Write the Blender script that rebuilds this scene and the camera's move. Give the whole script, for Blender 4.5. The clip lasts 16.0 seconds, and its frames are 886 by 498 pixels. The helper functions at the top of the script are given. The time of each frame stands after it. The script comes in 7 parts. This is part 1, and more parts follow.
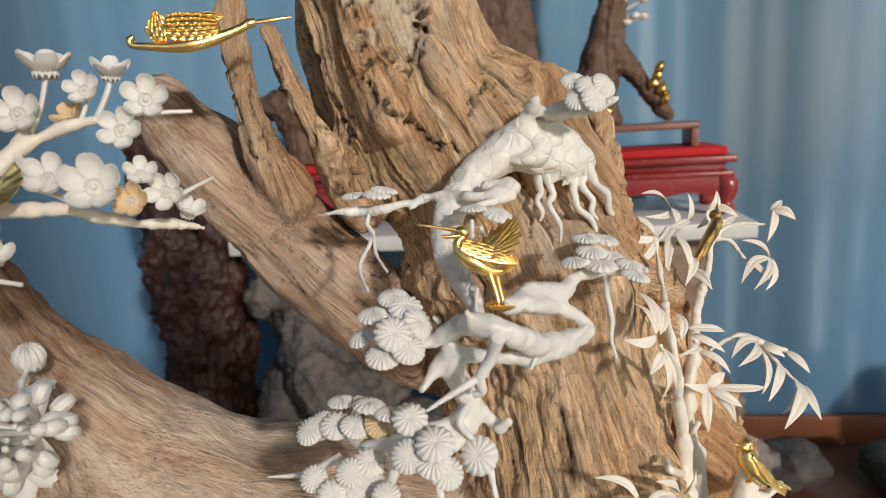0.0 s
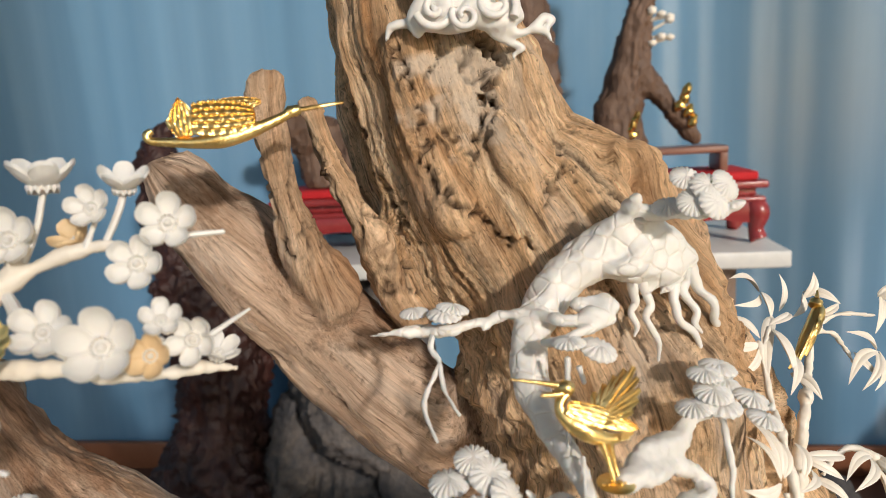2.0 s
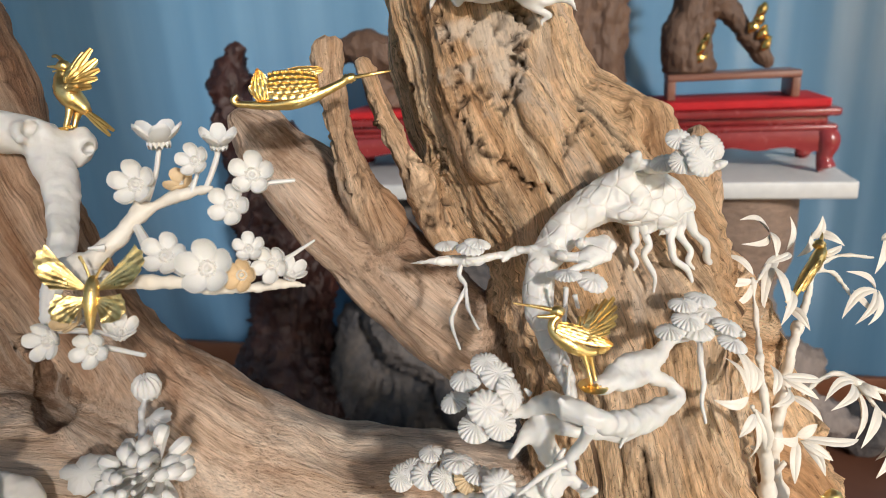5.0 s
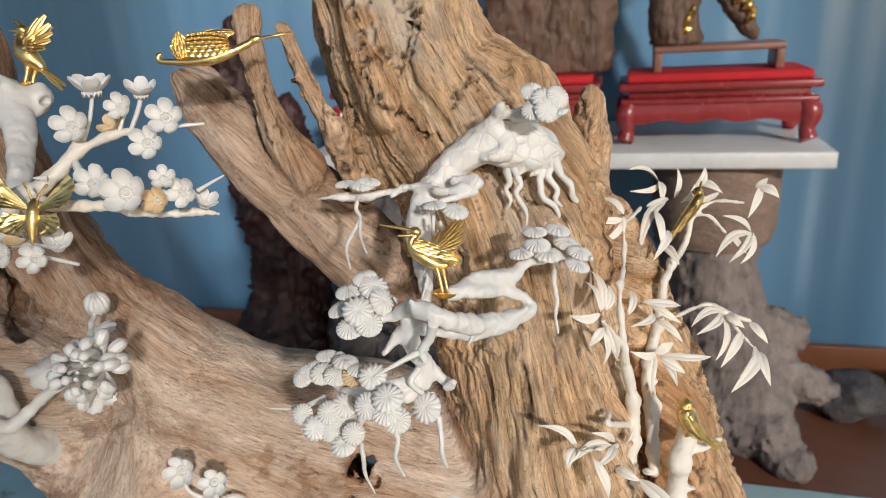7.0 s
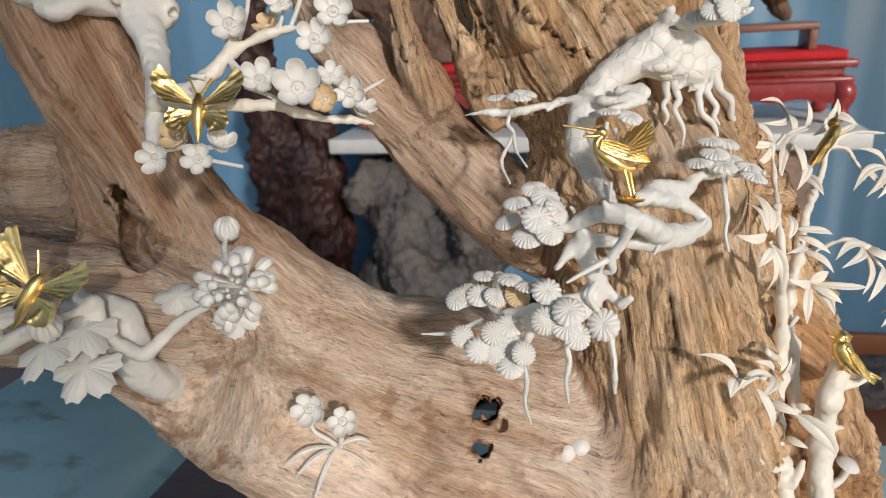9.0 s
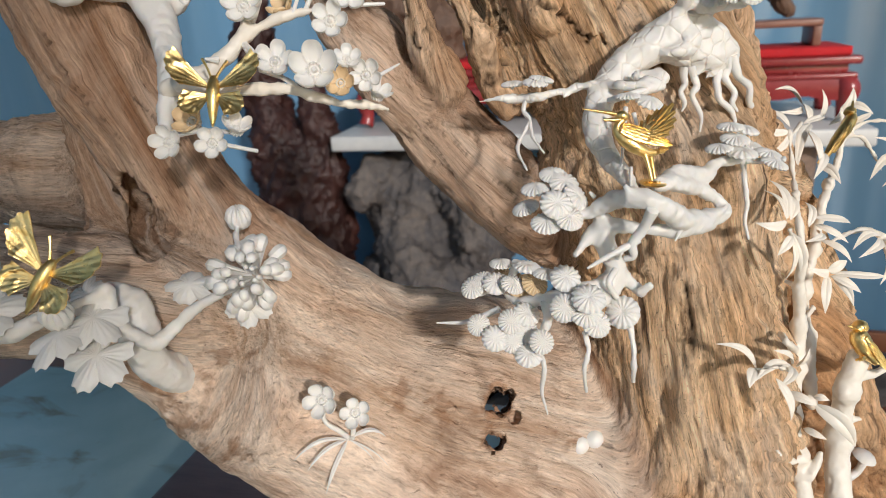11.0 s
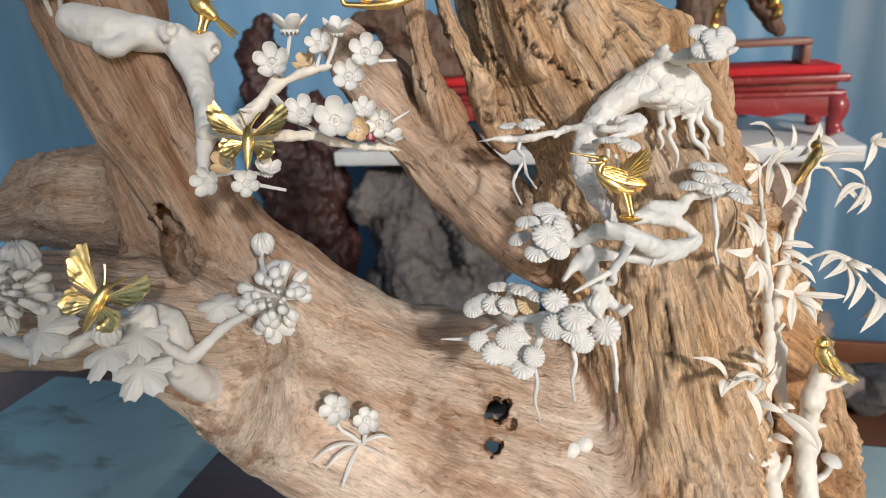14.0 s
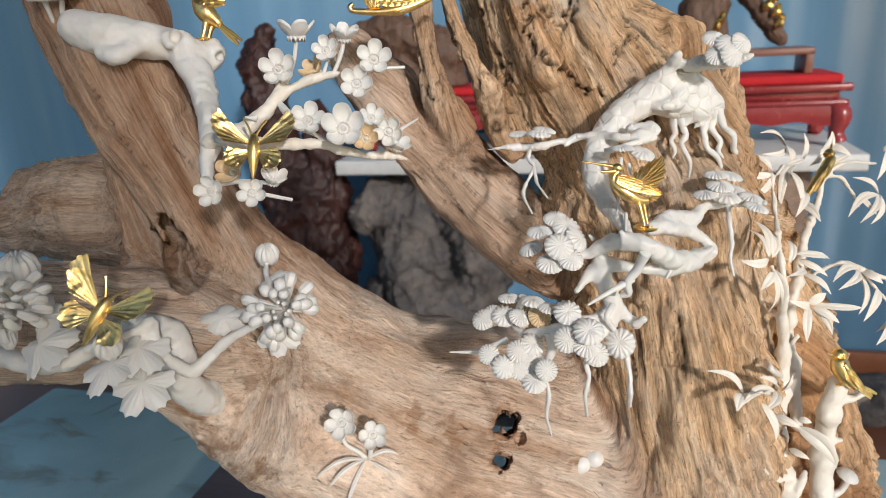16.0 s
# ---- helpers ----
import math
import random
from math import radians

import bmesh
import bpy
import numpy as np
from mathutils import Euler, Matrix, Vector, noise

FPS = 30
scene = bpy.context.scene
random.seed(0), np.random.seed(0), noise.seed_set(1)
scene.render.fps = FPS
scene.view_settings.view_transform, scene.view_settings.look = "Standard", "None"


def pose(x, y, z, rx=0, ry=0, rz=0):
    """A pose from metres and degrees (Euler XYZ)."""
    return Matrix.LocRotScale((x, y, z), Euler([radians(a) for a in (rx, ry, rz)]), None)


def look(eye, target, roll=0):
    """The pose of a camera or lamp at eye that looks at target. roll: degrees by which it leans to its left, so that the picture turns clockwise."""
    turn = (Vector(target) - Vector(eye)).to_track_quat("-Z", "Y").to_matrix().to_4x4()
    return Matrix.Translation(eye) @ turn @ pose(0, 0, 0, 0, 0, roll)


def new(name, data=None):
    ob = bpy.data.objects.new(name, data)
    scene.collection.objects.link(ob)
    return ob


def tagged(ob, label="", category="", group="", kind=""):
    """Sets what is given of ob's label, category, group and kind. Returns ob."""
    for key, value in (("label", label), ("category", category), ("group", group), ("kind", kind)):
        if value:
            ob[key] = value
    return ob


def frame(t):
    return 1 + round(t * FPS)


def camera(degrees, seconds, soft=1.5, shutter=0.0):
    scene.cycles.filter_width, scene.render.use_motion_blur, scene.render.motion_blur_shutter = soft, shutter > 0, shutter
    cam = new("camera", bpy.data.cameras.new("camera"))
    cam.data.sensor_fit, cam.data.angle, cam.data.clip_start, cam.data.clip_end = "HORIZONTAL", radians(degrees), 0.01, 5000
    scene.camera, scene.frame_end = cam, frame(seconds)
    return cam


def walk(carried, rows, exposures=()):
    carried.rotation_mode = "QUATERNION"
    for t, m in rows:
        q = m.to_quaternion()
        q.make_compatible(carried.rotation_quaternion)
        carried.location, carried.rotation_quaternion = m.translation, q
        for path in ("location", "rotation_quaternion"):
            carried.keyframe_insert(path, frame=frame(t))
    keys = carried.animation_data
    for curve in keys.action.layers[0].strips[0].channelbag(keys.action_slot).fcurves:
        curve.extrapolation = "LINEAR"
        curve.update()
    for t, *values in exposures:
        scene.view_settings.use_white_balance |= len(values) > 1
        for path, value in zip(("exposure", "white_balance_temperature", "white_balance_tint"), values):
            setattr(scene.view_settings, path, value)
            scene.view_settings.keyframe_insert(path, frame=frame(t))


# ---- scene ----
cam = camera(67.3, 16.0, soft=0.7)
METRES, EYE, TILT, LEAN, TURN = 0.5, 1.13, -11.8, 3.5, 6.8
ROWS = [
    (0.0, 0.0, 0.0, 0.0, 0.0, 0.0, 0.0),
    (0.5, -0.0159, 0.0157, 0.0312, -0.13, 0.41, 0.04),
    (1.0, -0.0181, 0.0613, 0.0564, -0.21, 0.63, 0.09),
    (1.5, -0.0422, 0.0795, 0.0696, -0.03, 0.65, 0.03),
    (2.0, -0.0537, 0.1048, 0.0898, 0.72, 0.8, -0.11),
    (2.5, -0.0628, 0.0964, 0.0973, 1.62, 0.58, -0.43),
    (3.0, -0.0298, 0.1254, 0.1287, 1.96, 0.66, -0.45),
    (5.5, -0.0132, -0.0389, 0.1058, 7.04, -7.89, -1.6),
    (6.0, 0.0225, -0.0642, 0.0956, 7.33, -8.37, -1.67),
    (6.5, 0.1041, -0.0578, 0.0902, 7.49, -8.51, -1.64),
    (7.0, 0.1167, -0.0955, 0.0878, 7.51, -8.47, -1.57),
    (7.5, 0.1185, -0.1035, 0.0442, 7.49, -8.44, -1.57),
    (8.0, 0.0858, -0.1196, 0.0287, 7.42, -8.37, -1.51),
    (8.5, -0.0078, -0.1281, 0.0055, 7.26, -8.32, -1.5),
    (9.0, -0.0484, -0.0903, -0.0067, 7.1, -8.37, -1.56),
    (11.5, -0.0646, -0.085, -0.0203, 7.05, -8.39, -1.54),
    (12.0, -0.0499, -0.0997, -0.0095, 7.02, -8.38, -1.56),
    (12.5, -0.0491, -0.1087, -0.0072, 7.02, -8.34, -1.54),
    (13.0, -0.0624, -0.1135, -0.0156, 7.04, -8.3, -1.54),
    (13.5, -0.0614, -0.1393, -0.0093, 7.04, -8.14, -1.54),
    (14.0, -0.0601, -0.1626, 0.008, 7.04, -7.6, -1.52),
    (14.5, -0.0684, -0.1643, 0.0134, 7.05, -7.16, -1.49),
    (15.0, -0.0752, -0.152, 0.0132, 7.05, -7.0, -1.52),
    (15.5, -0.0604, -0.146, 0.0076, 7.03, -6.91, -1.55),
    (16.0, -0.0716, -0.1476, 0.0071, 7.03, -6.8, -1.5),
]
walk(cam, [(t, pose(0, 0, EYE, TILT, LEAN, TURN) @ pose(METRES * x, METRES * y, METRES * z, 90 + pitch, roll, yaw)) for t, x, y, z, yaw, pitch, roll in ROWS],
     ((0.0, -0.32, 6460, 10), (1.0, -0.20, 6540, 10), (2.0, -0.06, 6640, 10), (3.0, -0.02, 6720, 10), (5.5, -0.10, 6230, 10), (7.0, -0.24, 6170, 10), (9.0, -0.22, 6240, 10), (11.5, -0.13, 6180, 10), (16.0, -0.13, 6130, 10)))
cam.data.dof.use_dof, cam.data.dof.focus_distance, cam.data.dof.aperture_fstop = True, 0.335, 14.0

# ---- light ----
world = bpy.data.worlds.new("sky")
scene.world = world
world.use_nodes = True
wn = world.node_tree
sky = wn.nodes.new("ShaderNodeTexSky")
sky.sky_type, sky.sun_disc = "NISHITA", False
SUN_FROM = Vector((0.52, -0.76, 0.355)).normalized()
sky.sun_elevation = math.asin(SUN_FROM.z)
sky.sun_rotation = math.atan2(SUN_FROM.x, SUN_FROM.y)
wn.links.new(sky.outputs[0], wn.nodes["Background"].inputs[0])
wn.nodes["Background"].inputs[1].default_value = 0.13
sun = new("sun", bpy.data.lights.new("sun", "SUN"))
sun.data.energy, sun.data.angle, sun.data.color = 2.86, radians(3.6), (1.0, 0.92, 0.845)
sun.matrix_world = look(SUN_FROM * 5, (0, 0, 0))


# ---- materials ----
def nodes_of(name, rough=0.6, metal=0.0, spec=0.5):
    m = bpy.data.materials.new(name)
    m.use_nodes = True
    nt = m.node_tree
    b = nt.nodes["Principled BSDF"]
    b.inputs["Roughness"].default_value = rough
    b.inputs["Metallic"].default_value = metal
    b.inputs["Specular IOR Level"].default_value = spec
    return m, nt, b


def add(nt, kind, **settings):
    n = nt.nodes.new(kind)
    for key, value in settings.items():
        if key in n.inputs:
            n.inputs[key].default_value = value
    return n


def ramp(nt, source, stops):
    r = nt.nodes.new("ShaderNodeValToRGB")
    el = r.color_ramp.elements
    while len(el) < len(stops):
        el.new(0.5)
    for e, (at, colour) in zip(el, stops):
        e.position, e.color = at, (*colour, 1)
    nt.links.new(source, r.inputs[0])
    return r.outputs[0]


def mix(nt, factor, a, b, mode="MIX"):
    n = nt.nodes.new("ShaderNodeMix")
    n.data_type, n.blend_type = "RGBA", mode
    for sock, value in ((n.inputs[0], factor), (n.inputs[6], a), (n.inputs[7], b)):
        if isinstance(value, (int, float)):
            sock.default_value = value
        elif isinstance(value, tuple):
            sock.default_value = (*value, 1)
        else:
            nt.links.new(value, sock)
    return n.outputs[2]


def coords(nt, scale=(1, 1, 1), attribute="", kind="Object"):
    mp = nt.nodes.new("ShaderNodeMapping")
    mp.inputs["Scale"].default_value = scale
    if attribute:
        a = nt.nodes.new("ShaderNodeAttribute")
        a.attribute_name = attribute
        nt.links.new(a.outputs["Vector"], mp.inputs[0])
    else:
        nt.links.new(nt.nodes.new("ShaderNodeTexCoord").outputs[kind], mp.inputs[0])
    return mp.outputs[0]


def noise_of(nt, vec, scale, detail=4, rough=0.55, warp=0.0):
    n = add(nt, "ShaderNodeTexNoise", Scale=scale, Detail=detail, Roughness=rough, Distortion=warp)
    nt.links.new(vec, n.inputs["Vector"])
    return n.outputs[0]


def bump(nt, b, height, strength, distance, base=None):
    n = add(nt, "ShaderNodeBump", Strength=strength, Distance=distance)
    nt.links.new(height, n.inputs["Height"])
    if base:
        nt.links.new(base, n.inputs["Normal"])
    nt.links.new(n.outputs[0], b.inputs["Normal"])
    return n.outputs[0]


def simple(name, lo, hi, scale, rough=0.6, metal=0.0, relief=0.2, depth=0.002, stretch=(1, 1, 1), fine=6.0, spec=0.5):
    """Two scales of variation between two colours, with a fine relief."""
    m, nt, b = nodes_of(name, rough, metal, spec)
    v = coords(nt, stretch)
    big, small = noise_of(nt, v, scale, 4), noise_of(nt, v, scale * fine, 3, 0.65)
    both = mix(nt, 0.4, big, small)
    nt.links.new(ramp(nt, both, ((0.32, lo), (0.68, hi))), b.inputs["Base Color"])
    nt.links.new(ramp(nt, small, ((0.2, (rough * 0.8,) * 3), (0.8, (min(1, rough * 1.2),) * 3))), b.inputs["Roughness"])
    if relief:
        bump(nt, b, small, relief, depth)
    return m


def driftwood_material():
    m, nt, b = nodes_of("driftwood", 0.78, 0, 0.25)

    def attribute(key):
        n = nt.nodes.new("ShaderNodeAttribute")
        n.attribute_name = key
        return n.outputs["Fac"]
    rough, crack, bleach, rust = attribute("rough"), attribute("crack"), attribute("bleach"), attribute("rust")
    fibre = noise_of(nt, coords(nt, (17, 380, 380), "grain"), 1.0, 8, 0.7, 0.12)
    hair = noise_of(nt, coords(nt, (30, 1000, 1000), "grain"), 1.0, 5, 0.68, 0.1)
    streak = noise_of(nt, coords(nt, (5, 60, 60), "grain"), 1.0, 8, 0.7, 0.5)
    patch = noise_of(nt, coords(nt, (1, 1, 1)), 11, 6, 0.65, 0.8)
    blot = noise_of(nt, coords(nt, (9, 40, 40), "grain"), 1.0, 8, 0.72, 0.5)
    grit = noise_of(nt, coords(nt, (1, 1, 1)), 420, 5, 0.7)
    fleck = noise_of(nt, coords(nt, (90, 340, 340), "grain"), 1.0, 4, 0.65)
    tan = ramp(nt, streak, ((0.28, (0.44, 0.265, 0.13)), (0.40, (0.74, 0.49, 0.275)), (0.52, (0.88, 0.64, 0.405)), (0.70, (0.96, 0.79, 0.57))))
    pale = ramp(nt, streak, ((0.26, (0.42, 0.285, 0.205)), (0.40, (0.66, 0.485, 0.36)), (0.52, (0.80, 0.645, 0.51)), (0.70, (0.90, 0.79, 0.675))))
    brown = mix(nt, 1.0, pale, (0.68, 0.58, 0.51), "MULTIPLY")
    pale = mix(nt, ramp(nt, rough, ((0.36, (0, 0, 0)), (0.52, (1, 1, 1)))), pale, brown)
    base = mix(nt, ramp(nt, rough, ((0.60, (0, 0, 0)), (0.92, (1, 1, 1)))), pale, tan)
    fine = ramp(nt, fibre, ((0.27, (0.34, 0.25, 0.18)), (0.42, (0.88, 0.83, 0.78)), (0.64, (1.24, 1.22, 1.20))))
    hairs = ramp(nt, hair, ((0.32, (0.34, 0.27, 0.21)), (0.44, (0.93, 0.91, 0.89)), (0.64, (1.28, 1.28, 1.28))))
    col = mix(nt, mix(nt, rough, (0.45,) * 3, (0.95,) * 3), base, fine, "MULTIPLY")
    col = mix(nt, mix(nt, rough, (0.48,) * 3, (0.95,) * 3), col, hairs, "MULTIPLY")
    stain = ramp(nt, patch, ((0.36, (0.85,) * 3), (0.46, (0, 0, 0))))
    col = mix(nt, mix(nt, 0.55, (0, 0, 0), stain), col, (0.24, 0.13, 0.07))
    band = noise_of(nt, coords(nt, (4.5, 21, 21), "grain"), 1.0, 7, 0.62, 0.9)
    umber = mix(nt, 1.0, col, (0.56, 0.41, 0.29), "MULTIPLY")
    col = mix(nt, ramp(nt, band, ((0.33, (0.80,) * 3), (0.49, (0, 0, 0)))), col, umber)
    chalk = mix(nt, 0.45, col, (0.86, 0.76, 0.65))
    col = mix(nt, ramp(nt, band, ((0.54, (0, 0, 0)), (0.68, (1, 1, 1)))), col, chalk)
    # splits along the grain, darkened in colour to deepen their shade
    split_line = noise_of(nt, coords(nt, (11, 150, 150), "grain"), 1.0, 4, 0.6, 0.4)
    col = mix(nt, mix(nt, 1.0, ramp(nt, split_line, ((0.30, (0.9,) * 3), (0.36, (0, 0, 0)))), mix(nt, rough, (0.35,) * 3, (1,) * 3), "MULTIPLY"), col, (0.12, 0.062, 0.034))
    col = mix(nt, ramp(nt, blot, ((0.28, (0.72,) * 3), (0.40, (0, 0, 0)))), col, (0.23, 0.125, 0.07))
    grey = ramp(nt, patch, ((0.54, (0, 0, 0)), (0.70, (1, 1, 1))))
    col = mix(nt, mix(nt, 0.5, (0, 0, 0), grey), col, mix(nt, 0.7, (0.68, 0.55, 0.43), fine, "MULTIPLY"))
    col = mix(nt, mix(nt, 1.0, bleach, ramp(nt, grit, ((0.30, (0.25,) * 3), (0.42, (0.9,) * 3))), "MULTIPLY"), col, mix(nt, 0.25, (0.88, 0.73, 0.57), fine, "MULTIPLY"))
    col = mix(nt, ramp(nt, fleck, ((0.29, (0.75,) * 3), (0.35, (0, 0, 0)))), col, (0.13, 0.07, 0.04))
    pitted = mix(nt, 1.0, ramp(nt, grit, ((0.31, (0.75,) * 3), (0.39, (0, 0, 0)))), rough, "MULTIPLY")
    col = mix(nt, pitted, col, (0.17, 0.095, 0.055))
    col = mix(nt, rust, col, mix(nt, 0.8, (0.30, 0.135, 0.055), hairs, "MULTIPLY"))
    # cracks near black: dark dirt and the shade inside them in one colour
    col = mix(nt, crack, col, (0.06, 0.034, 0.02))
    nt.links.new(col, b.inputs["Base Color"])
    low = bump(nt, b, mix(nt, 0.3, mix(nt, 0.45, fibre, hair), ramp(nt, split_line, ((0.28, (0, 0, 0)), (0.42, (1, 1, 1))))), 1.0, 0.0054)
    worn = mix(nt, rough, mix(nt, 0.5, (0.5,) * 3, fleck), mix(nt, 0.5, grit, blot))
    bump(nt, b, worn, 1.0, 0.0044, low)
    return m


WOOD = driftwood_material()
BONE = simple("carved_bone", (0.725, 0.70, 0.645), (0.79, 0.77, 0.73), 35, 0.42, 0, 0.3, 0.0006)
BONE.node_tree.nodes["Principled BSDF"].inputs["Subsurface Weight"].default_value = 0.12
BONE.node_tree.nodes["Principled BSDF"].inputs["Subsurface Radius"].default_value = (0.004, 0.0025, 0.0015)
BONE.node_tree.nodes["Principled BSDF"].inputs["Subsurface Scale"].default_value = 1.0
BAMBOO = simple("ivory_toned_bone", (0.78, 0.71, 0.595), (0.85, 0.80, 0.71), 40, 0.42, 0, 0.2, 0.0005)
AMBER = simple("amber_stained_bone", (0.62, 0.43, 0.22), (0.78, 0.62, 0.40), 60, 0.45, 0, 0.2, 0.0005)
GILT = simple("gilded_figure_metal", (0.95, 0.62, 0.20), (1.0, 0.76, 0.33), 0.07, 0.31, 1.0, 0.22, 0.0009, fine=3.0)
GOLD = simple("gilded_metal", (0.80, 0.50, 0.13), (0.95, 0.66, 0.22), 90, 0.24, 1.0, 0.35, 0.0006)


def marble():
    m, nt, b = nodes_of("pale_green_marble", 0.22)
    v = coords(nt)
    cloud = noise_of(nt, v, 6, 5, 0.6, 0.6)
    vein = noise_of(nt, coords(nt, (1, 2.2, 1)), 7, 4, 0.6, 1.2)
    col = ramp(nt, cloud, ((0.3, (0.43, 0.58, 0.56)), (0.7, (0.64, 0.77, 0.73))))
    col = mix(nt, ramp(nt, vein, ((0.58, (0, 0, 0)), (0.70, (0.75,) * 3))), col, (0.27, 0.21, 0.10))
    nt.links.new(col, b.inputs["Base Color"])
    return m


JADE = marble()
PLINTH = simple("dark_purplish_wood", (0.062, 0.036, 0.040), (0.125, 0.075, 0.078), 14, 0.35, 0, 0.1, 0.001, (1, 8, 8))
SLAB = simple("grey_white_stone", (0.52, 0.53, 0.52), (0.66, 0.66, 0.64), 7, 0.4, 0, 0.05)
RED = simple("red_lacquer", (0.20, 0.020, 0.022), (0.30, 0.040, 0.040), 6, 0.25, 0, 0.05)
CLOTH = simple("bright_red_cloth", (0.42, 0.008, 0.012), (0.55, 0.016, 0.022), 20, 0.85, 0, 0.2)
WALL = simple("blue_grey_panel", (0.118, 0.26, 0.415), (0.172, 0.32, 0.475), 1.0, 0.22, 0, 0, stretch=(2.5, 1, 0.12))
WHITE = simple("plain_plaster", (0.55, 0.56, 0.56), (0.66, 0.66, 0.65), 1.5, 0.8, 0, 0.1)
FLOOR = simple("brown_tile", (0.13, 0.05, 0.028), (0.20, 0.085, 0.05), 2.0, 0.35, 0, 0.05)
SKIRT = simple("reddish_brown_skirting", (0.26, 0.085, 0.035), (0.34, 0.13, 0.06), 3, 0.45, 0, 0.05)
GREYROOT = simple("greyed_root_wood", (0.10, 0.080, 0.070), (0.29, 0.24, 0.21), 9, 0.8, 0, 0.8, 0.01, (1, 1, 0.25))
BROWNROOT = simple("brown_root_wood", (0.07, 0.038, 0.024), (0.17, 0.10, 0.065), 12, 0.6, 0, 0.8, 0.01, (1, 1, 0.3))
REDROOT = simple("red_brown_root_wood", (0.018, 0.007, 0.006), (0.06, 0.020, 0.015), 9, 0.5, 0, 0.8, 0.012, (1, 1, 0.5))
STUMP = simple("brown_stump_wood", (0.13, 0.085, 0.06), (0.30, 0.21, 0.155), 7, 0.75, 0, 0.8, 0.008, (1, 1, 2.5))
ROCK = simple("mottled_grey_stone", (0.026, 0.030, 0.040), (0.155, 0.130, 0.112), 9, 0.7, 0, 0.8, 0.012)


# ---- mesh helpers ----
def solid(name, bm, material, parent=None, smooth=True):
    me = bpy.data.meshes.new(name)
    bm.normal_update()
    bm.to_mesh(me)
    bm.free()
    if smooth:
        me.polygons.foreach_set("use_smooth", [True] * len(me.polygons))
        me.set_sharp_from_angle(angle=radians(50))
    me.materials.append(material)
    ob = new(name, me)
    ob.parent = parent
    return ob


def part(name, bm, material, parent, label="", smooth=True):
    ob = solid(name, bm, material, parent, smooth)
    if label:
        ob["label"] = label
    return ob


def thing(name, at=(0, 0, 0)):
    ob = new(name)
    ob.location = at
    return ob


def box(bm, lo, hi, bevel=0.0, segments=2):
    c, s = [(a + b) / 2 for a, b in zip(lo, hi)], [b - a for a, b in zip(lo, hi)]
    vs = bmesh.ops.create_cube(bm, size=1, matrix=Matrix.LocRotScale(c, None, s))["verts"]
    if bevel:
        edges = list({e for v in vs for e in v.link_edges})
        bmesh.ops.bevel(bm, geom=edges, offset=bevel, segments=segments, affect="EDGES", profile=0.5)


def smooth_line(rows, steps):
    """Catmull-Rom through rows of equal length."""
    a = np.array(rows, float)
    if len(a) < 3 or steps < 2:
        k = np.linspace(0, 1, max(2, steps) * (len(a) - 1) + 1)[:, None]
        i = np.minimum((k[:, 0] * (len(a) - 1)).astype(int), len(a) - 2)
        f = k * (len(a) - 1) - i[:, None]
        return a[i] * (1 - f) + a[i + 1] * f
    p = np.vstack([2 * a[0] - a[1], a, 2 * a[-1] - a[-2]])
    out = []
    for i in range(len(a) - 1):
        p0, p1, p2, p3 = p[i:i + 4]
        for t in np.linspace(0, 1, steps, endpoint=False):
            out.append(0.5 * (2 * p1 + (p2 - p0) * t + (2 * p0 - 5 * p1 + 4 * p2 - p3) * t * t + (3 * p1 - p0 - 3 * p2 + p3) * t ** 3))
    return np.array(out + [a[-1]])


def tube(bm, rows, steps=4, sides=8, bumpy=0.0, freq=120, flat=1.0):
    """A round stem through rows of x, y, z, radius, with rounded ends; bumpy swells its surface."""
    line = smooth_line(rows, steps)
    line[:, 3] = np.maximum(line[:, 3], 0.00025)
    pts = [Vector(r[:3]) for r in line]
    rad = line[:, 3]
    side = None
    rings = []
    n = len(pts)
    for i in range(n):
        t = (pts[min(i + 1, n - 1)] - pts[max(i - 1, 0)])
        t = t.normalized() if t.length > 1e-9 else Vector((0, 0, 1))
        if side is None:
            side = t.cross(Vector((0, 1, 0)) if abs(t.y) < 0.8 else Vector((1, 0, 0))).normalized()
        side = (side - t * side.dot(t)).normalized()
        up = t.cross(side)
        ring = []
        for k in range(sides):
            a = 2 * math.pi * k / sides
            d = side * math.cos(a) + up * math.sin(a) * flat
            p = pts[i] + d * rad[i]
            if bumpy:
                p += d * rad[i] * bumpy * noise.noise(p * freq)
            ring.append(bm.verts.new(p))
        if i == 0:
            first = bm.verts.new(pts[0] - t * rad[0] * 0.5)
        if i == n - 1:
            last = bm.verts.new(pts[-1] + t * rad[-1] * 0.5)
        rings.append(ring)
    for a, b in zip(rings, rings[1:]):
        for k in range(sides):
            bm.faces.new((a[k], a[(k + 1) % sides], b[(k + 1) % sides], b[k]))
    for k in range(sides):
        bm.faces.new((first, rings[0][(k + 1) % sides], rings[0][k]))
        bm.faces.new((last, rings[-1][k], rings[-1][(k + 1) % sides]))


# ---- the driftwood body: boughs melted together ----
def hash3(ix, iy, iz, seed):
    h = (ix.astype(np.int64) * 374761393 + iy.astype(np.int64) * 668265263 + iz.astype(np.int64) * 2147483647 + seed * 144665) & 0xFFFFFFFF
    h = ((h ^ (h >> 13)) * 1274126177) & 0xFFFFFFFF
    h = ((h ^ (h >> 16)) * 2246822519) & 0xFFFFFFFF
    return ((h ^ (h >> 15)) & 0xFFFFFF) / float(0xFFFFFF)


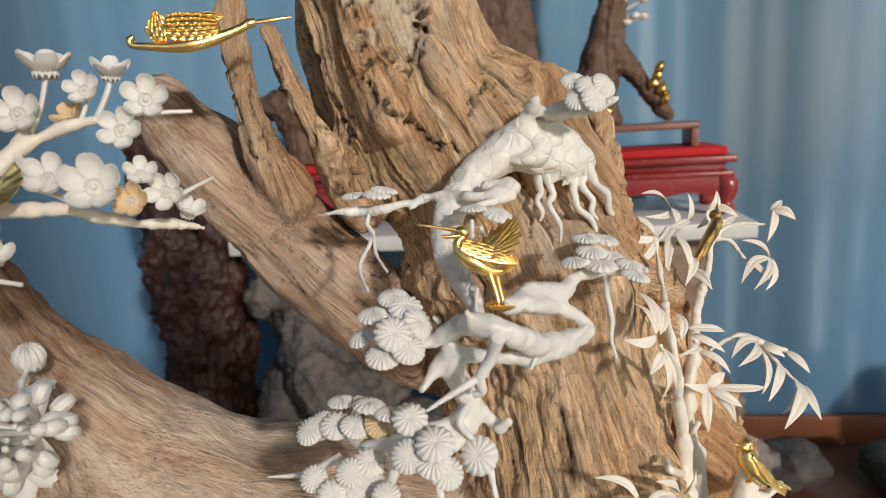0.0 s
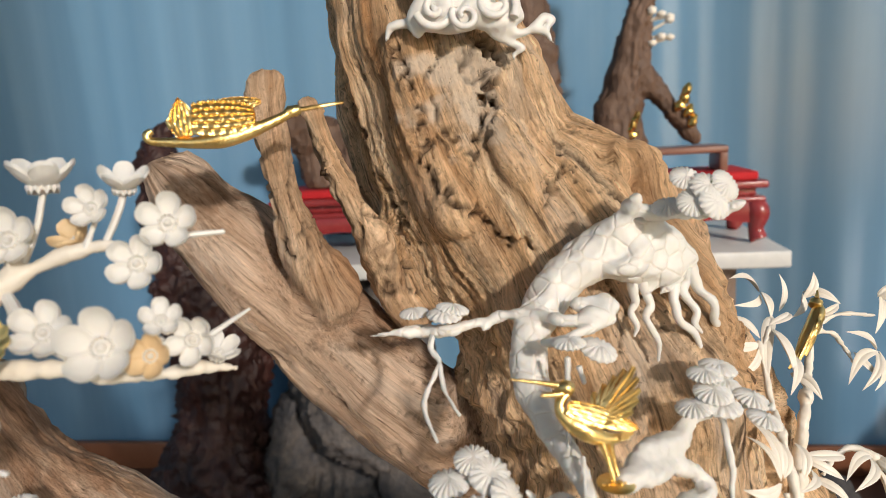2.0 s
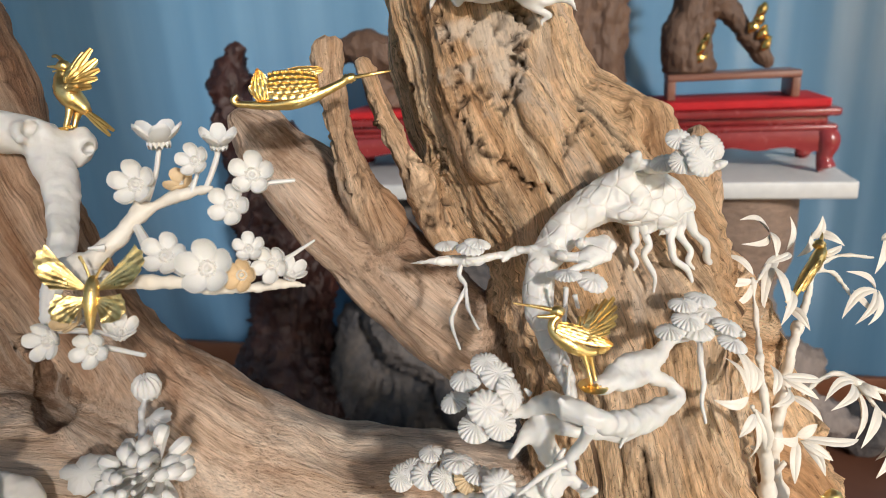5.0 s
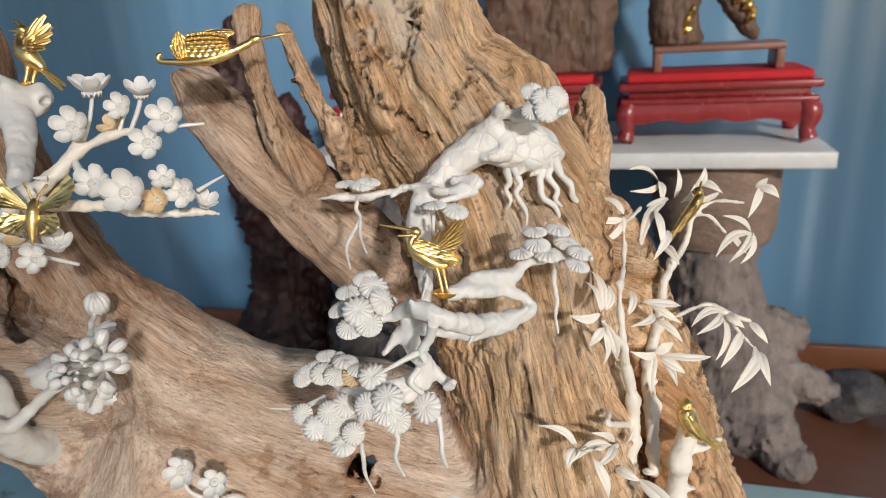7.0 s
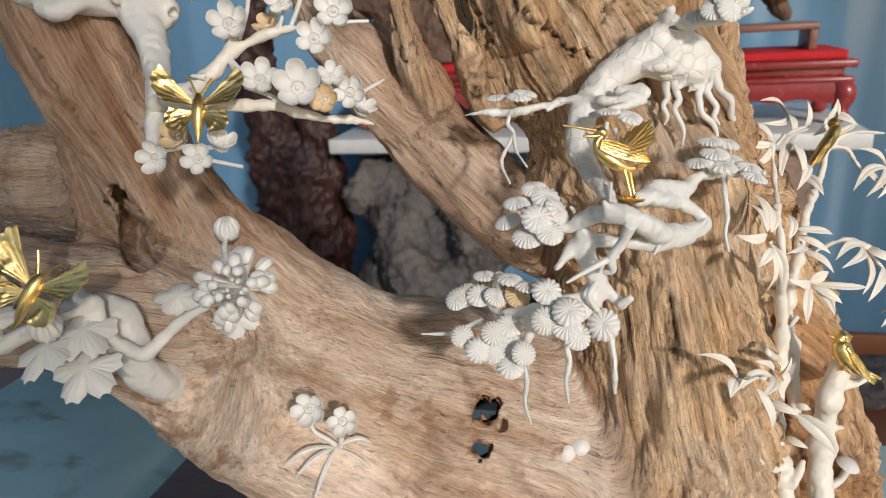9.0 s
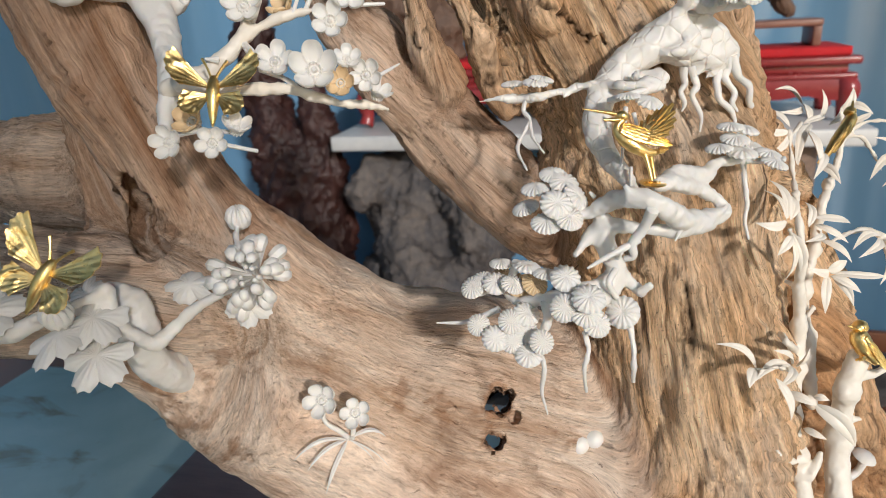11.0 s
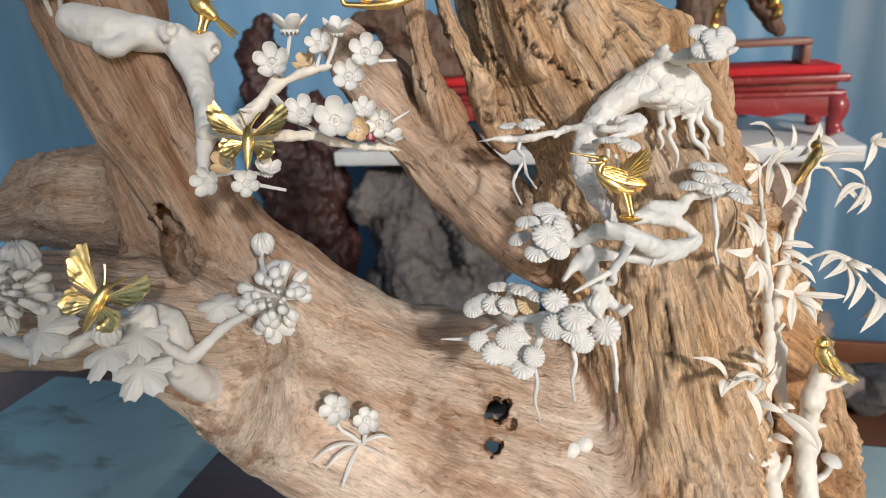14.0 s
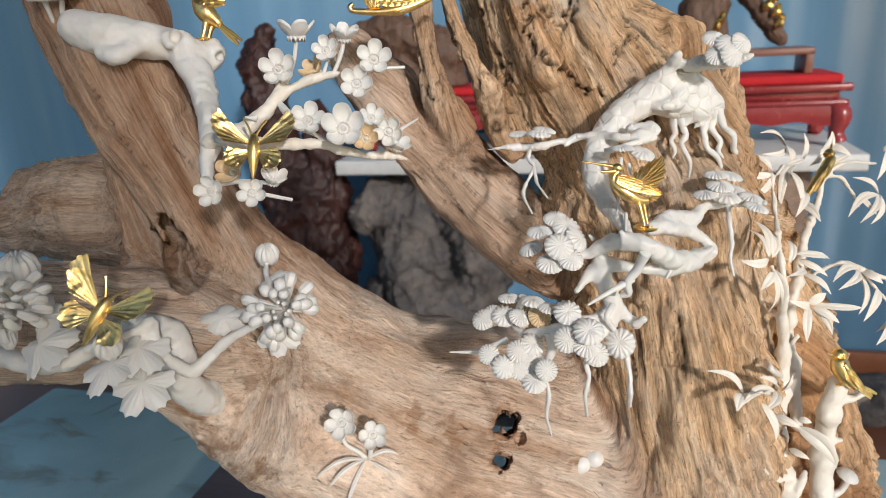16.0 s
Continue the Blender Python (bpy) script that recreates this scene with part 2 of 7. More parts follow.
def value_noise(p, seed=0):
    i = np.floor(p)
    f = p - i
    f = f * f * f * (f * (f * 6 - 15) + 10)
    out = 0
    for dx in (0, 1):
        for dy in (0, 1):
            for dz in (0, 1):
                w = (f[:, 0] if dx else 1 - f[:, 0]) * (f[:, 1] if dy else 1 - f[:, 1]) * (f[:, 2] if dz else 1 - f[:, 2])
                out = out + w * hash3(i[:, 0] + dx, i[:, 1] + dy, i[:, 2] + dz, seed)
    return out * 2 - 1


def fractal(p, octaves=3, seed=0):
    return sum(value_noise(p * 2 ** k, seed + k) * 0.5 ** k for k in range(octaves))


def melted(boughs, pits, cell, floor_z):
    """Boughs: rows of (x, y, z, radius) with a roughness each. Returns points, quads, grain, roughness and nearest bough of their melted skin."""
    lines = [(smooth_line(rows, 5), rough) for rows, rough, _, _ in boughs]
    every = np.vstack([l for l, _ in lines])
    lo = (every[:, :3] - every[:, 3:]).min(0) - 0.02
    hi = (every[:, :3] + every[:, 3:]).max(0) + 0.02
    lo[2] = max(lo[2], floor_z - 0.012)
    size = np.ceil((hi - lo) / cell).astype(int) + 1
    axes = [(lo[k] + cell * np.arange(size[k])).astype(np.float32) for k in range(3)]
    field = np.full(size, 0.5, np.float32)

    def cut_out(a, b, ra, rb, margin):
        low = np.minimum(a, b) - max(ra, rb) - margin
        high = np.maximum(a, b) + max(ra, rb) + margin
        s = [slice(*np.clip([int((low[k] - lo[k]) / cell), int((high[k] - lo[k]) / cell) + 2], 0, size[k])) for k in range(3)]
        return tuple(s)

    def capsule(grid, a, b, ra, rb):
        d = b - a
        n = max(float(d @ d), 1e-12)
        rel = [g - a[k] for k, g in enumerate(grid)]
        t = np.clip((rel[0] * d[0] + rel[1] * d[1] + rel[2] * d[2]) / n, 0, 1)
        return np.sqrt(sum((r - t * d[k]) ** 2 for k, r in enumerate(rel))) - (ra + (rb - ra) * t), t

    def grid_of(s):
        return axes[0][s[0]][:, None, None], axes[1][s[1]][None, :, None], axes[2][s[2]][None, None, :]

    for (line, _), (_, _, blend, _) in zip(lines, boughs):
        s = cut_out(line[:, :3].min(0), line[:, :3].max(0), line[:, 3].max(), 0, 0.045)
        mine = np.full(field[s].shape, 0.5, np.float32)
        base = [q.start for q in s]
        for p, q in zip(line[:-1], line[1:]):
            c = cut_out(p[:3], q[:3], p[3], q[3], 0.045)
            loc = tuple(slice(c[k].start - base[k], c[k].stop - base[k]) for k in range(3))
            if min(mine[loc].shape) > 0:
                d, _ = capsule(grid_of(c), p[:3], q[:3], p[3], q[3])
                mine[loc] = np.minimum(mine[loc], d)
        h = np.clip(0.5 + 0.5 * (mine - field[s]) / blend, 0, 1)
        field[s] = mine * (1 - h) + field[s] * h - blend * h * (1 - h)
    for a, b, r, wobble, flare in pits:
        a, b = np.array(a), np.array(b)
        s = cut_out(a, b, r, r * flare, 0.01)
        g = grid_of(s)
        d, _ = capsule(g, a, b, r, r * flare)
        d = d + wobble * r * np.sin(g[0] * 560 + g[2] * 310) * np.sin(g[2] * 640 + 1.3)
        field[s] = np.maximum(field[s], -d)
    field = np.maximum(field, floor_z - axes[2][None, None, :])

    inside = field < 0
    cells = tuple(n - 1 for n in size)
    total, count = np.zeros((*cells, 3), np.float32), np.zeros(cells, np.uint8)
    for axis in range(3):
        o = [k for k in range(3) if k != axis]
        for da in (0, 1):
            for db in (0, 1):
                s0, s1 = [None] * 3, [None] * 3
                for k, d in ((o[0], da), (o[1], db)):
                    s0[k] = s1[k] = slice(d, d + cells[k])
                s0[axis], s1[axis] = slice(0, cells[axis]), slice(1, cells[axis] + 1)
                s0, s1 = tuple(s0), tuple(s1)
                where = np.nonzero(inside[s0] != inside[s1])
                f0, f1 = field[s0][where], field[s1][where]
                total[where + (np.full(len(f0), axis),)] += f0 / (f0 - f1)
                total[where + (np.full(len(f0), o[0]),)] += da
                total[where + (np.full(len(f0), o[1]),)] += db
                count[where] += 1
    used = np.nonzero(count)
    index = np.full(cells, -1, np.int32)
    index[used] = np.arange(len(used[0]))
    pts = (np.stack(used, 1) + total[used] / count[used][:, None]) * cell + lo
    quads = []
    for axis in range(3):
        o = [k for k in range(3) if k != axis]
        s0, s1 = [slice(1, -1)] * 3, [slice(1, -1)] * 3
        s0[axis], s1[axis] = slice(0, cells[axis]), slice(1, cells[axis] + 1)
        a, b = inside[tuple(s0)], inside[tuple(s1)]
        at = np.nonzero(a != b)
        flip = a[at]
        pos = [at[k] + (0 if k == axis else 1) for k in range(3)]

        def corner(u, v):
            c = list(pos)
            c[o[0]], c[o[1]] = c[o[0]] - u, c[o[1]] - v
            return index[tuple(c)]
        q = np.stack([corner(1, 1), corner(0, 1), corner(0, 0), corner(1, 0)], 1)
        if axis == 1:
            flip = ~flip
        q[~flip] = q[~flip][:, ::-1]
        quads.append(q)
    quads = np.vstack(quads)

    grain, weight, rough = np.zeros_like(pts), np.zeros(len(pts)), np.zeros(len(pts))
    nearest, owner = np.full(len(pts), 9.0), np.zeros(len(pts), int)
    guides = []
    for which, ((line, r), b) in enumerate(zip(lines, boughs)):
        if not b[3]:
            continue
        p = line[:, :3]
        start = 0.0
        for q, q_along in guides:
            gap = np.linalg.norm(q - p[0], axis=1)
            if gap.min() < 0.02:
                start = q_along[gap.argmin()]
        along = start + np.concatenate([[0], np.cumsum(np.linalg.norm(np.diff(p, axis=0), axis=1))])
        guides.append((p, along))
        best = np.full(len(pts), 9.0)
        for i in range(len(p) - 1):
            best = np.minimum(best, capsule(pts.T, p[i], p[i + 1], line[i, 3], line[i + 1, 3])[0])
        soft = np.vstack([np.repeat(line[:1], 8, 0), line, np.repeat(line[-1:], 8, 0)])
        soft = np.stack([np.convolve(soft[:, k], np.ones(17) / 17, "valid") for k in range(4)], 1)
        soft[0, :3], soft[-1, :3] = 2 * soft[0, :3] - soft[1, :3], 2 * soft[-1, :3] - soft[-2, :3]
        near_axis, coord = np.full(len(pts), 9.0), np.zeros_like(pts)
        for i in range(len(p) - 1):
            away, t = capsule(pts.T, soft[i, :3], soft[i + 1, :3], 0.0, 0.0)
            tang = soft[i + 1, :3] - soft[i, :3]
            tang /= max(np.linalg.norm(tang), 1e-9)
            n1 = np.array([0, 1.0, 0]) - tang * tang[1]
            n1 /= max(np.linalg.norm(n1), 1e-6)
            rel = pts - (soft[i, :3] + t[:, None] * (soft[i + 1, :3] - soft[i, :3]))
            across = np.stack([rel @ n1, rel @ np.cross(tang, n1)], 1)
            across *= ((soft[i, 3] + t * (soft[i + 1, 3] - soft[i, 3])) / np.maximum(np.linalg.norm(across, axis=1), 1e-5))[:, None]
            near = away < near_axis
            near_axis[near], coord[near] = away[near], np.column_stack([along[i] + t * (along[i + 1] - along[i]), across])[near]
        closer = best < nearest
        nearest[closer], owner[closer] = best[closer], which
        if b[3] == "part":
            continue
        w = np.exp(-np.clip(best, -0.05, 0.3) / 0.006)
        grain += coord * w[:, None]
        rough += r * w
        weight += w
    grain /= weight[:, None]
    grain[:, 0] += 0.045 * fractal(grain * (4, 90, 90), 3, 3)
    return pts, quads, grain, rough / weight, owner


def ledge_cracks(pts, normal, lines, out):
    """Jagged cracks along lines seen from the side out, one lip of each standing proud: (depth of crack 0 to 1, lift in metres)."""
    out = np.array(out) / np.linalg.norm(out)
    right = np.cross((0, 0, 1.0), out)
    right /= np.linalg.norm(right)
    up = np.cross(out, right)
    wobble = np.stack([fractal(pts * 230, 3, 5), fractal(pts * 230, 3, 6)], 1) * 0.0030
    q = np.stack([pts @ right, pts @ up], 1) + wobble
    crack, lift = np.zeros(len(pts)), np.zeros(len(pts))
    front = np.clip((normal @ out) * 4, 0, 1)
    for proud, wide, high, line in lines:
        best, sign = np.full(len(pts), 9.0), np.zeros(len(pts))
        flat = [np.array([np.dot(p, right), np.dot(p, up)]) for p in line]
        for s, e in zip(flat, flat[1:]):
            d, rel = e - s, q - s
            t = np.clip(rel @ d / (d @ d), 0, 1)
            away = np.linalg.norm(rel - t[:, None] * d, axis=1)
            near = away < best
            best[near], sign[near] = away[near], np.sign(d[0] * rel[:, 1] - d[1] * rel[:, 0])[near] * proud
        crack = np.maximum(crack, np.clip(1.25 - best / wide, 0, 1) * front)
        lift += high * front * np.where(sign > 0, np.exp(-best / 0.008), -0.5 * np.exp(-best / 0.006))
    return crack, lift


def driftwood(name, boughs, pits, cell, floor_z, material, relief=1.0, carved=False, split=(), cracks=(), out=(0, -1, 0), bleached=None, stains=()):
    pts, quads, grain, rough, owner = melted(boughs, pits, cell, floor_z)
    me = bpy.data.meshes.new(name)
    me.vertices.add(len(pts))
    me.loops.add(quads.size)
    me.polygons.add(len(quads))
    me.loops.foreach_set("vertex_index", quads.ravel())
    me.polygons.foreach_set("loop_start", np.arange(0, quads.size, 4))
    me.vertices.foreach_set("co", pts.ravel())
    me.update(calc_edges=True)
    normal = np.empty(len(pts) * 3, np.float32)
    me.vertices.foreach_get("normal", normal)
    normal = normal.reshape(-1, 3)
    if carved:
        shift, deep = relief * (0.0007 * fractal(pts * 150, 2, 5) + 0.00028 * fractal(pts * 520, 2, 9)), np.zeros(len(pts))
    else:
        lump = fractal(pts * 28, 3, 11)
        ridge = 1 - np.abs(fractal(grain * (9, 210, 210), 3, 23)) * 2
        groove = fractal(grain * (4, 80, 80), 3, 37)
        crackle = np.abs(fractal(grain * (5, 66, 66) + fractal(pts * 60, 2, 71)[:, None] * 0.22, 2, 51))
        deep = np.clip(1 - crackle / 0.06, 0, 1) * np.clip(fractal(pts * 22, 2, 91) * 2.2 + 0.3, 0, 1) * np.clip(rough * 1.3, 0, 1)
        crumble = fractal(pts * 140, 3, 61) * np.clip(fractal(pts * 17, 2, 83) * 3 - 0.2, 0, 1)
        shift = relief * (0.0033 * lump + rough * (0.0017 * ridge + 0.0021 * groove + 0.0036 * crumble) - 0.0034 * deep)
        if cracks:
            split_wood, lift = ledge_cracks(pts, normal, cracks, out)
            shift += lift - 0.0040 * split_wood
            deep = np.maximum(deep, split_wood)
    bleach, rust = np.zeros(len(pts)), np.zeros(len(pts))
    for spot, reach in stains:
        away = np.linalg.norm(pts - np.array(spot), axis=1) / reach
        rust = np.maximum(rust, np.clip((1.0 - away) * 0.8 + fractal(pts * 170, 4, 29) * 1.3 - 0.12, 0, 0.55))
    for p, q, r, _, flare in pits:
        if flare > 2:
            p, q = np.array(p), np.array(q)
            way = (q - p) / np.linalg.norm(q - p)
            away = np.linalg.norm(pts - p - ((pts - p) @ way)[:, None] * way, axis=1)
            rust = np.maximum(rust, np.clip(1.3 - away / (r * 1.5) + fractal(pts * 200, 4, 31) * 1.0, 0, 0.6))
    if bleached:
        away = (pts - np.array(bleached[0])) / bleached[1]
        bleach = np.clip(1.4 - (away ** 2).sum(1) + fractal(pts * 90, 3, 17) * 1.6, 0, 1)
    shift *= np.clip((pts[:, 2] - floor_z) / 0.01, 0, 1)
    me.vertices.foreach_set("co", (pts + normal * shift[:, None]).astype(np.float32).ravel())
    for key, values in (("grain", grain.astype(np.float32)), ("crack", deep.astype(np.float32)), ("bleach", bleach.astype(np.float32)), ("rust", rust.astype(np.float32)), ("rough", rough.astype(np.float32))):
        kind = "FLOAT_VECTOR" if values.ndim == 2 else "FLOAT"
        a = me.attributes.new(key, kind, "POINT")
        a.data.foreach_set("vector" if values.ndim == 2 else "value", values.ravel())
    me.polygons.foreach_set("use_smooth", [True] * len(me.polygons))
    me.materials.append(material)
    me.update()
    if not split:
        return new(name, me)
    whole = np.empty(len(pts) * 3, np.float32)
    me.vertices.foreach_get("normal", whole)
    place = np.empty(len(pts) * 3, np.float32)
    me.vertices.foreach_get("co", place)
    whole, place = whole.reshape(-1, 3), place.reshape(-1, 3)
    top = new(name)
    faces_of = owner[quads[:, 0]]
    for k in np.unique(faces_of):
        mine = quads[faces_of == k]
        used, local = np.unique(mine, return_inverse=True)
        pm = bpy.data.meshes.new(split[k])
        pm.vertices.add(len(used))
        pm.loops.add(mine.size)
        pm.polygons.add(len(mine))
        pm.loops.foreach_set("vertex_index", local.ravel().astype(np.int32))
        pm.polygons.foreach_set("loop_start", np.arange(0, mine.size, 4))
        pm.vertices.foreach_set("co", place[used].ravel())
        pm.update(calc_edges=True)
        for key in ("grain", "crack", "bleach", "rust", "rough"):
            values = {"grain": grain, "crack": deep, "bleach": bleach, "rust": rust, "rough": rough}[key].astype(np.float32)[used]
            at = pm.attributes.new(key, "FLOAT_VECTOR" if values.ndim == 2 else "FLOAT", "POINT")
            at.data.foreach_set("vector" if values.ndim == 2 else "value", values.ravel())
        pm.polygons.foreach_set("use_smooth", [True] * len(mine))
        pm.materials.append(material)
        pm.normals_split_custom_set_from_vertices([tuple(v) for v in whole[used].tolist()])
        piece = new(split[k], pm)
        piece.parent = top
    bpy.data.meshes.remove(me)
    return top


# ---- the room ----
def room_box(name, lo, hi, material, category):
    bm = bmesh.new()
    box(bm, lo, hi)
    return tagged(solid(name, bm, material, smooth=False), "", category, kind="structure")


WALL_Y = 2.13
tagged(room_box("floor", (-3.2, -2.6, -0.1), (4.0, 2.3, 0), FLOOR, "floor"), "glossy reddish brown tiled floor")
bm = bmesh.new()
box(bm, (-3.2, WALL_Y + 0.02, 0), (4.0, WALL_Y + 0.14, 4.9))
rows = []
for i in range(361):
    x = -3.2 + 0.02 * i
    y = WALL_Y - 0.0065 * max(0, math.sin(x * 2 * math.pi / 0.26)) ** 2 - 0.0012 * math.sin(x * 2 * math.pi / 0.087 + math.sin(x * 3))
    rows.append([bm.verts.new((x, y, z)) for z in (0, 4.9)])
for p, q in zip(rows, rows[1:]):
    bm.faces.new((p[0], q[0], q[1], p[1]))
tagged(solid("wall_north", bm, WALL), "blue-grey ribbed metal panel wall", "wall", kind="structure")
tagged(room_box("wall_west", (-3.3, -2.6, 0), (-3.2, 2.25, 4.9), WALL, "wall"), "blue-grey panel wall")
tagged(room_box("ceiling", (-3.3, -2.7, 4.9), (4.1, 2.25, 5.0), WHITE, "ceiling"), "plain white ceiling")
# unseen south wall, added; its openings admit the sun
bm = bmesh.new()
box(bm, (-3.2, -2.7, 0), (4.0, -2.6, 0.3))
box(bm, (-3.2, -2.7, 4.65), (4.0, -2.6, 4.9))
# the wide pier at 0.70 is added to shade the driftwood's left side
for x, wide in ((-3.2, 0.1), (-1.4, 0.1), (0.70, 0.965), (3.9, 0.1)):
    box(bm, (x, -2.7, 0.3), (x + wide, -2.6, 4.65))
tagged(solid("wall_south", bm, WHITE, smooth=False), "unseen white wall with wide openings, added to shape the sunlight", "wall", kind="structure")
# unseen east wall, added with openings for sun and sky
bm = bmesh.new()
box(bm, (4.0, -2.7, 0), (4.1, 2.25, 0.3))
box(bm, (4.0, -2.7, 4.65), (4.1, 2.25, 4.9))
for y in (-2.7, 0.9, 2.15):
    box(bm, (4.0, y, 0.3), (4.1, y + 0.1, 4.65))
tagged(solid("wall_east", bm, WHITE, smooth=False), "unseen white wall with wide openings, added to shape the sunlight", "wall", kind="structure")
bm = bmesh.new()
box(bm, (-3.2, WALL_Y - 0.035, 0.0), (4.0, WALL_Y - 0.013, 0.098), 0.003)
tagged(solid("baseboard", bm, SKIRT), "reddish brown skirting board", "skirting", kind="structure")

# ---- the front table and its plinth ----
table = thing("marble_table", (0, 0.17, 0))
tagged(table, "pale green marble table with brown veins", "table")
bm = bmesh.new()
box(bm, (-0.689, -0.33, 0.726), (0.75, 0.339, 0.766), 0.006)
part("tabletop", bm, JADE, table, "pale green veined marble top")
for x in (-0.6, 0.66):
    for y in (-0.25, 0.26):
        bm = bmesh.new()
        box(bm, (x - 0.035, y - 0.035, 0), (x + 0.035, y + 0.035, 0.726), 0.006)
        part("leg", bm, PLINTH, table)
bm = bmesh.new()
box(bm, (-0.352, 0.165, 0.7665), (0.17, 0.372, 0.81))
up = [e for e in bm.edges if abs(e.verts[0].co.z - e.verts[1].co.z) > 0.01]
bmesh.ops.bevel(bm, geom=up, offset=0.03, segments=6, affect="EDGES", profile=0.5)
rim = [e for e in bm.edges if all(v.co.z > 0.8 for v in e.verts)]
bmesh.ops.bevel(bm, geom=rim, offset=0.006, segments=3, affect="EDGES", profile=0.5)
tagged(solid("wooden_plinth", bm, PLINTH), "dark purplish brown polished wooden plinth", "plinth")

# ---- the driftwood ----
BOUGHS, NAMES = [], []


def bough(rough, *rows, blend=0.012, guide=True, name="branch"):
    BOUGHS.append((rows, rough, blend, guide))
    NAMES.append(name)


# trunk
bough(1.0, (-0.0943, 0.4319, 1.3317, 0.0406), (-0.0917, 0.4179, 1.2883, 0.0422), (-0.0864, 0.4003, 1.2246, 0.0446), (-0.0710, 0.3958, 1.1566, 0.0511), (-0.0492, 0.3925, 1.1136, 0.0557),
      (-0.0246, 0.3926, 1.1001, 0.0577), (-0.0102, 0.3806, 1.0480, 0.0593), (0.0009, 0.3857, 0.9904, 0.0615), (0.0110, 0.3888, 0.9286, 0.0647), (0.0172, 0.3807, 0.8631, 0.0697), (0.0213, 0.3695, 0.7963, 0.0790), (0.0229, 0.3497, 0.7292, 0.0879), name="trunk")
bough(1.0, (-0.0045, 0.3838, 1.1359, 0.0138), (0.0055, 0.3828, 1.1192, 0.0206), (0.0119, 0.3827, 1.1001, 0.0277), (0.0245, 0.3582, 1.0529, 0.0326), (0.0340, 0.3567, 0.9976, 0.0328), (0.0386, 0.3409, 0.9453, 0.0328), (0.0418, 0.3313, 0.9014, 0.0354), (0.0482, 0.3348, 0.8376, 0.0465), (0.0518, 0.3358, 0.7540, 0.0647), blend=0.008, guide="part", name="buttress")
bough(1.0, (-0.0150, 0.3735, 1.1440, 0.0080), (-0.0095, 0.3710, 1.1475, 0.0078), (0.0005, 0.3690, 1.1462, 0.0066), (0.0108, 0.3680, 1.1390, 0.0066), blend=0.002, guide=False)
bough(1.0, (0.0172, 0.3680, 1.1440, 0.0022), (0.0178, 0.3690, 1.1395, 0.0048), (0.0192, 0.3710, 1.1280, 0.0078), (0.0235, 0.3760, 1.1070, 0.0115), blend=0.002, guide=False)
for at, to, r in (((-0.0135, 0.3709, 1.1512), (-0.0155, 0.3635, 1.1241), 0.0060), ((0.0041, 0.3628, 1.1484), (0.0059, 0.3609, 1.1184), 0.0058), ((0.0119, 0.3625, 1.1456), (0.0184, 0.3655, 1.1155), 0.0047)):
    bough(1.0, (*at, r * 0.8), (*[(p + q) / 2 for p, q in zip(at, to)], r * 1.15), (*to, r * 0.8), blend=0.003, guide=False)
bough(1.0, (-0.0451, 0.3508, 1.1589, 0.0088), (-0.0387, 0.3458, 1.1402, 0.0104), (-0.0324, 0.3478, 1.1176, 0.0113), blend=0.004, guide=False)
bough(1.0, (-0.0844, 0.3539, 1.1961, 0.0086), (-0.0818, 0.3512, 1.1535, 0.0105), (-0.0652, 0.3425, 1.1247, 0.0103), blend=0.004, guide=False)
bough(1.0, (0.0600, 0.3990, 1.0500, 0.0110), (0.0690, 0.4000, 1.0150, 0.0220), (0.0790, 0.3985, 0.9820, 0.0245), (0.0920, 0.3960, 0.9450, 0.0265), (0.1050, 0.3870, 0.9030, 0.0300), (0.1185, 0.3860, 0.8290, 0.0400), (0.1138, 0.3700, 0.7613, 0.0556), blend=0.006, guide="part", name="buttress")
bough(0.8, (0.0447, 0.4292, 1.1189, 0.0070), (0.0452, 0.4242, 1.1035, 0.0109), (0.0445, 0.4100, 1.0739, 0.0140), (0.0430, 0.3891, 1.0410, 0.0177), blend=0.005, name="spur")
# ridges down the trunk
bough(1.0, (-0.0355, 0.3341, 1.0836, 0.0104), (-0.0047, 0.3279, 1.0320, 0.0140), (0.0029, 0.3395, 0.9681, 0.0148), (0.0026, 0.3293, 0.9160, 0.0168), (-0.0138, 0.3272, 0.8493, 0.0188), blend=0.006, guide=False)
bough(1.0, (0.0094, 0.3312, 1.0060, 0.0109), (0.0193, 0.3255, 0.9597, 0.0130), (0.0210, 0.3141, 0.9062, 0.0149), (0.0146, 0.3146, 0.8579, 0.0168), blend=0.006, guide=False)
# leaning side branch with its twigs
bough(0.42, (-0.1994, 0.3425, 1.1476, 0.0115), (-0.1905, 0.3445, 1.1375, 0.0169), (-0.1733, 0.3492, 1.1121, 0.0222), (-0.1497, 0.3539, 1.0840, 0.0250), (-0.1229, 0.3651, 1.0498, 0.0279), (-0.0969, 0.3721, 1.0194, 0.0270), (-0.0649, 0.3893, 0.9840, 0.0271), blend=0.006, name="side_branch")
bough(0.9, (-0.1912, 0.3495, 1.1535, 0.0071), (-0.1786, 0.3519, 1.1345, 0.0106), (-0.1586, 0.3547, 1.1062, 0.0124), blend=0.004, guide=False)
bough(0.72, (-0.1375, 0.3239, 1.1815, 0.0046), (-0.1372, 0.3214, 1.1755, 0.0052), (-0.1357, 0.3183, 1.1663, 0.0066), (-0.1350, 0.3218, 1.1442, 0.0086), (-0.1332, 0.3280, 1.1201, 0.0092), (-0.1266, 0.3412, 1.0905, 0.0145), blend=0.003, name="twig")
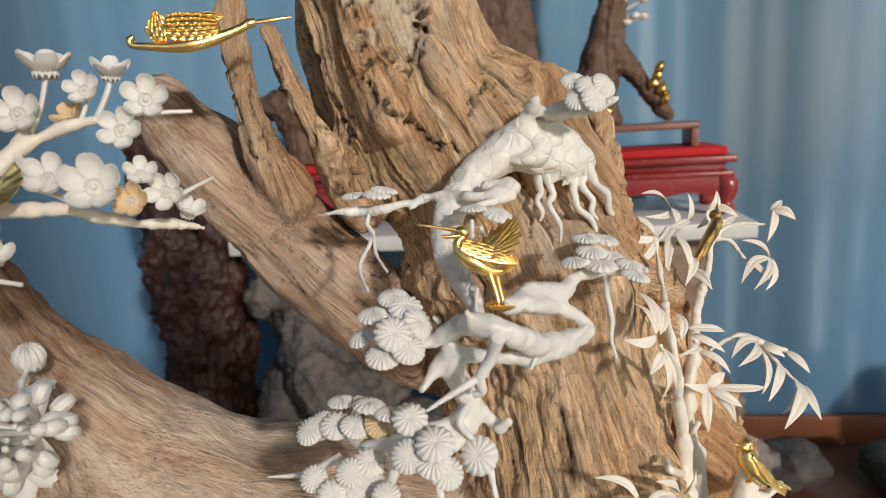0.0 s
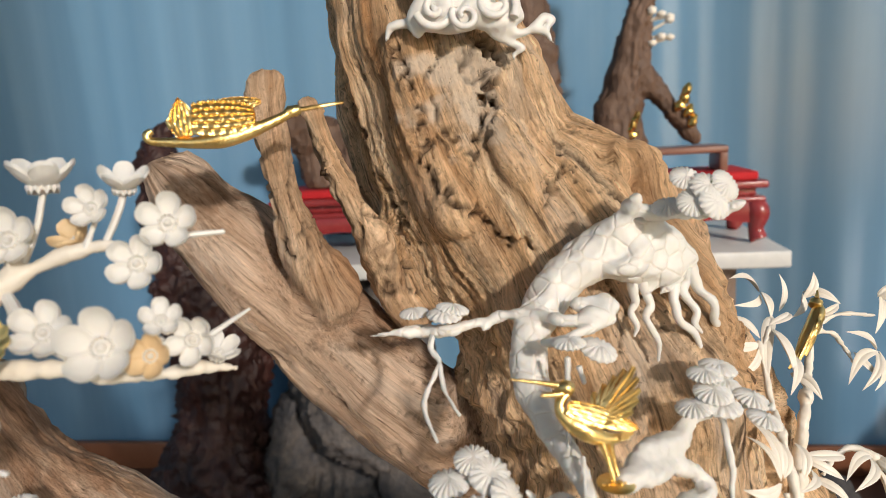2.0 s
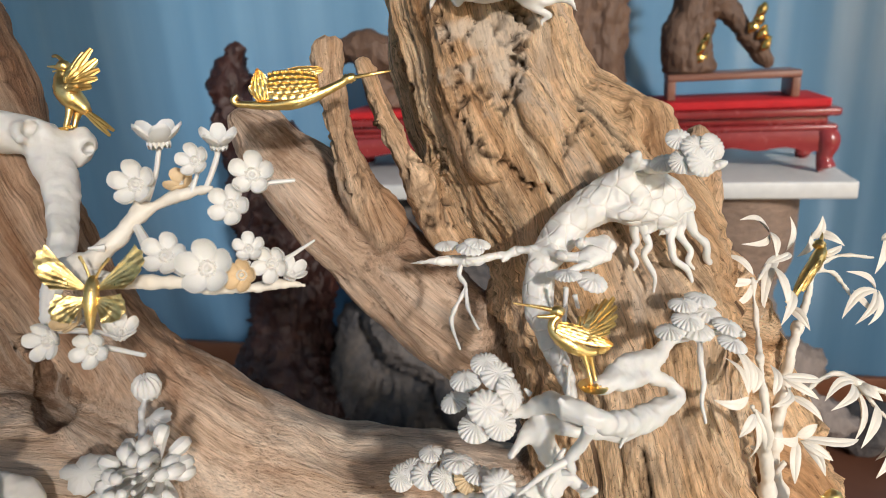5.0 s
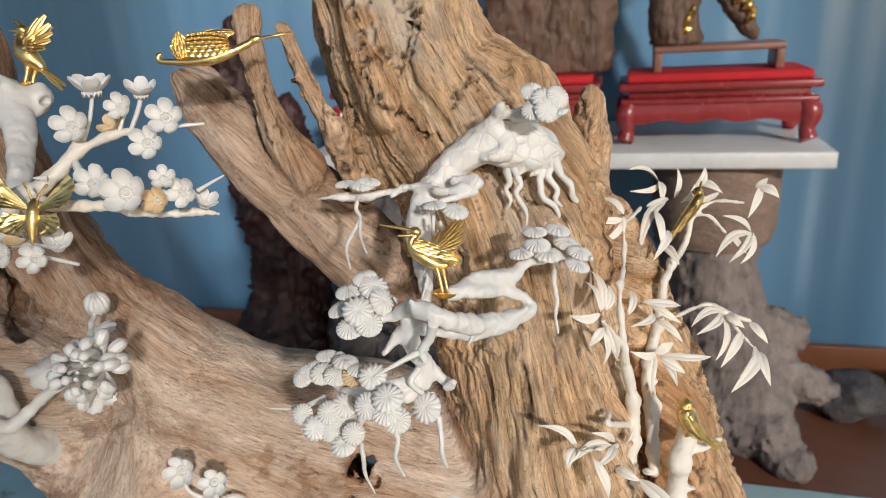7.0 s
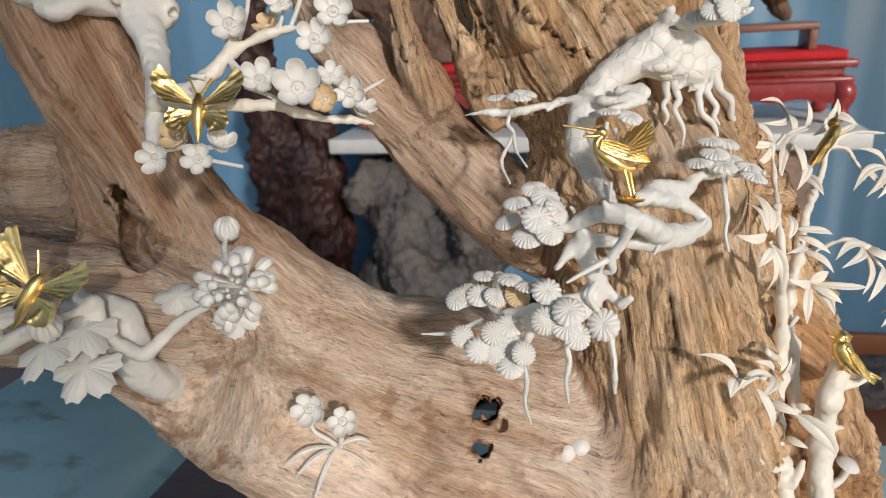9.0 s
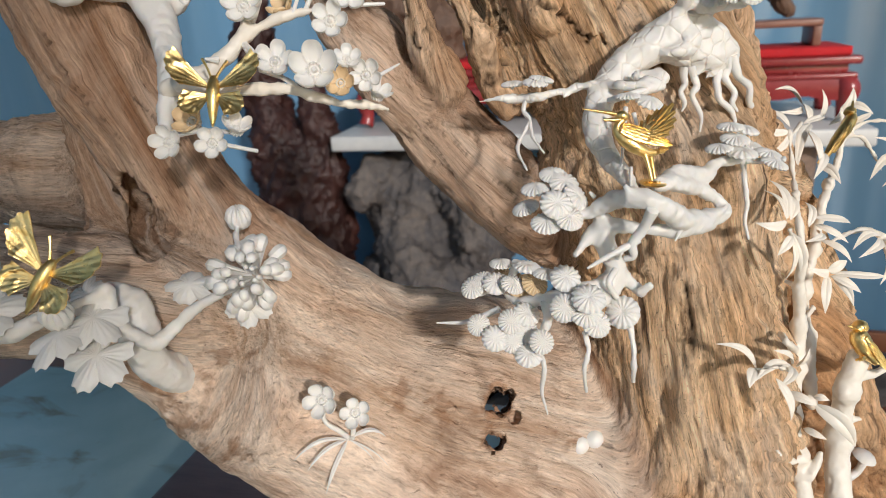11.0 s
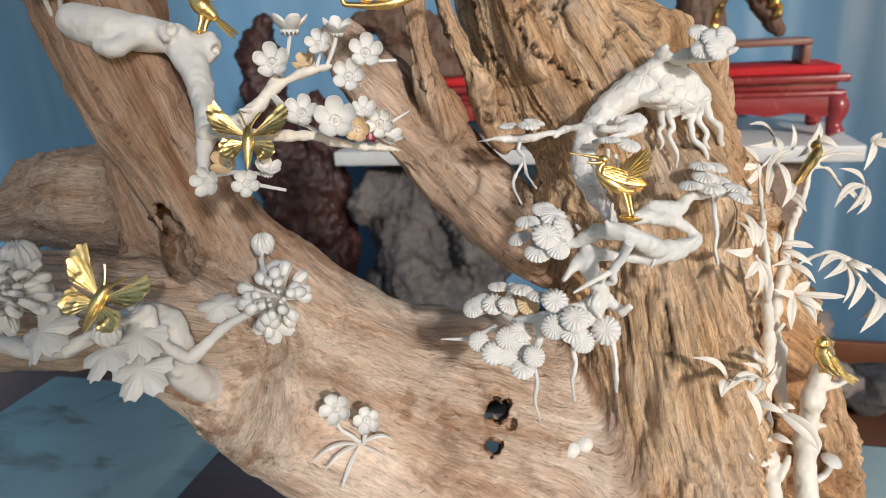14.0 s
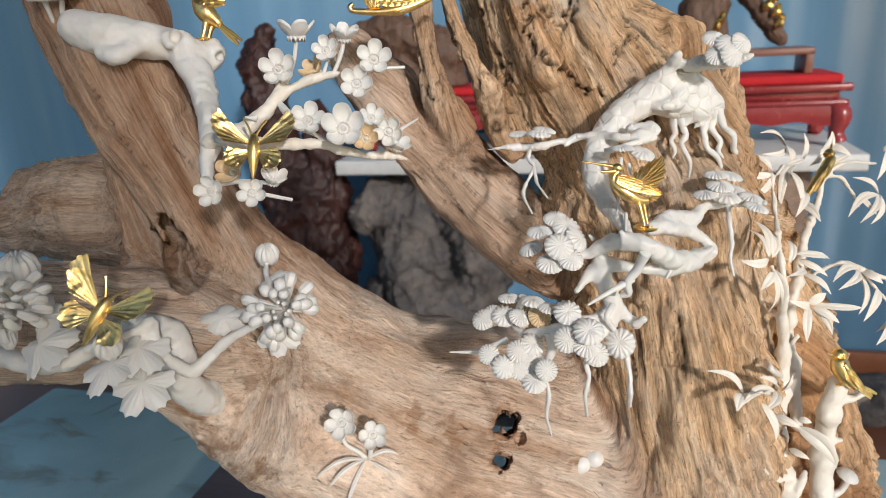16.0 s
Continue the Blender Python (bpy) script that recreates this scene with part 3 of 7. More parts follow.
bough(0.8, (-0.1277, 0.3439, 1.1740, 0.0035), (-0.1236, 0.3448, 1.1583, 0.0048), (-0.1141, 0.3430, 1.1359, 0.0064), (-0.1046, 0.3474, 1.1141, 0.0078), (-0.0917, 0.3604, 1.0805, 0.0123), blend=0.003, name="spur")
for at, to in (((-0.1978, 0.3421, 1.1491, 0.0035), (-0.2031, 0.3389, 1.1547, 0.0011)), ((-0.1929, 0.3456, 1.1536, 0.0035), (-0.1955, 0.3438, 1.1595, 0.0011)), ((-0.2012, 0.3403, 1.1423, 0.0035), (-0.2075, 0.3338, 1.1415, 0.0009)), ((-0.1901, 0.3482, 1.1550, 0.0035), (-0.1890, 0.3477, 1.1600, 0.0009)), ((-0.1272, 0.3435, 1.1735, 0.0026), (-0.1298, 0.3453, 1.1773, 0.0011)), ((-0.1253, 0.3435, 1.1725, 0.0026), (-0.1209, 0.3413, 1.1723, 0.0009)),
               ((-0.1404, 0.3235, 1.1835, 0.0030), (-0.1420, 0.3204, 1.1772, 0.0022)), ((-0.1360, 0.3253, 1.1835, 0.0030), (-0.1342, 0.3245, 1.1782, 0.0024)), ((-0.1194, 0.3395, 1.1491, 0.0034), (-0.1225, 0.3348, 1.1455, 0.0009))):
    bough(1.0, at, to, blend=0.002, guide=False)
for spot in ((-0.1403, 0.3206, 1.1824), (-0.1372, 0.3216, 1.1850), (-0.1345, 0.3223, 1.1836), (-0.1418, 0.3201, 1.1785), (-0.1338, 0.3220, 1.1788), (-0.1368, 0.3184, 1.1812), (-0.1396, 0.3183, 1.1758), (-0.1350, 0.3185, 1.1775)):
    bough(1.0, (*spot, 0.0024), (spot[0] + 0.0008, spot[1], spot[2] + 0.0012, 0.0020), blend=0.0008, guide=False)
# the low bow
bough(0.18, (0.0044, 0.3804, 0.8219, 0.0746), (-0.0594, 0.3726, 0.8508, 0.0706), (-0.1194, 0.3468, 0.8787, 0.0660), (-0.1799, 0.3329, 0.8961, 0.0640), (-0.2193, 0.3146, 0.9332, 0.0551), (-0.2464, 0.3016, 0.9727, 0.0456), name="upright_branch")
bough(0.18, (-0.2947, 0.2395, 0.9634, 0.0233), (-0.2656, 0.2482, 0.9360, 0.0279), (-0.2307, 0.2592, 0.9017, 0.0340), (-0.1869, 0.2818, 0.8593, 0.0430), (-0.1151, 0.3083, 0.8072, 0.0647), (-0.0157, 0.3461, 0.7689, 0.0838), guide="part", name="lower_edge")
bough(0.55, (-0.2473, 0.2993, 0.9716, 0.0454), (-0.2709, 0.2874, 1.0288, 0.0336), (-0.2900, 0.2817, 1.0793, 0.0301), (-0.3088, 0.2804, 1.1249, 0.0323), (-0.3350, 0.2942, 1.1753, 0.0359), (-0.3681, 0.3135, 1.2279, 0.0359), (-0.4014, 0.3342, 1.2861, 0.0323), name="upright_branch")
bough(0.5, (-0.3318, 0.2840, 1.0965, 0.0075), (-0.3295, 0.2830, 1.0720, 0.0140), (-0.3262, 0.2815, 1.0400, 0.0190), (-0.3180, 0.2740, 0.9980, 0.0240), blend=0.002, name="stub")
bough(0.40, (-0.4420, 0.3010, 1.0375, 0.0190), (-0.4290, 0.3050, 1.0410, 0.0280), (-0.4000, 0.3130, 1.0440, 0.0370), (-0.3700, 0.3240, 1.0430, 0.0430), (-0.3380, 0.3290, 1.0330, 0.0430), blend=0.003, name="stub")
for at, to in (((-0.4500, 0.2960, 1.0440, 0.0080), (-0.4380, 0.2900, 1.0480, 0.0120)), ((-0.4480, 0.2930, 1.0270, 0.0090), (-0.4330, 0.2900, 1.0260, 0.0120)), ((-0.4440, 0.3060, 1.0560, 0.0080), (-0.4290, 0.3020, 1.0620, 0.0110))):
    bough(0.6, at, to, blend=0.006, guide=False)
bough(0.3, (-0.2544, 0.2666, 0.9680, 0.0320), (-0.2843, 0.2533, 0.9814, 0.0360), (-0.3267, 0.2410, 0.9898, 0.0361), (-0.3757, 0.2269, 0.9949, 0.0367), (-0.4530, 0.2178, 0.9998, 0.0322), (-0.5166, 0.2143, 1.0081, 0.0233), blend=0.008, name="low_branch")

PITS = [((-0.2985, 0.2740, 1.0480), (-0.2760, 0.2500, 1.0130), 0.0100, 0.12, 1), ((-0.3040, 0.2840, 1.0450), (-0.2810, 0.2570, 1.0115), 0.0115, 0.12, 1), ((-0.3110, 0.2950, 1.0420), (-0.2870, 0.2650, 1.0100), 0.0105, 0.12, 1),
        ((-0.3130, 0.2600, 1.0850), (-0.3000, 0.2740, 1.0500), 0.0055, 0.15, 1), ((-0.3200, 0.2700, 1.0800), (-0.3060, 0.2800, 1.0480), 0.0060, 0.15, 1), ((-0.3430, 0.2770, 1.0800), (-0.3270, 0.2570, 1.0200), 0.0080, 0.15, 1), ((-0.3500, 0.2870, 1.0780), (-0.3350, 0.2660, 1.0180), 0.0085, 0.15, 1),
        ((-0.0884, 0.2738, 0.9220), (-0.1191, 0.4463, 0.8089), 0.0055, 0.8, 3.6), ((-0.0926, 0.2712, 0.9184), (-0.1265, 0.4424, 0.8054), 0.0043, 0.8, 3.6), ((-0.0914, 0.2679, 0.8987), (-0.1234, 0.4365, 0.7754), 0.0043, 0.8, 3.4), ((-0.1123, 0.2733, 0.9143), (-0.1178, 0.2925, 0.9021), 0.0032, 0.5, 1),
        ((-0.2846, 0.2573, 1.0515), (-0.2671, 0.2502, 1.0217), 0.0085, 0.2, 1), ((-0.2946, 0.2723, 1.0452), (-0.2803, 0.2659, 1.0146), 0.013, 0.1, 1), ((-0.3146, 0.2715, 1.0869), (-0.2876, 0.2611, 1.0504), 0.0035, 0.3, 1), ((-0.1436, 0.2677, 0.9238), (-0.1403, 0.2738, 0.9264), 0.004, 0.4, 1), ((-0.1218, 0.2727, 0.9104), (-0.1312, 0.2713, 0.9021), 0.0029, 0.5, 1),
        ((-0.0810, 0.2843, 0.9037), (-0.0821, 0.3008, 0.8933), 0.0023, 0.5, 1), ((-0.1924, 0.2413, 0.9377), (-0.1891, 0.2496, 0.9356), 0.0045, 0.3, 1),
        ((0.0098, 0.3560, 1.1390), (0.0122, 0.3600, 1.1230), 0.0026, 0.4, 1), ((-0.0505, 0.3282, 1.1737), (-0.0557, 0.3740, 1.1726), 0.0013, 0.3, 1), ((-0.0463, 0.3286, 1.1710), (-0.0507, 0.3744, 1.1698), 0.0016, 0.3, 1), ((-0.0766, 0.3292, 1.1622), (-0.0737, 0.3328, 1.1539), 0.0015, 0.6, 1), ((-0.0555, 0.3358, 1.1539), (-0.0490, 0.3401, 1.1634), 0.0014, 0.6, 1),
        ((-0.0915, 0.3320, 1.1956), (-0.0824, 0.3349, 1.1642), 0.0020, 0.5, 1), ((-0.0824, 0.3349, 1.1642), (-0.0742, 0.3400, 1.1532), 0.0025, 0.5, 1), ((-0.0742, 0.3400, 1.1532), (-0.0551, 0.3394, 1.1483), 0.0023, 0.6, 1), ((-0.0551, 0.3394, 1.1483), (-0.0484, 0.3463, 1.1682), 0.0021, 0.6, 1), ((-0.0484, 0.3463, 1.1682), (-0.0313, 0.3512, 1.1868), 0.0017, 0.6, 1),
        ((-0.0839, 0.3263, 1.1214), (-0.0653, 0.3308, 1.0926), 0.0027, 0.5, 1), ((-0.0545, 0.3303, 1.1220), (-0.0438, 0.3344, 1.1086), 0.0025, 0.6, 1), ((-0.0391, 0.3364, 1.1130), (-0.0254, 0.3428, 1.1087), 0.0021, 0.6, 1), ((-0.1065, 0.3337, 1.1855), (-0.0993, 0.3345, 1.1345), 0.0022, 0.5, 1)]
CRACKS = ((1, 0.0013, 0.0028, ((-0.0519, 0.3553, 1.1977), (-0.0454, 0.3539, 1.1867), (-0.0511, 0.3527, 1.1807), (-0.0488, 0.3514, 1.1702), (-0.0516, 0.3482, 1.1611), (-0.0560, 0.3463, 1.1520), (-0.0575, 0.3451, 1.1468))),
          (-1, 0.0011, 0.0020, ((-0.0882, 0.3418, 1.1980), (-0.0834, 0.3373, 1.1837), (-0.0794, 0.3399, 1.1694), (-0.0791, 0.3397, 1.1499), (-0.0722, 0.3409, 1.1561), (-0.0673, 0.3429, 1.1544), (-0.0596, 0.3441, 1.1518))),
          (1, 0.0012, 0.0030, ((-0.0805, 0.3387, 1.1487), (-0.0740, 0.3358, 1.1396), (-0.0649, 0.3329, 1.1303), (-0.0524, 0.3347, 1.1224), (-0.0438, 0.3353, 1.1133))),
          (1, 0.0010, 0.0015, ((-0.1213, 0.3609, 1.1989), (-0.1129, 0.3498, 1.1717), (-0.1022, 0.3475, 1.1422), (-0.0899, 0.3408, 1.1181))),
          (-1, 0.0011, 0.0018, ((-0.0252, 0.3459, 1.1616), (-0.0187, 0.3455, 1.1511), (-0.0206, 0.3440, 1.1399), (-0.0284, 0.3406, 1.1290))))
wood = driftwood("driftwood_stump", BOUGHS, PITS, 0.0019, 0.8115, WOOD, split=NAMES, cracks=CRACKS, out=Vector((-0.0353, 0.1495, 1.1643)) - Vector((-0.0642, 0.3338, 1.1724)), bleached=((-0.0652, 0.3472, 1.1799), (0.016, 0.03, 0.024)),
                 stains=(((-0.2762, 0.2175, 0.9579), 0.012), ((-0.2670, 0.2194, 0.9444), 0.011), ((-0.2522, 0.2203, 0.9258), 0.013), ((-0.2355, 0.2225, 0.9083), 0.012), ((-0.2303, 0.2373, 0.9540), 0.011), ((-0.1470, 0.2775, 0.9173), 0.009), ((-0.0513, 0.3107, 0.8741), 0.008), ((-0.1267, 0.2768, 0.9073), 0.008)))
for k, (root, tip) in enumerate((((-0.3279, 0.2718, 1.1102), (-0.3329, 0.2694, 1.1120)), ((-0.3277, 0.2714, 1.1069), (-0.3340, 0.2668, 1.1073)), ((-0.3275, 0.2709, 1.1042), (-0.3323, 0.2669, 1.1045)), ((-0.3272, 0.2701, 1.1009), (-0.3326, 0.2639, 1.1009)), ((-0.3268, 0.2690, 1.0976), (-0.3295, 0.2645, 1.0970)))):
    bm = bmesh.new()
    tube(bm, [(*root, 0.0030), (*[(p + q) / 2 for p, q in zip(root, tip)], 0.0022), (*tip, 0.0004)], 3, 7, 0.3, 300)
    part("splinter", bm, BROWNROOT, wood, "dark torn splinter")
tagged(wood, "weathered tan driftwood stump with curved branches on a plinth", "driftwood")

# ---- the rear stone table ----
slab_table = thing("stone_slab_table", (-0.12, 1.83, 0))
tagged(slab_table, "grey-white stone slab table on gnarled root stumps", "table")
bm = bmesh.new()
box(bm, (-0.655, -0.22, 0.79), (0.655, 0.25, 0.83), 0.005)
part("stone_top", bm, SLAB, slab_table, "grey-white stone slab")


# ---- carved bone: shared shapes ----
SIDE, UP, FRONT = (Vector((0.9685, 0.2415, -0.0600)), Vector((-0.0197, 0.3148, 0.9490)), Vector((0.2480, -0.9179, 0.3096)))


def facing(a=0.0, b=0.0):
    """A direction to the front of the carving, leaning a to its right and b upwards."""
    return (FRONT + SIDE * a + UP * b).normalized()


def turned(at, normal, size, spin=0.0):
    return Matrix.Translation(at) @ normal.to_track_quat("Z", "Y").to_matrix().to_4x4() @ Matrix.Rotation(spin, 4, "Z") @ Matrix.Scale(size, 4)


def mesh_of(name, bm, material, sharp=50):
    me = bpy.data.meshes.new(name)
    bm.normal_update()
    bm.to_mesh(me)
    bm.free()
    me.polygons.foreach_set("use_smooth", [True] * len(me.polygons))
    me.set_sharp_from_angle(angle=radians(sharp))
    me.materials.append(material)
    return me


def put(name, me, parent, m):
    ob = new(name, me)
    ob.parent = parent
    ob.matrix_basis = m
    return ob


def lathe_fan(bm, profile, ribs, depth, per=4, phase=0.0):
    """A ribbed round cap from (radius, height) rows; the ribs deepen towards the rim."""
    n = ribs * per
    rings = []
    for r, z in profile:
        ring = []
        for k in range(n):
            a = 2 * math.pi * k / n
            w = abs(math.sin(a * ribs / 2 + phase))
            ring.append(bm.verts.new((r * math.cos(a) * (1 - 0.4 * depth * (1 - w) * r), r * math.sin(a) * (1 - 0.4 * depth * (1 - w) * r), z - depth * (1 - w) * r)))
        rings.append(ring)
    for a, b in zip(rings, rings[1:]):
        for k in range(n):
            bm.faces.new((a[k], b[k], b[(k + 1) % n], a[(k + 1) % n]))
    bm.faces.new(rings[0])
    bm.faces.new(rings[-1][::-1])


bm = bmesh.new()
lathe_fan(bm, ((0.05, 0.17), (0.16, 0.20), (0.45, 0.19), (0.75, 0.12), (0.97, 0.0), (1.0, -0.08), (0.93, -0.14), (0.55, -0.16), (0.18, -0.24), (0.12, -0.5)), 19, 0.13)
FAN = mesh_of("needle_fan", bm, BONE, 70)
bm = bmesh.new()
lathe_fan(bm, ((0.04, 0.15), (0.13, 0.2), (0.5, 0.24), (0.8, 0.13), (1.0, -0.03), (0.97, -0.10), (0.6, -0.12), (0.15, -0.3)), 15, 0.16, phase=0.4)
FAN_B = mesh_of("needle_fan_wide", bm, BONE, 70)
FAN_AMBER = FAN.copy()
FAN_AMBER.materials[0] = AMBER


def ball(bm, at, r, squash=1.0, detail=2):
    bmesh.ops.create_icosphere(bm, subdivisions=detail, radius=1, matrix=Matrix.Translation(at) @ Matrix.Diagonal((r, r, r * squash, 1)))


def round_petal(cup, centre=0.60, r=0.45, roll=0.17):
    """A round dished petal with a thick rolled rim, pointing along x."""
    bm = bmesh.new()
    n = 22
    top_rows, low_rows = [], []
    for q, rim in ((0.25, 0.0), (0.5, 0.01), (0.72, 0.05), (0.86, roll), (0.95, roll * 1.15), (1.0, roll * 0.7)):
        tops, lows = [], []
        for k in range(n):
            th = 2 * math.pi * k / n
            inward = max(0.0, -math.cos(th))
            rr = r * q * (1 - 0.10 * max(0.0, math.cos(th)) ** 8)
            x, y = centre + rr * math.cos(th) * (1.18 if inward else 1.0), rr * math.sin(th) * (1 - 0.35 * inward)
            z = cup * max(0.0, x) ** 1.7 + rim * (1 - 0.8 * inward) + 0.12 * (y / r) ** 2 * r
            tops.append(bm.verts.new((x, y, z)))
            lows.append(bm.verts.new((x, y, z - 0.05 - 0.06 * (1 - q) - rim * 0.5)))
        top_rows.append(tops)
        low_rows.append(lows)
    for rows, flip in ((top_rows, False), (low_rows, True)):
        for u, v in zip(rows, rows[1:]):
            for k in range(n):
                f = (u[k], v[k], v[(k + 1) % n], u[(k + 1) % n])
                bm.faces.new(f[::-1] if flip else f)
        bm.faces.new(rows[0][::-1] if flip else rows[0])
    for k in range(n):
        m = (k + 1) % n
        bm.faces.new((top_rows[-1][k], low_rows[-1][k], low_rows[-1][m], top_rows[-1][m]))
    return bm


PETAL = mesh_of("petal", round_petal(0.50, 0.61, 0.41, 0.20), BONE, 75)
bm = bmesh.new()
ball(bm, (0, 0, -0.03), 0.34, 0.4)
HEART = mesh_of("heart", bm, BONE, 60)
bm = bmesh.new()
lathe_fan(bm, ((0.03, 0.26), (0.09, 0.26), (0.125, 0.20), (0.15, 0.04), (0.20, 0.02), (0.245, 0.16), (0.28, 0.25), (0.32, 0.24), (0.36, 0.10), (0.50, 0.04), (0.50, -0.06)), 13, 0.40, per=6)
STAMENS = mesh_of("stamens", bm, BONE, 40)
CUP = mesh_of("cupped_petal", round_petal(0.72), BONE, 75)
AMBER_CUP, AMBER_HEART = CUP.copy(), HEART.copy()
AMBER_CUP.materials[0] = AMBER_HEART.materials[0] = AMBER


def blossom(parent, at, r, normal, kind="open", spin=0.0):
    me = {"open": PETAL, "cup": CUP, "amber": AMBER_CUP}[kind]
    ob = put("blossom", AMBER_HEART if kind == "amber" else HEART, parent, turned(at, normal, r * 0.88, spin))
    for k in range(5):
        put("petal", me, ob, Matrix.Rotation(2 * math.pi * k / 5, 4, "Z"))
    if kind == "amber":
        ob["label"] = "amber-stained blossom"
    put("stamen", STAMENS, ob, Matrix.Translation((0, 0, 0.02)))
    return ob


def carving(name, label, category, group=""):
    return tagged(thing(name), label, category, group)


def stems(parent, name, *lines, material=None, bumpy=0.22, sides=10, freq=150):
    for rows in lines:
        bm = bmesh.new()
        tube(bm, rows, 5, sides, bumpy, freq)
        part(name, bm, material or BONE, parent)


def melt(parent, name, material, *lines, cell=0.0012, blend=0.003, relief=1.0, label="", pits=()):
    """Carved stems that flow into one another, as one part."""
    ob = driftwood(name, [(rows, 0.5, blend, True) for rows in lines], pits, cell, 0.0, material, relief, True)
    ob.parent = parent
    if label:
        ob["label"] = label
    return ob


def fans(parent, r, *spots):
    for i, (x, y, z, a, b) in enumerate(spots):
        put("needle_fan", (FAN, FAN_B)[i % 3 == 1], parent, turned((x, y, z), facing(a, b), r * (0.9 + 0.2 * ((i * 37) % 10) / 10), i * 1.3))


def leaf(bm, base, tip, width, normal, bend=0.0, thick=0.12, fold=0.25, blunt=0.0, arc=0.0):
    """A pointed blade from base to tip, bowed along its normal, with a fold down its middle."""
    base, tip, normal = Vector(base), Vector(tip), Vector(normal).normalized()
    along = tip - base
    length = along.length
    across = along.cross(normal).normalized()
    normal = across.cross(along).normalized()
    n = 8
    rings = []
    for i in range(n + 1):
        t = i / n
        half = width * 0.5 * max(0.03, 2.05 * t ** 0.6 * (1 - t) ** 0.95) if not blunt else width * 0.5 * max(0.04, math.sin(math.pi * min(1, (t * (1 - blunt * 0.35)) ** 0.8 * 0.98 + 0.02)) ** 0.8)
        c = base + along * t + normal * (bend * length * (math.sin(math.pi * t * 0.9) if bend > 0 else -t * t))
        c += across * (arc * length * math.sin(math.pi * t))
        th = max(half * thick * 2, width * 0.02)
        rings.append([bm.verts.new(c + across * half * s + normal * (fold * half * abs(s) + o * th)) for s, o in ((-1, 0), (-0.5, 1), (0, 0.7), (0.5, 1), (1, 0), (0.5, -1), (0, -1.2), (-0.5, -1))])
    for a, b in zip(rings, rings[1:]):
        for k in range(8):
            bm.faces.new((a[k], b[k], b[(k + 1) % 8], a[(k + 1) % 8]))
    bm.faces.new(rings[0])
    bm.faces.new(rings[-1][::-1])


def bark_material():
    m, nt, b = nodes_of("scaled_bone", 0.46)
    v = coords(nt)
    warp = noise_of(nt, v, 60, 2)
    vor = add(nt, "ShaderNodeTexVoronoi", Scale=120.0, Randomness=0.85)
    vor.feature = "DISTANCE_TO_EDGE"
    nt.links.new(v, vor.inputs["Vector"])
    line = ramp(nt, vor.outputs["Distance"], ((0.0, (0, 0, 0)), (0.09, (0.85,) * 3), (0.3, (1, 1, 1))))
    cell = add(nt, "ShaderNodeTexVoronoi", Scale=120.0, Randomness=0.85)
    nt.links.new(v, cell.inputs["Vector"])
    grain = noise_of(nt, v, 420, 4)
    fade = ramp(nt, noise_of(nt, v, 45, 3), ((0.40, (0, 0, 0)), (0.62, (1, 1, 1))))
    col = mix(nt, warp, (0.76, 0.735, 0.68), (0.83, 0.81, 0.765))
    # grooves between plates get a deeper tone, their shade put into the colour
    nt.links.new(mix(nt, line, (0.78, 0.735, 0.66), col), b.inputs["Base Color"])
    b.inputs["Subsurface Weight"].default_value = 0.12
    b.inputs["Subsurface Radius"].default_value = (0.004, 0.0025, 0.0015)
    b.inputs["Subsurface Scale"].default_value = 1.0
    plates = mix(nt, 0.45, line, mix(nt, 0.35, cell.outputs["Color"], cell.outputs["Distance"]))
    plates = mix(nt, mix(nt, 0.55, (0, 0, 0), fade), plates, (0.7,) * 3)
    low = bump(nt, b, plates, 0.6, 0.0013)
    bump(nt, b, grain, 0.2, 0.0005, low)
    return m


BARK = bark_material()

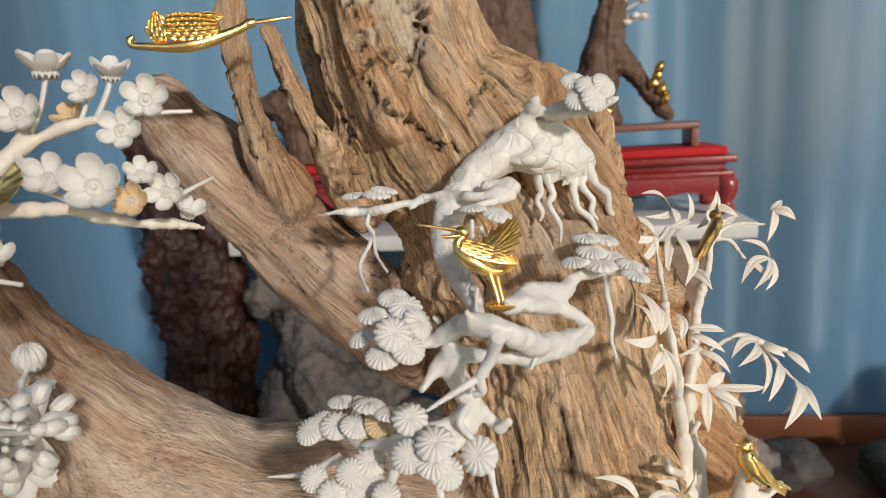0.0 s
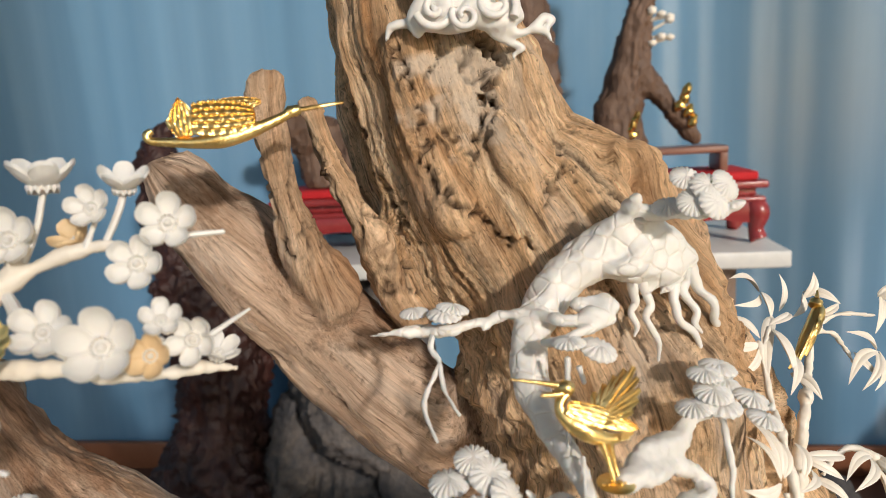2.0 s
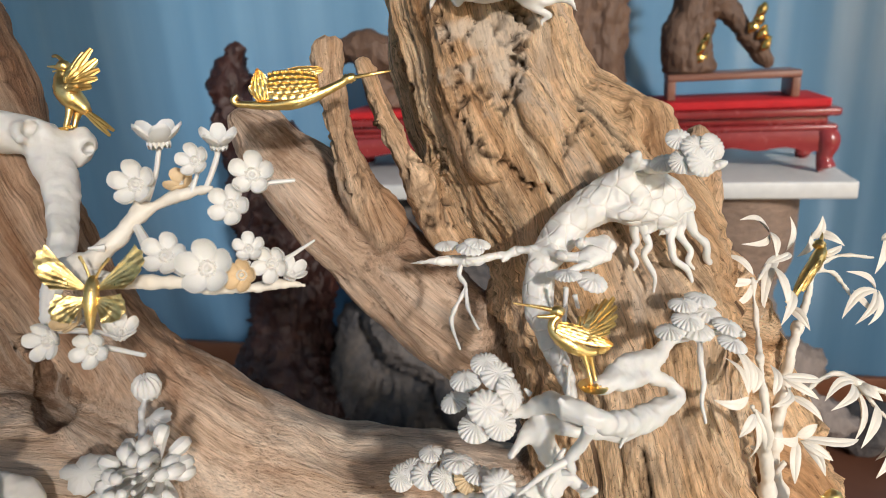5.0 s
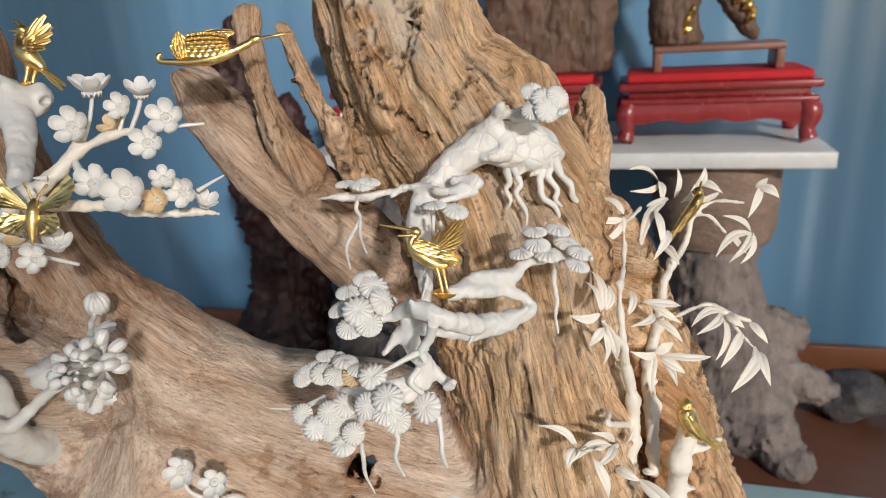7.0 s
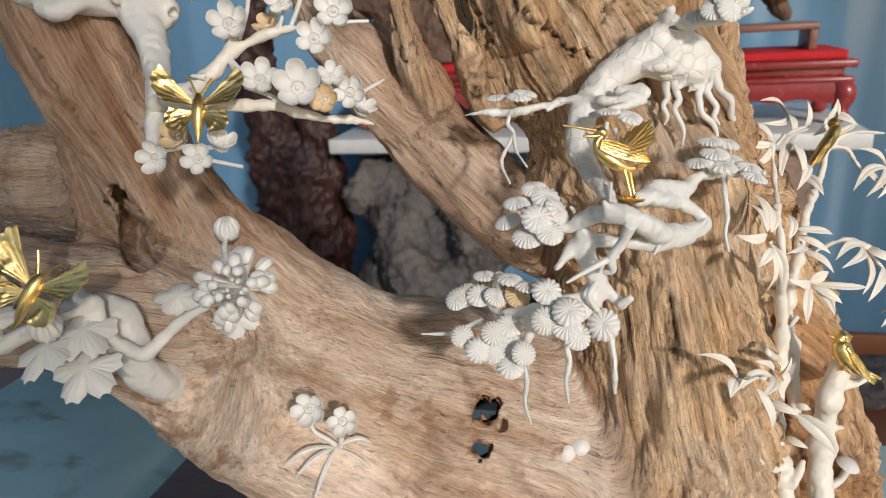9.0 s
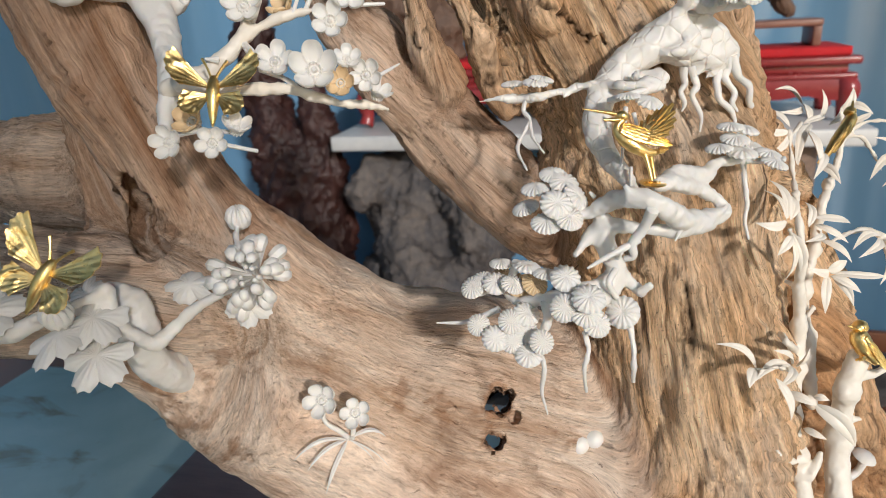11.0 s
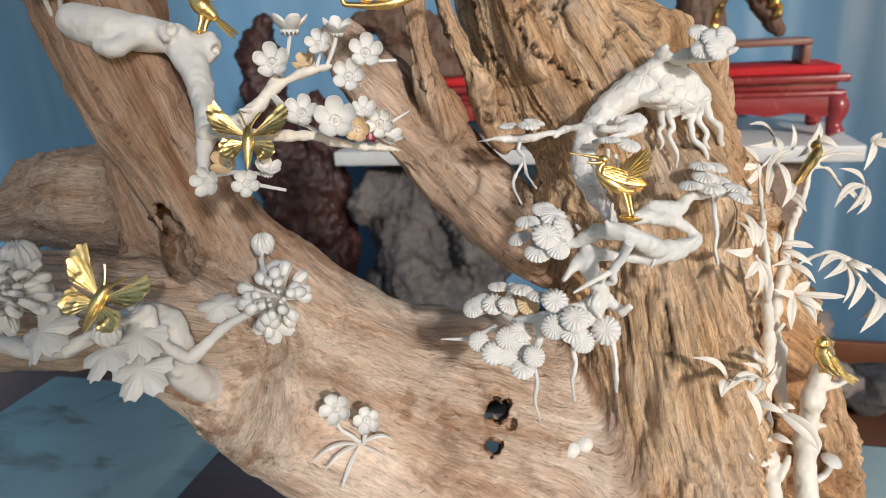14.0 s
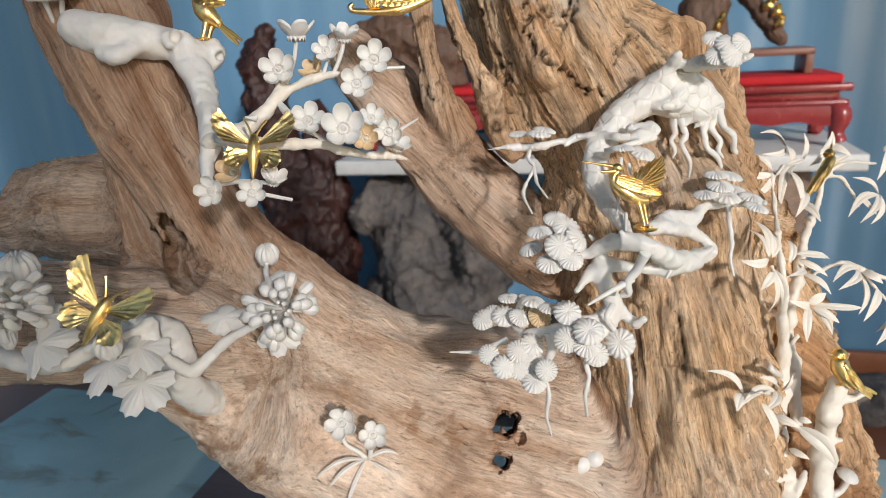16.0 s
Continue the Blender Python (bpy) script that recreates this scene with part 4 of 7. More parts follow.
# ---- carved pine ----
pine = carving("carved_pine", "cream-white bone carving of a gnarled pine with ribbed needle fans", "carving")
melt(pine, "trunk", BARK, ((0.0216, 0.3461, 1.1034, 0.00994), (0.0060, 0.3293, 1.1118, 0.01213), (-0.0112, 0.3194, 1.1080, 0.00980), (-0.0250, 0.3150, 1.0976, 0.00861), (-0.0344, 0.2997, 1.0861, 0.00749), (-0.0363, 0.2873, 1.0729, 0.00673), (-0.0312, 0.2725, 1.0624, 0.00533), (-0.0228, 0.2494, 1.0575, 0.00333), (-0.0191, 0.2368, 1.0546, 0.00240)),
     ((-0.0053, 0.3195, 1.1132, 0.00752), (0.0012, 0.3150, 1.1246, 0.00366), (0.0045, 0.3098, 1.1316, 0.00269)),
     ((0.0041, 0.3212, 1.1066, 0.00944), (0.0186, 0.3320, 1.1018, 0.00900), (0.0276, 0.3464, 1.0936, 0.00533)),
     ((0.0205, 0.3380, 1.1075, 0.00649), (0.0147, 0.3281, 1.1209, 0.00314), (0.0205, 0.3188, 1.1249, 0.00243), (0.0319, 0.3008, 1.1276, 0.00229), (0.0391, 0.2980, 1.1304, 0.00113)),
     ((-0.0057, 0.2979, 1.0941, 0.00302), (-0.0203, 0.2878, 1.0921, 0.00267), (-0.0354, 0.2963, 1.0929, 0.00184), (-0.0509, 0.2983, 1.0901, 0.00157), (-0.0646, 0.2932, 1.0876, 0.00219), (-0.0763, 0.2961, 1.0866, 0.00255), (-0.0854, 0.2919, 1.0875, 0.00159), (-0.0957, 0.2929, 1.0861, 0.00064)),
     ((-0.0074, 0.2923, 1.0912, 0.00239), (-0.0230, 0.2784, 1.0887, 0.00175), (-0.0304, 0.2801, 1.0868, 0.00118)),
     ((-0.0086, 0.2992, 1.0970, 0.00212), (-0.0180, 0.2964, 1.0960, 0.00273)),
     ((-0.0478, 0.2991, 1.0899, 0.00125), (-0.0525, 0.2949, 1.0869, 0.00063)),
     ((0.0043, 0.3115, 1.1287, 0.00271), (0.0135, 0.3180, 1.1248, 0.00275), (0.0216, 0.3136, 1.1260, 0.00239)),
     ((0.0037, 0.3207, 1.1158, 0.00749), (0.0167, 0.3276, 1.1123, 0.00757), (0.0270, 0.3350, 1.1038, 0.00482), (0.0323, 0.3426, 1.0997, 0.00294)),
     ((0.0262, 0.3295, 1.1063, 0.00285), (0.0299, 0.3342, 1.1026, 0.00257)), ((0.0078, 0.3148, 1.1096, 0.00431), (0.0034, 0.3113, 1.1059, 0.00369), (-0.0041, 0.3103, 1.1051, 0.00246)),
     ((0.0110, 0.3226, 1.0921, 0.00148), (0.0141, 0.3241, 1.0945, 0.00147), (0.0168, 0.3260, 1.0980, 0.00169)),
     ((0.0229, 0.3305, 1.0913, 0.00128), (0.0190, 0.3282, 1.0918, 0.00127), (0.0166, 0.3268, 1.0899, 0.00064)))
stems(pine, "root", ((0.0049, 0.3208, 1.1018, 0.00273), (0.0053, 0.3224, 1.0940, 0.00212), (0.0065, 0.3230, 1.0882, 0.00170), (0.0045, 0.3218, 1.0845, 0.00138), (0.0070, 0.3221, 1.0786, 0.00128), (0.0057, 0.3220, 1.0744, 0.00053)),
      ((0.0079, 0.3211, 1.1009, 0.00252), (0.0104, 0.3234, 1.0924, 0.00190), (0.0124, 0.3229, 1.0871, 0.00170), (0.0101, 0.3207, 1.0822, 0.00148), (0.0153, 0.3221, 1.0720, 0.00128), (0.0153, 0.3224, 1.0635, 0.00054)),
      ((0.0171, 0.3242, 1.1033, 0.00315), (0.0234, 0.3314, 1.0959, 0.00235), (0.0224, 0.3284, 1.0882, 0.00212), (0.0245, 0.3249, 1.0792, 0.00169), (0.0308, 0.3280, 1.0729, 0.00150), (0.0349, 0.3282, 1.0612, 0.00064)),
      ((0.0267, 0.3307, 1.1012, 0.00318), (0.0280, 0.3331, 1.0947, 0.00214), (0.0265, 0.3309, 1.0896, 0.00192), (0.0316, 0.3301, 1.0825, 0.00171), (0.0308, 0.3286, 1.0771, 0.00127), (0.0344, 0.3314, 1.0721, 0.00065)),
      ((0.0298, 0.3328, 1.1004, 0.00298), (0.0332, 0.3333, 1.0904, 0.00214), (0.0387, 0.3316, 1.0850, 0.00192), (0.0401, 0.3351, 1.0760, 0.00173), (0.0473, 0.3475, 1.0679, 0.00156), (0.0484, 0.3575, 1.0593, 0.00069)), bumpy=0.3, sides=9, freq=260)
melt(pine, "branch", BONE, ((-0.0506, 0.2375, 1.0417, 0.00201), (-0.0385, 0.2419, 1.0429, 0.00290), (-0.0291, 0.2396, 1.0485, 0.00394), (-0.0197, 0.2286, 1.0539, 0.00438), (-0.0097, 0.2255, 1.0522, 0.00410), (0.0013, 0.2427, 1.0406, 0.00434), (0.0137, 0.2642, 1.0343, 0.00461), (0.0226, 0.2750, 1.0339, 0.00378), (0.0205, 0.2781, 1.0391, 0.00308), (0.0096, 0.2677, 1.0474, 0.00299), (-0.0011, 0.2495, 1.0539, 0.00350), (-0.0078, 0.2424, 1.0566, 0.00300)),
     ((-0.0261, 0.2445, 1.0370, 0.00358), (-0.0140, 0.2403, 1.0363, 0.00262), (0.0019, 0.2477, 1.0336, 0.00355), (0.0144, 0.2641, 1.0320, 0.00323)),
     ((-0.0091, 0.2431, 1.0556, 0.00258), (0.0006, 0.2592, 1.0570, 0.00358), (0.0130, 0.2780, 1.0515, 0.00399), (0.0181, 0.2845, 1.0543, 0.00285), (0.0286, 0.2956, 1.0547, 0.00218), (0.0403, 0.3061, 1.0515, 0.00174), (0.0523, 0.2995, 1.0536, 0.00097)),
     ((0.0138, 0.2778, 1.0506, 0.00235), (0.0120, 0.2731, 1.0453, 0.00164)),
     ((-0.0317, 0.2464, 1.0385, 0.00406), (-0.0306, 0.2440, 1.0274, 0.00474), (-0.0257, 0.2457, 1.0162, 0.00434), (-0.0276, 0.2447, 1.0062, 0.00484), (-0.0321, 0.2343, 1.0033, 0.00315)),
     ((-0.0230, 0.2478, 1.0138, 0.00322), (-0.0181, 0.2496, 1.0064, 0.00302), (-0.0136, 0.2495, 1.0029, 0.00255)),
     ((-0.0358, 0.2459, 1.0326, 0.00318), (-0.0405, 0.2412, 1.0272, 0.00249), (-0.0431, 0.2382, 1.0246, 0.00181)),
     ((-0.0292, 0.2437, 1.0091, 0.00367), (-0.0428, 0.2291, 1.0100, 0.00310), (-0.0579, 0.2376, 1.0023, 0.00278), (-0.0707, 0.2434, 0.9976, 0.00239), (-0.0798, 0.2521, 0.9998, 0.00198), (-0.0883, 0.2545, 0.9967, 0.00150), (-0.0992, 0.2491, 0.9975, 0.00050)),
     ((-0.0198, 0.2250, 1.0555, 0.00186), (-0.0224, 0.2248, 1.0591, 0.00144)), ((0.0159, 0.2607, 1.0366, 0.00182), (0.0225, 0.2684, 1.0386, 0.00162)), ((-0.0245, 0.2373, 1.0243, 0.00178), (-0.0220, 0.2370, 1.0303, 0.00110)), ((-0.0146, 0.2441, 1.0049, 0.00182), (-0.0101, 0.2423, 1.0089, 0.00135)), relief=1.2)
stems(pine, "twig", ((-0.0119, 0.2212, 1.0508, 0.00254), (-0.0152, 0.2244, 1.0416, 0.00234), (-0.0192, 0.2243, 1.0354, 0.00210), (-0.0184, 0.2255, 1.0293, 0.00159), (-0.0220, 0.2265, 1.0275, 0.00133)), ((-0.0166, 0.2256, 1.0364, 0.00157), (-0.0260, 0.2206, 1.0324, 0.00131), (-0.0325, 0.2134, 1.0308, 0.00103), (-0.0367, 0.2079, 1.0300, 0.00051)),
      ((-0.0562, 0.2360, 1.0018, 0.00288), (-0.0552, 0.2329, 0.9938, 0.00230), (-0.0593, 0.2337, 0.9835, 0.00176)), ((-0.0795, 0.2412, 0.9942, 0.00180), (-0.0948, 0.2393, 0.9875, 0.00121), (-0.1103, 0.2384, 0.9863, 0.00046)), ((-0.0257, 0.2366, 1.0184, 0.00167), (-0.0283, 0.2313, 1.0140, 0.00138), (-0.0248, 0.2366, 1.0049, 0.00141)), ((-0.0355, 0.2440, 1.0496, 0.00111), (-0.0377, 0.2440, 1.0519, 0.00056)),
      ((-0.0764, 0.2508, 1.0039, 0.00152), (-0.0728, 0.2492, 1.0112, 0.00210), (-0.0710, 0.2479, 1.0158, 0.00268)), ((-0.0358, 0.2276, 1.0037, 0.00222), (-0.0375, 0.2302, 0.9899, 0.00142)), ((-0.0242, 0.2467, 0.9986, 0.00291), (-0.0188, 0.2404, 0.9898, 0.00144)))
stems(pine, "rootlet", ((-0.0712, 0.2944, 1.0877, 0.00158), (-0.0727, 0.2924, 1.0807, 0.00114), (-0.0691, 0.2880, 1.0767, 0.00094), (-0.0731, 0.2822, 1.0684, 0.00106), (-0.0735, 0.2756, 1.0635, 0.00092), (-0.0679, 0.2654, 1.0567, 0.00061)), ((-0.0691, 0.2880, 1.0767, 0.00094), (-0.0670, 0.2810, 1.0701, 0.00083), (-0.0627, 0.2739, 1.0660, 0.00067), (-0.0603, 0.2712, 1.0638, 0.00046)),
      ((0.0334, 0.2988, 1.0530, 0.00153), (0.0337, 0.2901, 1.0443, 0.00120), (0.0352, 0.2887, 1.0353, 0.00121), (0.0347, 0.2868, 1.0264, 0.00091), (0.0364, 0.2828, 1.0182, 0.00061)), ((-0.0578, 0.2321, 0.9753, 0.00117), (-0.0568, 0.2299, 0.9692, 0.00117), (-0.0584, 0.2337, 0.9550, 0.00090), (-0.0561, 0.2377, 0.9397, 0.00046)),
      ((-0.0383, 0.2300, 0.9901, 0.00142), (-0.0365, 0.2285, 0.9815, 0.00119), (-0.0382, 0.2274, 0.9723, 0.00114), (-0.0374, 0.2342, 0.9563, 0.00073)), ((-0.0188, 0.2404, 0.9898, 0.00144), (-0.0168, 0.2369, 0.9815, 0.00129), (-0.0161, 0.2342, 0.9735, 0.00120), (-0.0159, 0.2401, 0.9601, 0.00089)), ((-0.0230, 0.2707, 1.0848, 0.00115), (-0.0237, 0.2666, 1.0713, 0.00086), (-0.0245, 0.2448, 1.0565, 0.00054)), ((-0.0197, 0.2694, 1.0821, 0.00114), (-0.0179, 0.2681, 1.0767, 0.00057)), ((-0.0203, 0.2454, 1.0626, 0.00082), (-0.0205, 0.2347, 1.0558, 0.00066)),
      ((0.0010, 0.2415, 1.0359, 0.00108), (-0.0011, 0.2393, 1.0317, 0.00044)), bumpy=0.6, sides=8, freq=330)
fans(pine, 0.0063, (0.0215, 0.3048, 1.1396, -0.1, 0.6), (0.0282, 0.3010, 1.1365, 0, 0.5), (0.0350, 0.3026, 1.1366, 0.4, 0.3), (0.0229, 0.2988, 1.1313, -0.2, 0.35), (0.0302, 0.2978, 1.1311, 0.2, 0.2), (0.0167, 0.3111, 1.1286, -0.5, 1.2))
fans(pine, 0.0064, (-0.0786, 0.2951, 1.0945, -0.3, 2.6), (-0.0662, 0.2886, 1.0953, 0.1, 2.2), (-0.0634, 0.2921, 1.0967, 0.5, 2.8), (-0.0225, 0.2728, 1.0896, -0.2, 2.8), (-0.0126, 0.2746, 1.0864, 0.3, 1.3))
fans(pine, 0.0070, (0.0246, 0.2867, 1.0725, -0.1, 2.3), (0.0340, 0.3054, 1.0675, 0.3, 2.2), (0.0263, 0.2816, 1.0677, 0, 1.7), (0.0190, 0.2770, 1.0645, -0.4, 2.3), (0.0382, 0.3117, 1.0580, 0.3, 1.6), (0.0459, 0.3034, 1.0559, 0.4, 1.7), (0.0457, 0.2883, 1.0547, 0.5, 1.9), (0.0310, 0.2890, 1.0596, 0, 2))
fans(pine, 0.0070, (-0.0545, 0.2515, 1.0583, -0.1, 1.2), (-0.0491, 0.2482, 1.0551, 0.2, 0.8), (-0.0619, 0.2469, 1.0529, -0.3, 1.8), (-0.0661, 0.2429, 1.0451, -0.8, 1.6), (-0.0509, 0.2306, 1.0503, 0.1, 0.45), (-0.0552, 0.2297, 1.0421, -0.1, 1.1), (-0.0454, 0.2291, 1.0448, 0.2, 0.6), (-0.0431, 0.2440, 1.0495, 0.9, 0.6))
fans(pine, 0.0062, (-0.0873, 0.2295, 0.9910, -0.1, 0.3), (-0.0786, 0.2248, 0.9869, 0, 0.3), (-0.0717, 0.2283, 0.9945, 0, 0.35), (-0.0709, 0.2259, 0.9852, 0, 0.2), (-0.0649, 0.2330, 0.9964, 0.2, 0.6), (-0.0647, 0.2303, 0.9881, 0.3, 0.1), (-0.0568, 0.2221, 0.9880, 0.1, 0.25), (-0.0631, 0.2231, 0.9806, -0.1, 0.8))
fans(pine, 0.0073, (-0.0466, 0.2195, 1.0065, -0.1, 0.25), (-0.0364, 0.2200, 1.0115, -0.1, 0.7), (-0.0374, 0.2198, 1.0044, 0, 0.9), (-0.0329, 0.2213, 0.9992, 0.2, 0.5), (-0.0220, 0.2321, 1.0000, -0.4, 0.3))
fans(pine, 0.0065, (-0.0789, 0.2482, 1.0154, -0.1, 2.6), (-0.0656, 0.2414, 1.0168, 0.2, 2.6), (-0.0563, 0.2370, 1.0154, 0.2, 2.8), (-0.0885, 0.2477, 1.0061, -0.4, 0.9), (-0.0813, 0.2455, 1.0060, 0, 0.8), (-0.0928, 0.2455, 1.0035, -0.5, 0.7), (-0.0723, 0.2422, 1.0073, 0.3, 1), (-0.0471, 0.2304, 1.0162, 0, 0.6))

for at, a, b in (((-0.0713, 0.2489, 1.0043), .1, .6), ((-0.0620, 0.2433, 1.0077), .3, .5), ((-0.0807, 0.2588, 1.0029), -.2, .6), ((-0.0667, 0.2488, 1.0002), .0, .3)):
    put("needle_fan", FAN_AMBER, pine, turned(at, facing(a, b), 0.0066))["label"] = "amber-stained needle fan"

# ---- carved plum branch with the limb that carries it ----
plum = carving("carved_plum_branch", "cream-white bone carving of a plum branch in blossom", "carving")
melt(plum, "stock", BONE, ((-0.3168, 0.2545, 1.1645, 0.01008), (-0.3017, 0.2573, 1.1600, 0.01197), (-0.2868, 0.2656, 1.1566, 0.01054), (-0.2714, 0.2738, 1.1524, 0.00906), (-0.2601, 0.2767, 1.1448, 0.00976), (-0.2528, 0.2843, 1.1470, 0.00560)),
     ((-0.2624, 0.2718, 1.1449, 0.00902), (-0.2504, 0.2618, 1.1311, 0.00789), (-0.2384, 0.2461, 1.1171, 0.00608), (-0.2273, 0.2271, 1.1049, 0.00522), (-0.2236, 0.2140, 1.0930, 0.00367), (-0.2170, 0.2054, 1.0857, 0.00166)),
     ((-0.2977, 0.2475, 1.1508, 0.00433), (-0.2889, 0.2473, 1.1489, 0.00492), (-0.2848, 0.2546, 1.1520, 0.00436)),
     ((-0.2546, 0.2806, 1.1444, 0.00491), (-0.2512, 0.2828, 1.1523, 0.00261)), ((-0.2546, 0.2806, 1.1444, 0.00425), (-0.2509, 0.2782, 1.1405, 0.00260)), ((-0.2484, 0.2812, 1.1478, 0.00294), (-0.2476, 0.2797, 1.1435, 0.00261)),
     ((-0.2608, 0.2702, 1.1556, 0.00317), (-0.2645, 0.2699, 1.1582, 0.00254), (-0.2687, 0.2642, 1.1574, 0.00282), (-0.2661, 0.2615, 1.1531, 0.00251)), ((-0.2634, 0.2648, 1.1432, 0.00285), (-0.2524, 0.2567, 1.1347, 0.00280), (-0.2425, 0.2472, 1.1243, 0.00243), (-0.2307, 0.2347, 1.1155, 0.00235)), blend=0.004, relief=0.9,
     pits=(((-0.2563, 0.2545, 1.1563), (-0.2666, 0.2688, 1.1572), 0.0031, 0.2, 1), ((-0.2759, 0.2327, 1.1478), (-0.2778, 0.2412, 1.1510), 0.0035, 0.2, 1), ((-0.2388, 0.2671, 1.1456), (-0.2480, 0.2814, 1.1453), 0.0026, 0.2, 1)))
melt(plum, "branch", BAMBOO, ((-0.2238, 0.2206, 1.1053, 0.00427), (-0.2118, 0.2172, 1.1095, 0.00390), (-0.2010, 0.2164, 1.1115, 0.00384), (-0.1936, 0.2209, 1.1167, 0.00385), (-0.1886, 0.2264, 1.1228, 0.00305), (-0.1867, 0.2312, 1.1286, 0.00251), (-0.1867, 0.2334, 1.1353, 0.00167)),
     ((-0.1881, 0.2270, 1.1235, 0.00249), (-0.1807, 0.2333, 1.1286, 0.00252), (-0.1692, 0.2365, 1.1327, 0.00250), (-0.1587, 0.2392, 1.1347, 0.00111)),
     ((-0.2113, 0.2132, 1.1074, 0.00385), (-0.1939, 0.2116, 1.1053, 0.00298), (-0.1771, 0.2138, 1.1043, 0.00296), (-0.1630, 0.2157, 1.1043, 0.00267), (-0.1536, 0.2197, 1.1003, 0.00216), (-0.1473, 0.2311, 1.0955, 0.00223), (-0.1387, 0.2466, 1.0922, 0.00175), (-0.1316, 0.2540, 1.0887, 0.00118)))
stems(plum, "twig", ((-0.1835, 0.2331, 1.1309, 0.00112), (-0.1801, 0.2366, 1.1409, 0.00097), (-0.1790, 0.2402, 1.1509, 0.00097)), ((-0.1653, 0.2362, 1.1338, 0.00111), (-0.1630, 0.2397, 1.1416, 0.00084)), ((-0.1605, 0.2392, 1.1348, 0.00111), (-0.1573, 0.2431, 1.1438, 0.00098), (-0.1563, 0.2457, 1.1493, 0.00097)), ((-0.1323, 0.2413, 1.1045, 0.00113), (-0.1235, 0.2526, 1.1095, 0.00043)), ((-0.1387, 0.2417, 1.1356, 0.00110), (-0.1270, 0.2486, 1.1354, 0.00069)),
      ((-0.1933, 0.1991, 1.0848, 0.00106), (-0.1719, 0.2008, 1.0805, 0.00080)), ((-0.1852, 0.2265, 1.1221, 0.00166), (-0.1782, 0.2208, 1.1171, 0.00217)), ((-0.1559, 0.2186, 1.1013, 0.00134), (-0.1627, 0.2161, 1.1078, 0.00107), (-0.1746, 0.2170, 1.1121, 0.00108)), ((-0.2159, 0.2049, 1.0864, 0.00138), (-0.1965, 0.2005, 1.0894, 0.00107), (-0.1815, 0.2001, 1.0886, 0.00080)), ((-0.1459, 0.2289, 1.0994, 0.00138), (-0.1403, 0.2285, 1.1081, 0.00081)), ((-0.1930, 0.2160, 1.1168, 0.00163), (-0.1967, 0.2122, 1.1179, 0.00054)), sides=7)
for spot in (((-0.1859, 0.2319, 1.1377), .0104, .0, .1), ((-0.1629, 0.2389, 1.1453), .0076, -.1, .1), ((-0.1387, 0.2380, 1.1400), .0098, .1, .05), ((-0.1460, 0.2315, 1.1296), .0092, .0, .0), ((-0.1650, 0.2139, 1.1146), .0094, .1, .3), ((-0.1385, 0.2268, 1.1136), .0069, .2, .4), ((-0.1318, 0.2312, 1.1067), .0085, -.1, -.1)):
    blossom(plum, spot[0], spot[1], facing(spot[2], spot[3]), "open", spot[1] * 400)
blossom(plum, (-0.1472, 0.2123, 1.1110), .0112, facing(.1, .1), "cup", 0.3)
blossom(plum, (-0.1562, 0.2459, 1.1504), .0082, facing(.2, 1.6), "cup")
blossom(plum, (-0.1790, 0.2405, 1.1526), .0105, facing(.0, 3.0), "cup")
blossom(plum, (-0.1410, 0.2235, 1.1045), .0072, facing(.0, .0), "amber")
blossom(plum, (-0.1338, 0.2476, 1.0960), .0070, facing(.7, 1.2), "cup")
blossom(plum, (-0.2127, 0.2001, 1.0847), .0086, facing(-.2, -.1), "open", 0.5)
blossom(plum, (-0.1882, 0.1944, 1.0852), .0078, facing(.1, .0), "open", 0.9)
blossom(plum, (-0.1798, 0.1999, 1.0894), .0071, facing(.5, 1.2), "cup")
blossom(plum, (-0.2036, 0.2058, 1.0921), .0080, facing(-.3, .3), "amber", 0.2)
blossom(plum, (-0.1720, 0.2431, 1.1350), .0076, facing(-.6, .8), "amber", 0.2)

# ---- small mushrooms on the upper arm ----
fungus = carving("carved_mushrooms", "small white carved mushrooms on thin stalks", "carving")
bm = bmesh.new()
lathe_fan(bm, ((0.1, 0.42), (0.5, 0.36), (0.85, 0.16), (1.0, -0.04), (0.9, -0.1), (0.2, -0.02)), 12, 0.02)
CAP = mesh_of("cap", bm, BONE)
for at, size in (((-0.3357, 0.2546, 1.1812), .0087), ((-0.3222, 0.2567, 1.1821), .009)):
    put("cap", CAP, fungus, turned(at, facing(0, 2.5), size))
stems(fungus, "stalk", ((-0.3351, 0.2546, 1.1806, 0.00157), (-0.3351, 0.2569, 1.1722, 0.00127), (-0.3363, 0.2593, 1.1656, 0.00097)), ((-0.3260, 0.2571, 1.1806, 0.00157), (-0.3290, 0.2585, 1.1718, 0.00127)), sides=8)

